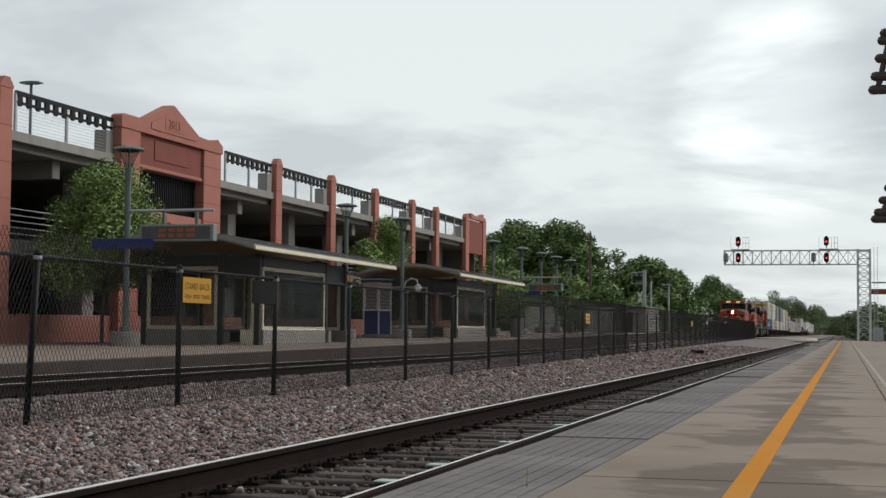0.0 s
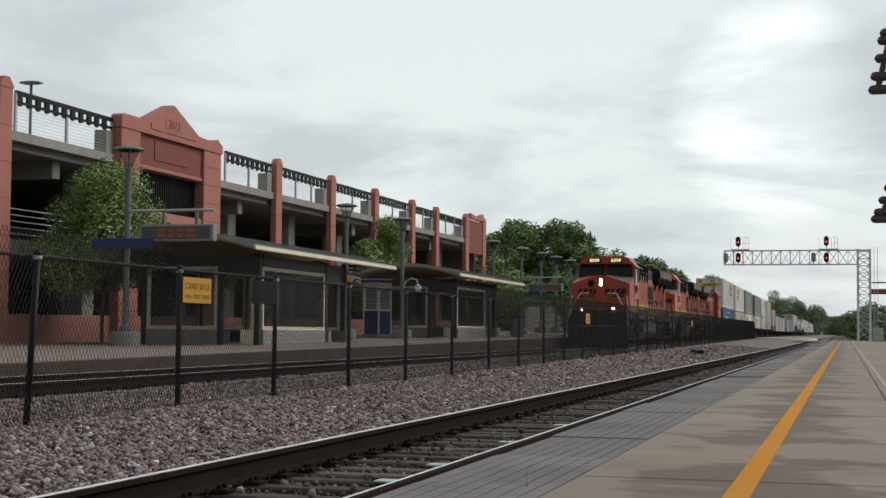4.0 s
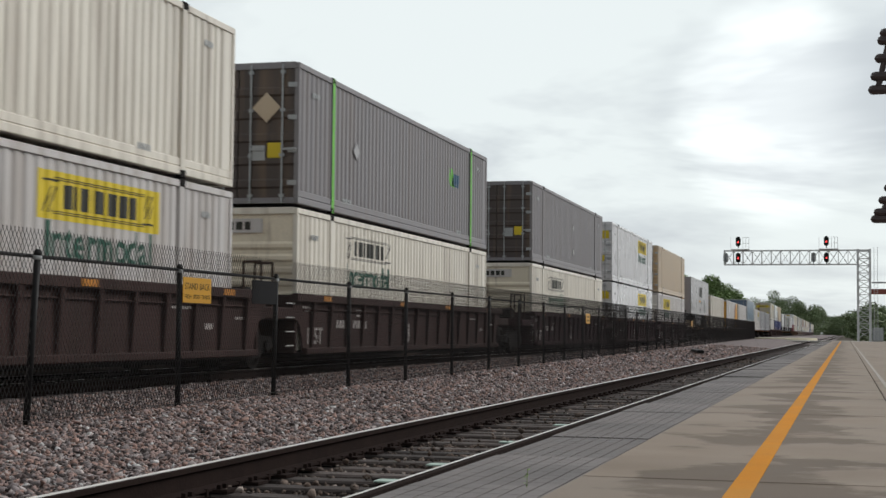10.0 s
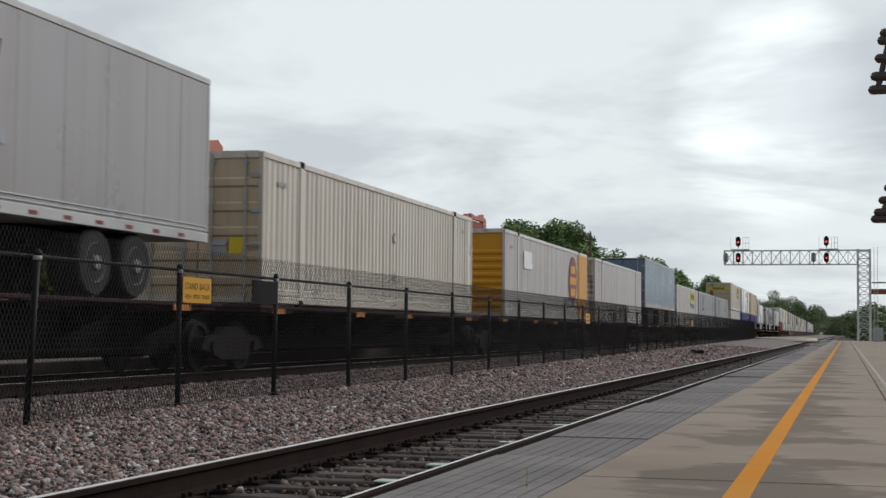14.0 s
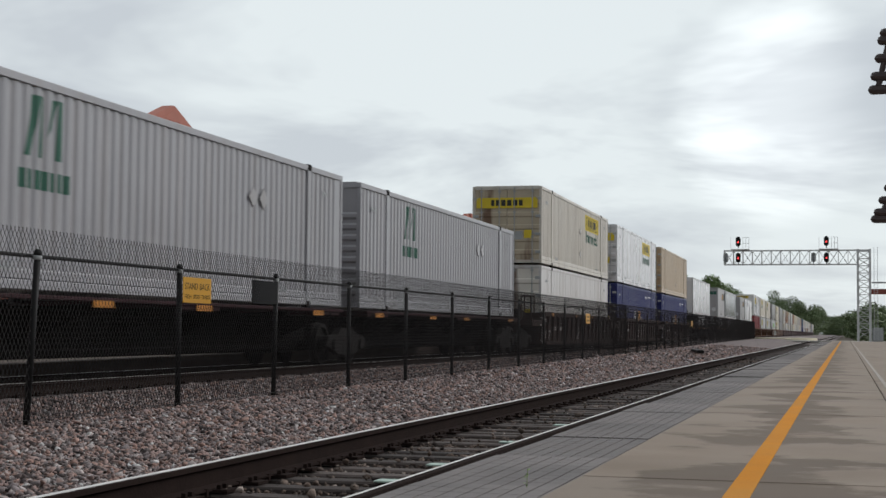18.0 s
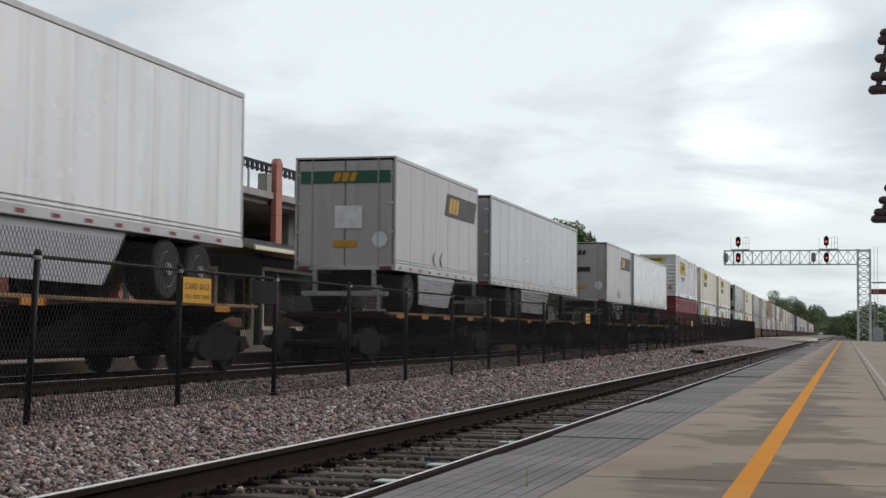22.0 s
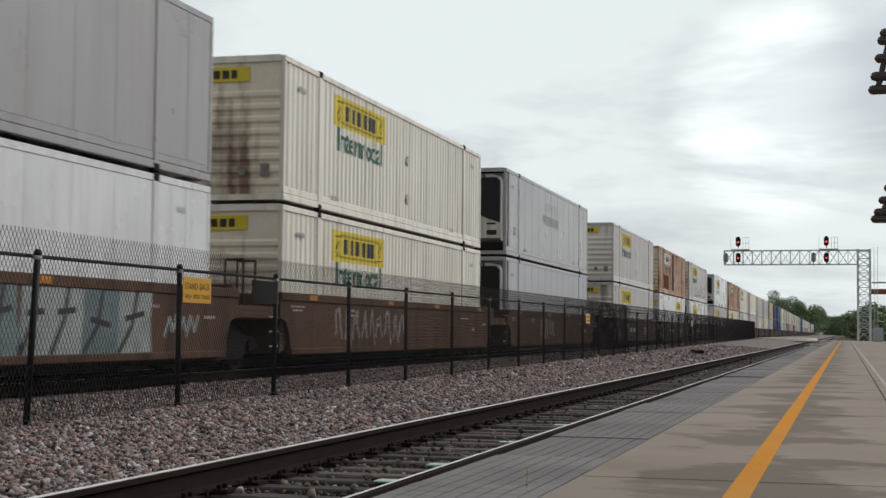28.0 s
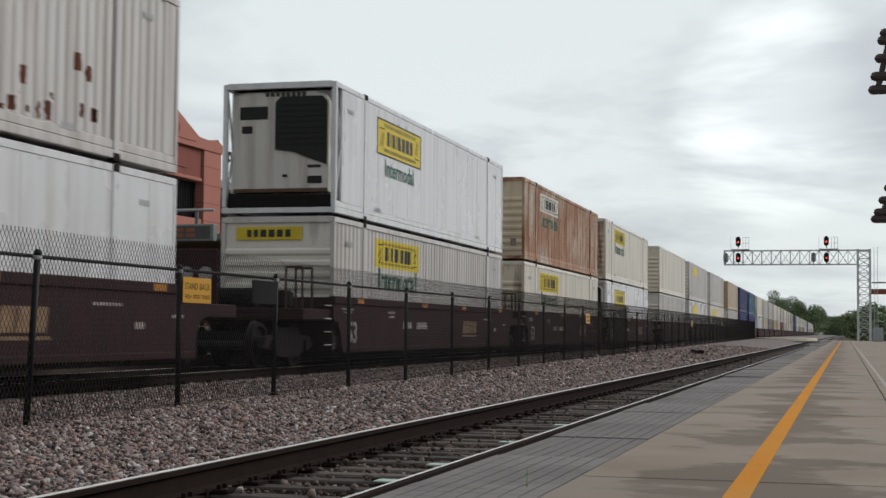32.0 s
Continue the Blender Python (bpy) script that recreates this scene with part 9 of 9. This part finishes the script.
# the rest of the train, far off
FAR_COLS = [("white", "cream"), ("clean", "white"), ("cream", "white"), ("white", "tan"), ("navy", "navy"), ("navy", "blue"), ("clean", "cream"), ("white", "white"), ("grey", "white"), ("tan", "cream"), ("white", "clean"), ("maroon", "white")]
y, k = 914.5, 0
while y < 1700:
    lo_c, hi_c = FAR_COLS[k % len(FAR_COLS)]
    container(y, LOW, lo_c, far=True, logo="yellow" if lo_c in ("white", "cream", "clean") and k % 3 else None, logo_at="front", label=f"{lo_c} container far back in the train")
    container(y, HIGH, hi_c, far=True, logo="yellow" if hi_c in ("white", "cream", "clean") and k % 2 else None, logo_at="front", label=f"{hi_c} container stacked far back in the train")
    well_car(y - 1.0, y + 17.6, "maroon" if k % 6 < 3 else "brown", "flat", number=False, far=True, label="brown well car far back in the train")
    k += 1
    y += 19.4 if k % 3 else 22.3
# ---- many small pieces, last ----


def ballast_stones():
    """Loose crushed stones over the bed where the camera stands near."""
    rng = np.random.default_rng(3)
    t = (1 + 5 ** 0.5) / 2
    ico = np.array([(-1, t, 0), (1, t, 0), (-1, -t, 0), (1, -t, 0), (0, -1, t), (0, 1, t), (0, -1, -t), (0, 1, -t), (t, 0, -1), (t, 0, 1), (-t, 0, -1), (-t, 0, 1)]) / 1.9
    tri = np.array([(0, 11, 5), (0, 5, 1), (0, 1, 7), (0, 7, 10), (0, 10, 11), (1, 5, 9), (5, 11, 4), (11, 10, 2), (10, 7, 6), (7, 1, 8), (3, 9, 4), (3, 4, 2), (3, 2, 6), (3, 6, 8), (3, 8, 9), (4, 9, 5), (2, 4, 11), (6, 2, 10), (8, 6, 7), (9, 8, 1)])
    spots = []
    for y0, y1, n, lo, hi in ((6, 13, 25000, -9.6, -4.1), (13, 20, 21000, -10.2, -4.1), (20, 30, 18000, -10.4, -4.1), (30, 48, 15000, -10.6, -4.1), (48, 100, 12000, -10.8, -4.1),
                              (6, 14, 5200, -3.95, -2.5), (14, 26, 5200, -3.95, -2.5), (26, 60, 5200, -3.95, -2.5)):
        spots.append(np.stack([rng.uniform(lo, hi, n), rng.uniform(y0, y1, n)], 1))
    p = np.concatenate(spots)
    rail = np.abs(np.abs(p[:, 0] - TRACK_NEAR) - RAIL_HALF) < 0.09
    p = p[~rail & (p[:, 0] < -2.58)]
    n = len(p)
    r = rng.uniform(0.015, 0.036, n) * np.where(rng.random(n) < 0.06, 1.5, 1.0) * np.where(p[:, 1] > 30, 1.35, 1.0) * np.where(p[:, 1] > 48, 1.4, 1.0)
    z = np.array([bed_height(x, y) for x, y in p]) + rng.uniform(-0.004, 0.03, n)
    crib = np.abs(p[:, 0] - TRACK_NEAR) < 0.75
    on_tie = crib & (((p[:, 1] - 5.0) % 0.515) < 0.23)
    z = np.where(crib, -0.228 + rng.uniform(-0.02, 0.016, n), z)
    z = np.where(on_tie, np.where(rng.random(n) < 0.07, -0.172, -0.6), z)
    r = np.where(crib, r * 0.85, r)
    sc = r[:, None] * rng.uniform(0.65, 1.9, (n, 3)) * np.array((1, 1, 0.62))
    a = rng.uniform(0, 2 * np.pi, n)
    tl = rng.uniform(-0.8, 0.8, n)
    v = ico[None] * (1 + rng.uniform(-0.42, 0.3, (n, 12, 1)))
    # split faces make the pieces angular
    cut = rng.normal(0, 1, (n, 5, 3))
    cut /= np.linalg.norm(cut, axis=2, keepdims=True)
    for k in range(5):
        over = np.maximum(0, np.einsum("nij,nj->ni", v, cut[:, k]) - 0.36)
        v = v - over[..., None] * cut[:, k][:, None, :]
    v = v * sc[:, None, :]
    y2 = v[..., 1] * np.cos(tl)[:, None] - v[..., 2] * np.sin(tl)[:, None]
    z2 = v[..., 1] * np.sin(tl)[:, None] + v[..., 2] * np.cos(tl)[:, None]
    x3 = v[..., 0] * np.cos(a)[:, None] - y2 * np.sin(a)[:, None]
    y3 = v[..., 0] * np.sin(a)[:, None] + y2 * np.cos(a)[:, None]
    v = np.stack([x3 + p[:, 0, None], y3 + p[:, 1, None], z2 + z[:, None]], -1).reshape(-1, 3)
    f = (tri[None] + 12 * np.arange(n)[:, None, None]).reshape(-1, 3)
    dirty = np.repeat(crib, len(tri)).astype(np.int32)
    me = bpy.data.meshes.new("ballast_stones")
    me.vertices.add(len(v))
    me.vertices.foreach_set("co", v.ravel())
    me.loops.add(f.size)
    me.loops.foreach_set("vertex_index", f.ravel().astype(np.int32))
    me.polygons.add(len(f))
    me.polygons.foreach_set("loop_start", np.arange(0, f.size, 3, dtype=np.int32))
    me.update(calc_edges=True)
    me.materials.append(MAT_BALLAST)
    me.materials.append(MAT_CRIB)
    me.polygons.foreach_set("material_index", dirty)
    tagged(new("ballast_stones", me), "loose grey, brown and pinkish crushed ballast stones", "ballast", kind="stuff")


ballast_stones()


def lay_ties():
    rng = random.Random(9)
    for track, n, first in ((near_track, 299, -9.935), (far_track, 60, 12.0)):
        s = Shape()
        s.box(-1.3, 1.3, 0, 0.215, -0.36, -0.186, 0.015)
        me = s.mesh("tie", MAT_TIE)
        for k in range(n):
            part("tie", me, None, track, at=pose(rng.uniform(-0.03, 0.03), first + 0.515 * k + rng.uniform(-0.02, 0.02), rng.uniform(-0.018, 0.0), 0, rng.uniform(-0.4, 0.4), rng.uniform(-1.2, 1.2)))


lay_ties()


def small_litter():
    for k, y in enumerate(PAD_Y):
        part("tie_pad", Shape().box(-3.16, -3.0, y, y + 0.16, -0.186, -0.172, 0.004), MAT_PAD, near_track, "pale green pad", at=pose(-TRACK_NEAR, 0, 0))
    b = thing("steel_bar", "short dark steel bar lying on the ballast", "bar", pose(-6.6, 67.5, -0.04, 0, 0, 9))
    part("bar", Shape().box(-0.15, 0.15, -2.6, 2.6, 0, 0.14, 0.02), MAT_BLACKSTEEL, b)
    w = thing("weed", "small green weed growing from a panel joint", "plant", pose(-1.74, 8.05, -0.02) @ Matrix.Scale(0.6, 4))
    s, rng = Shape(), random.Random(6)
    s.tube((0, 0, 0), (0.01, 0, 0.2), 0.004, 5, 0.002)
    part("stem", s, MAT_LEAF, w)
    for k in range(9):
        a, z = rng.uniform(0, 6.3), 0.03 + 0.018 * k
        d = Vector((math.cos(a), math.sin(a), 0.5)) * rng.uniform(0.03, 0.06)
        e = Vector((-math.sin(a), math.cos(a), 0)) * 0.012
        p = Vector((0.001 * k, 0, z))
        part("leaf", Shape().add([p, p + d * 0.5 + e, p + d, p + d * 0.5 - e], [(0, 1, 2, 3)]), MAT_LEAF_DARK, w)


PAD_Y = (9.6, 10.9, 13.35, 16.0)
small_litter()


def lay_panels():
    """Ribbed crossing panels between the near rail and the platform."""
    strip = thing("trackside_panels", "dark grey grooved panels between rail and platform", "panels", kind="structure")
    s = Shape()
    x0, x1, n = -2.405, -1.475, 9
    s.box(x0, x1, 0.006, 1.974, -0.3, -0.025)
    w = (x1 - x0) / n
    for k in range(n):
        for j in range(9):
            a = 0.006 + j * 0.2187
            s.box(x0 + k * w + 0.006, x0 + (k + 1) * w - 0.006, a + 0.004, a + 0.2147, -0.025, -0.008)
    me = s.mesh("panel", MAT_PANEL)
    rng = random.Random(2)
    for k in range(-20, 84):
        part("panel", me, None, strip, at=pose(0, 0.2 + 1.98 * k, rng.uniform(-0.008, 0.0), rng.uniform(-0.1, 0.1), rng.uniform(-0.25, 0.25), 0))


lay_panels()


def lay_slabs():
    for k in range(-6, 24):
        for a, b in ((-1.45, 0.465), (0.475, 3.2), (3.21, 6.5)):
            s = Shape()
            s.box(a, b, 1.25 + 6.88 * k + 0.016, 1.25 + 6.88 * (k + 1) - 0.016, 0.0, 0.06, 0.01)
            part("slab", s, MAT_CONCRETE, platform)


lay_slabs()


def motions():
    """The whole train rolls past at one speed."""
    for ob, y, z, turned in MOVERS:
        walk(ob, [(t, train_pose(y - SPEED * t, z, turned)) for t in (0.0, 16.0, 32.0)])


motions()
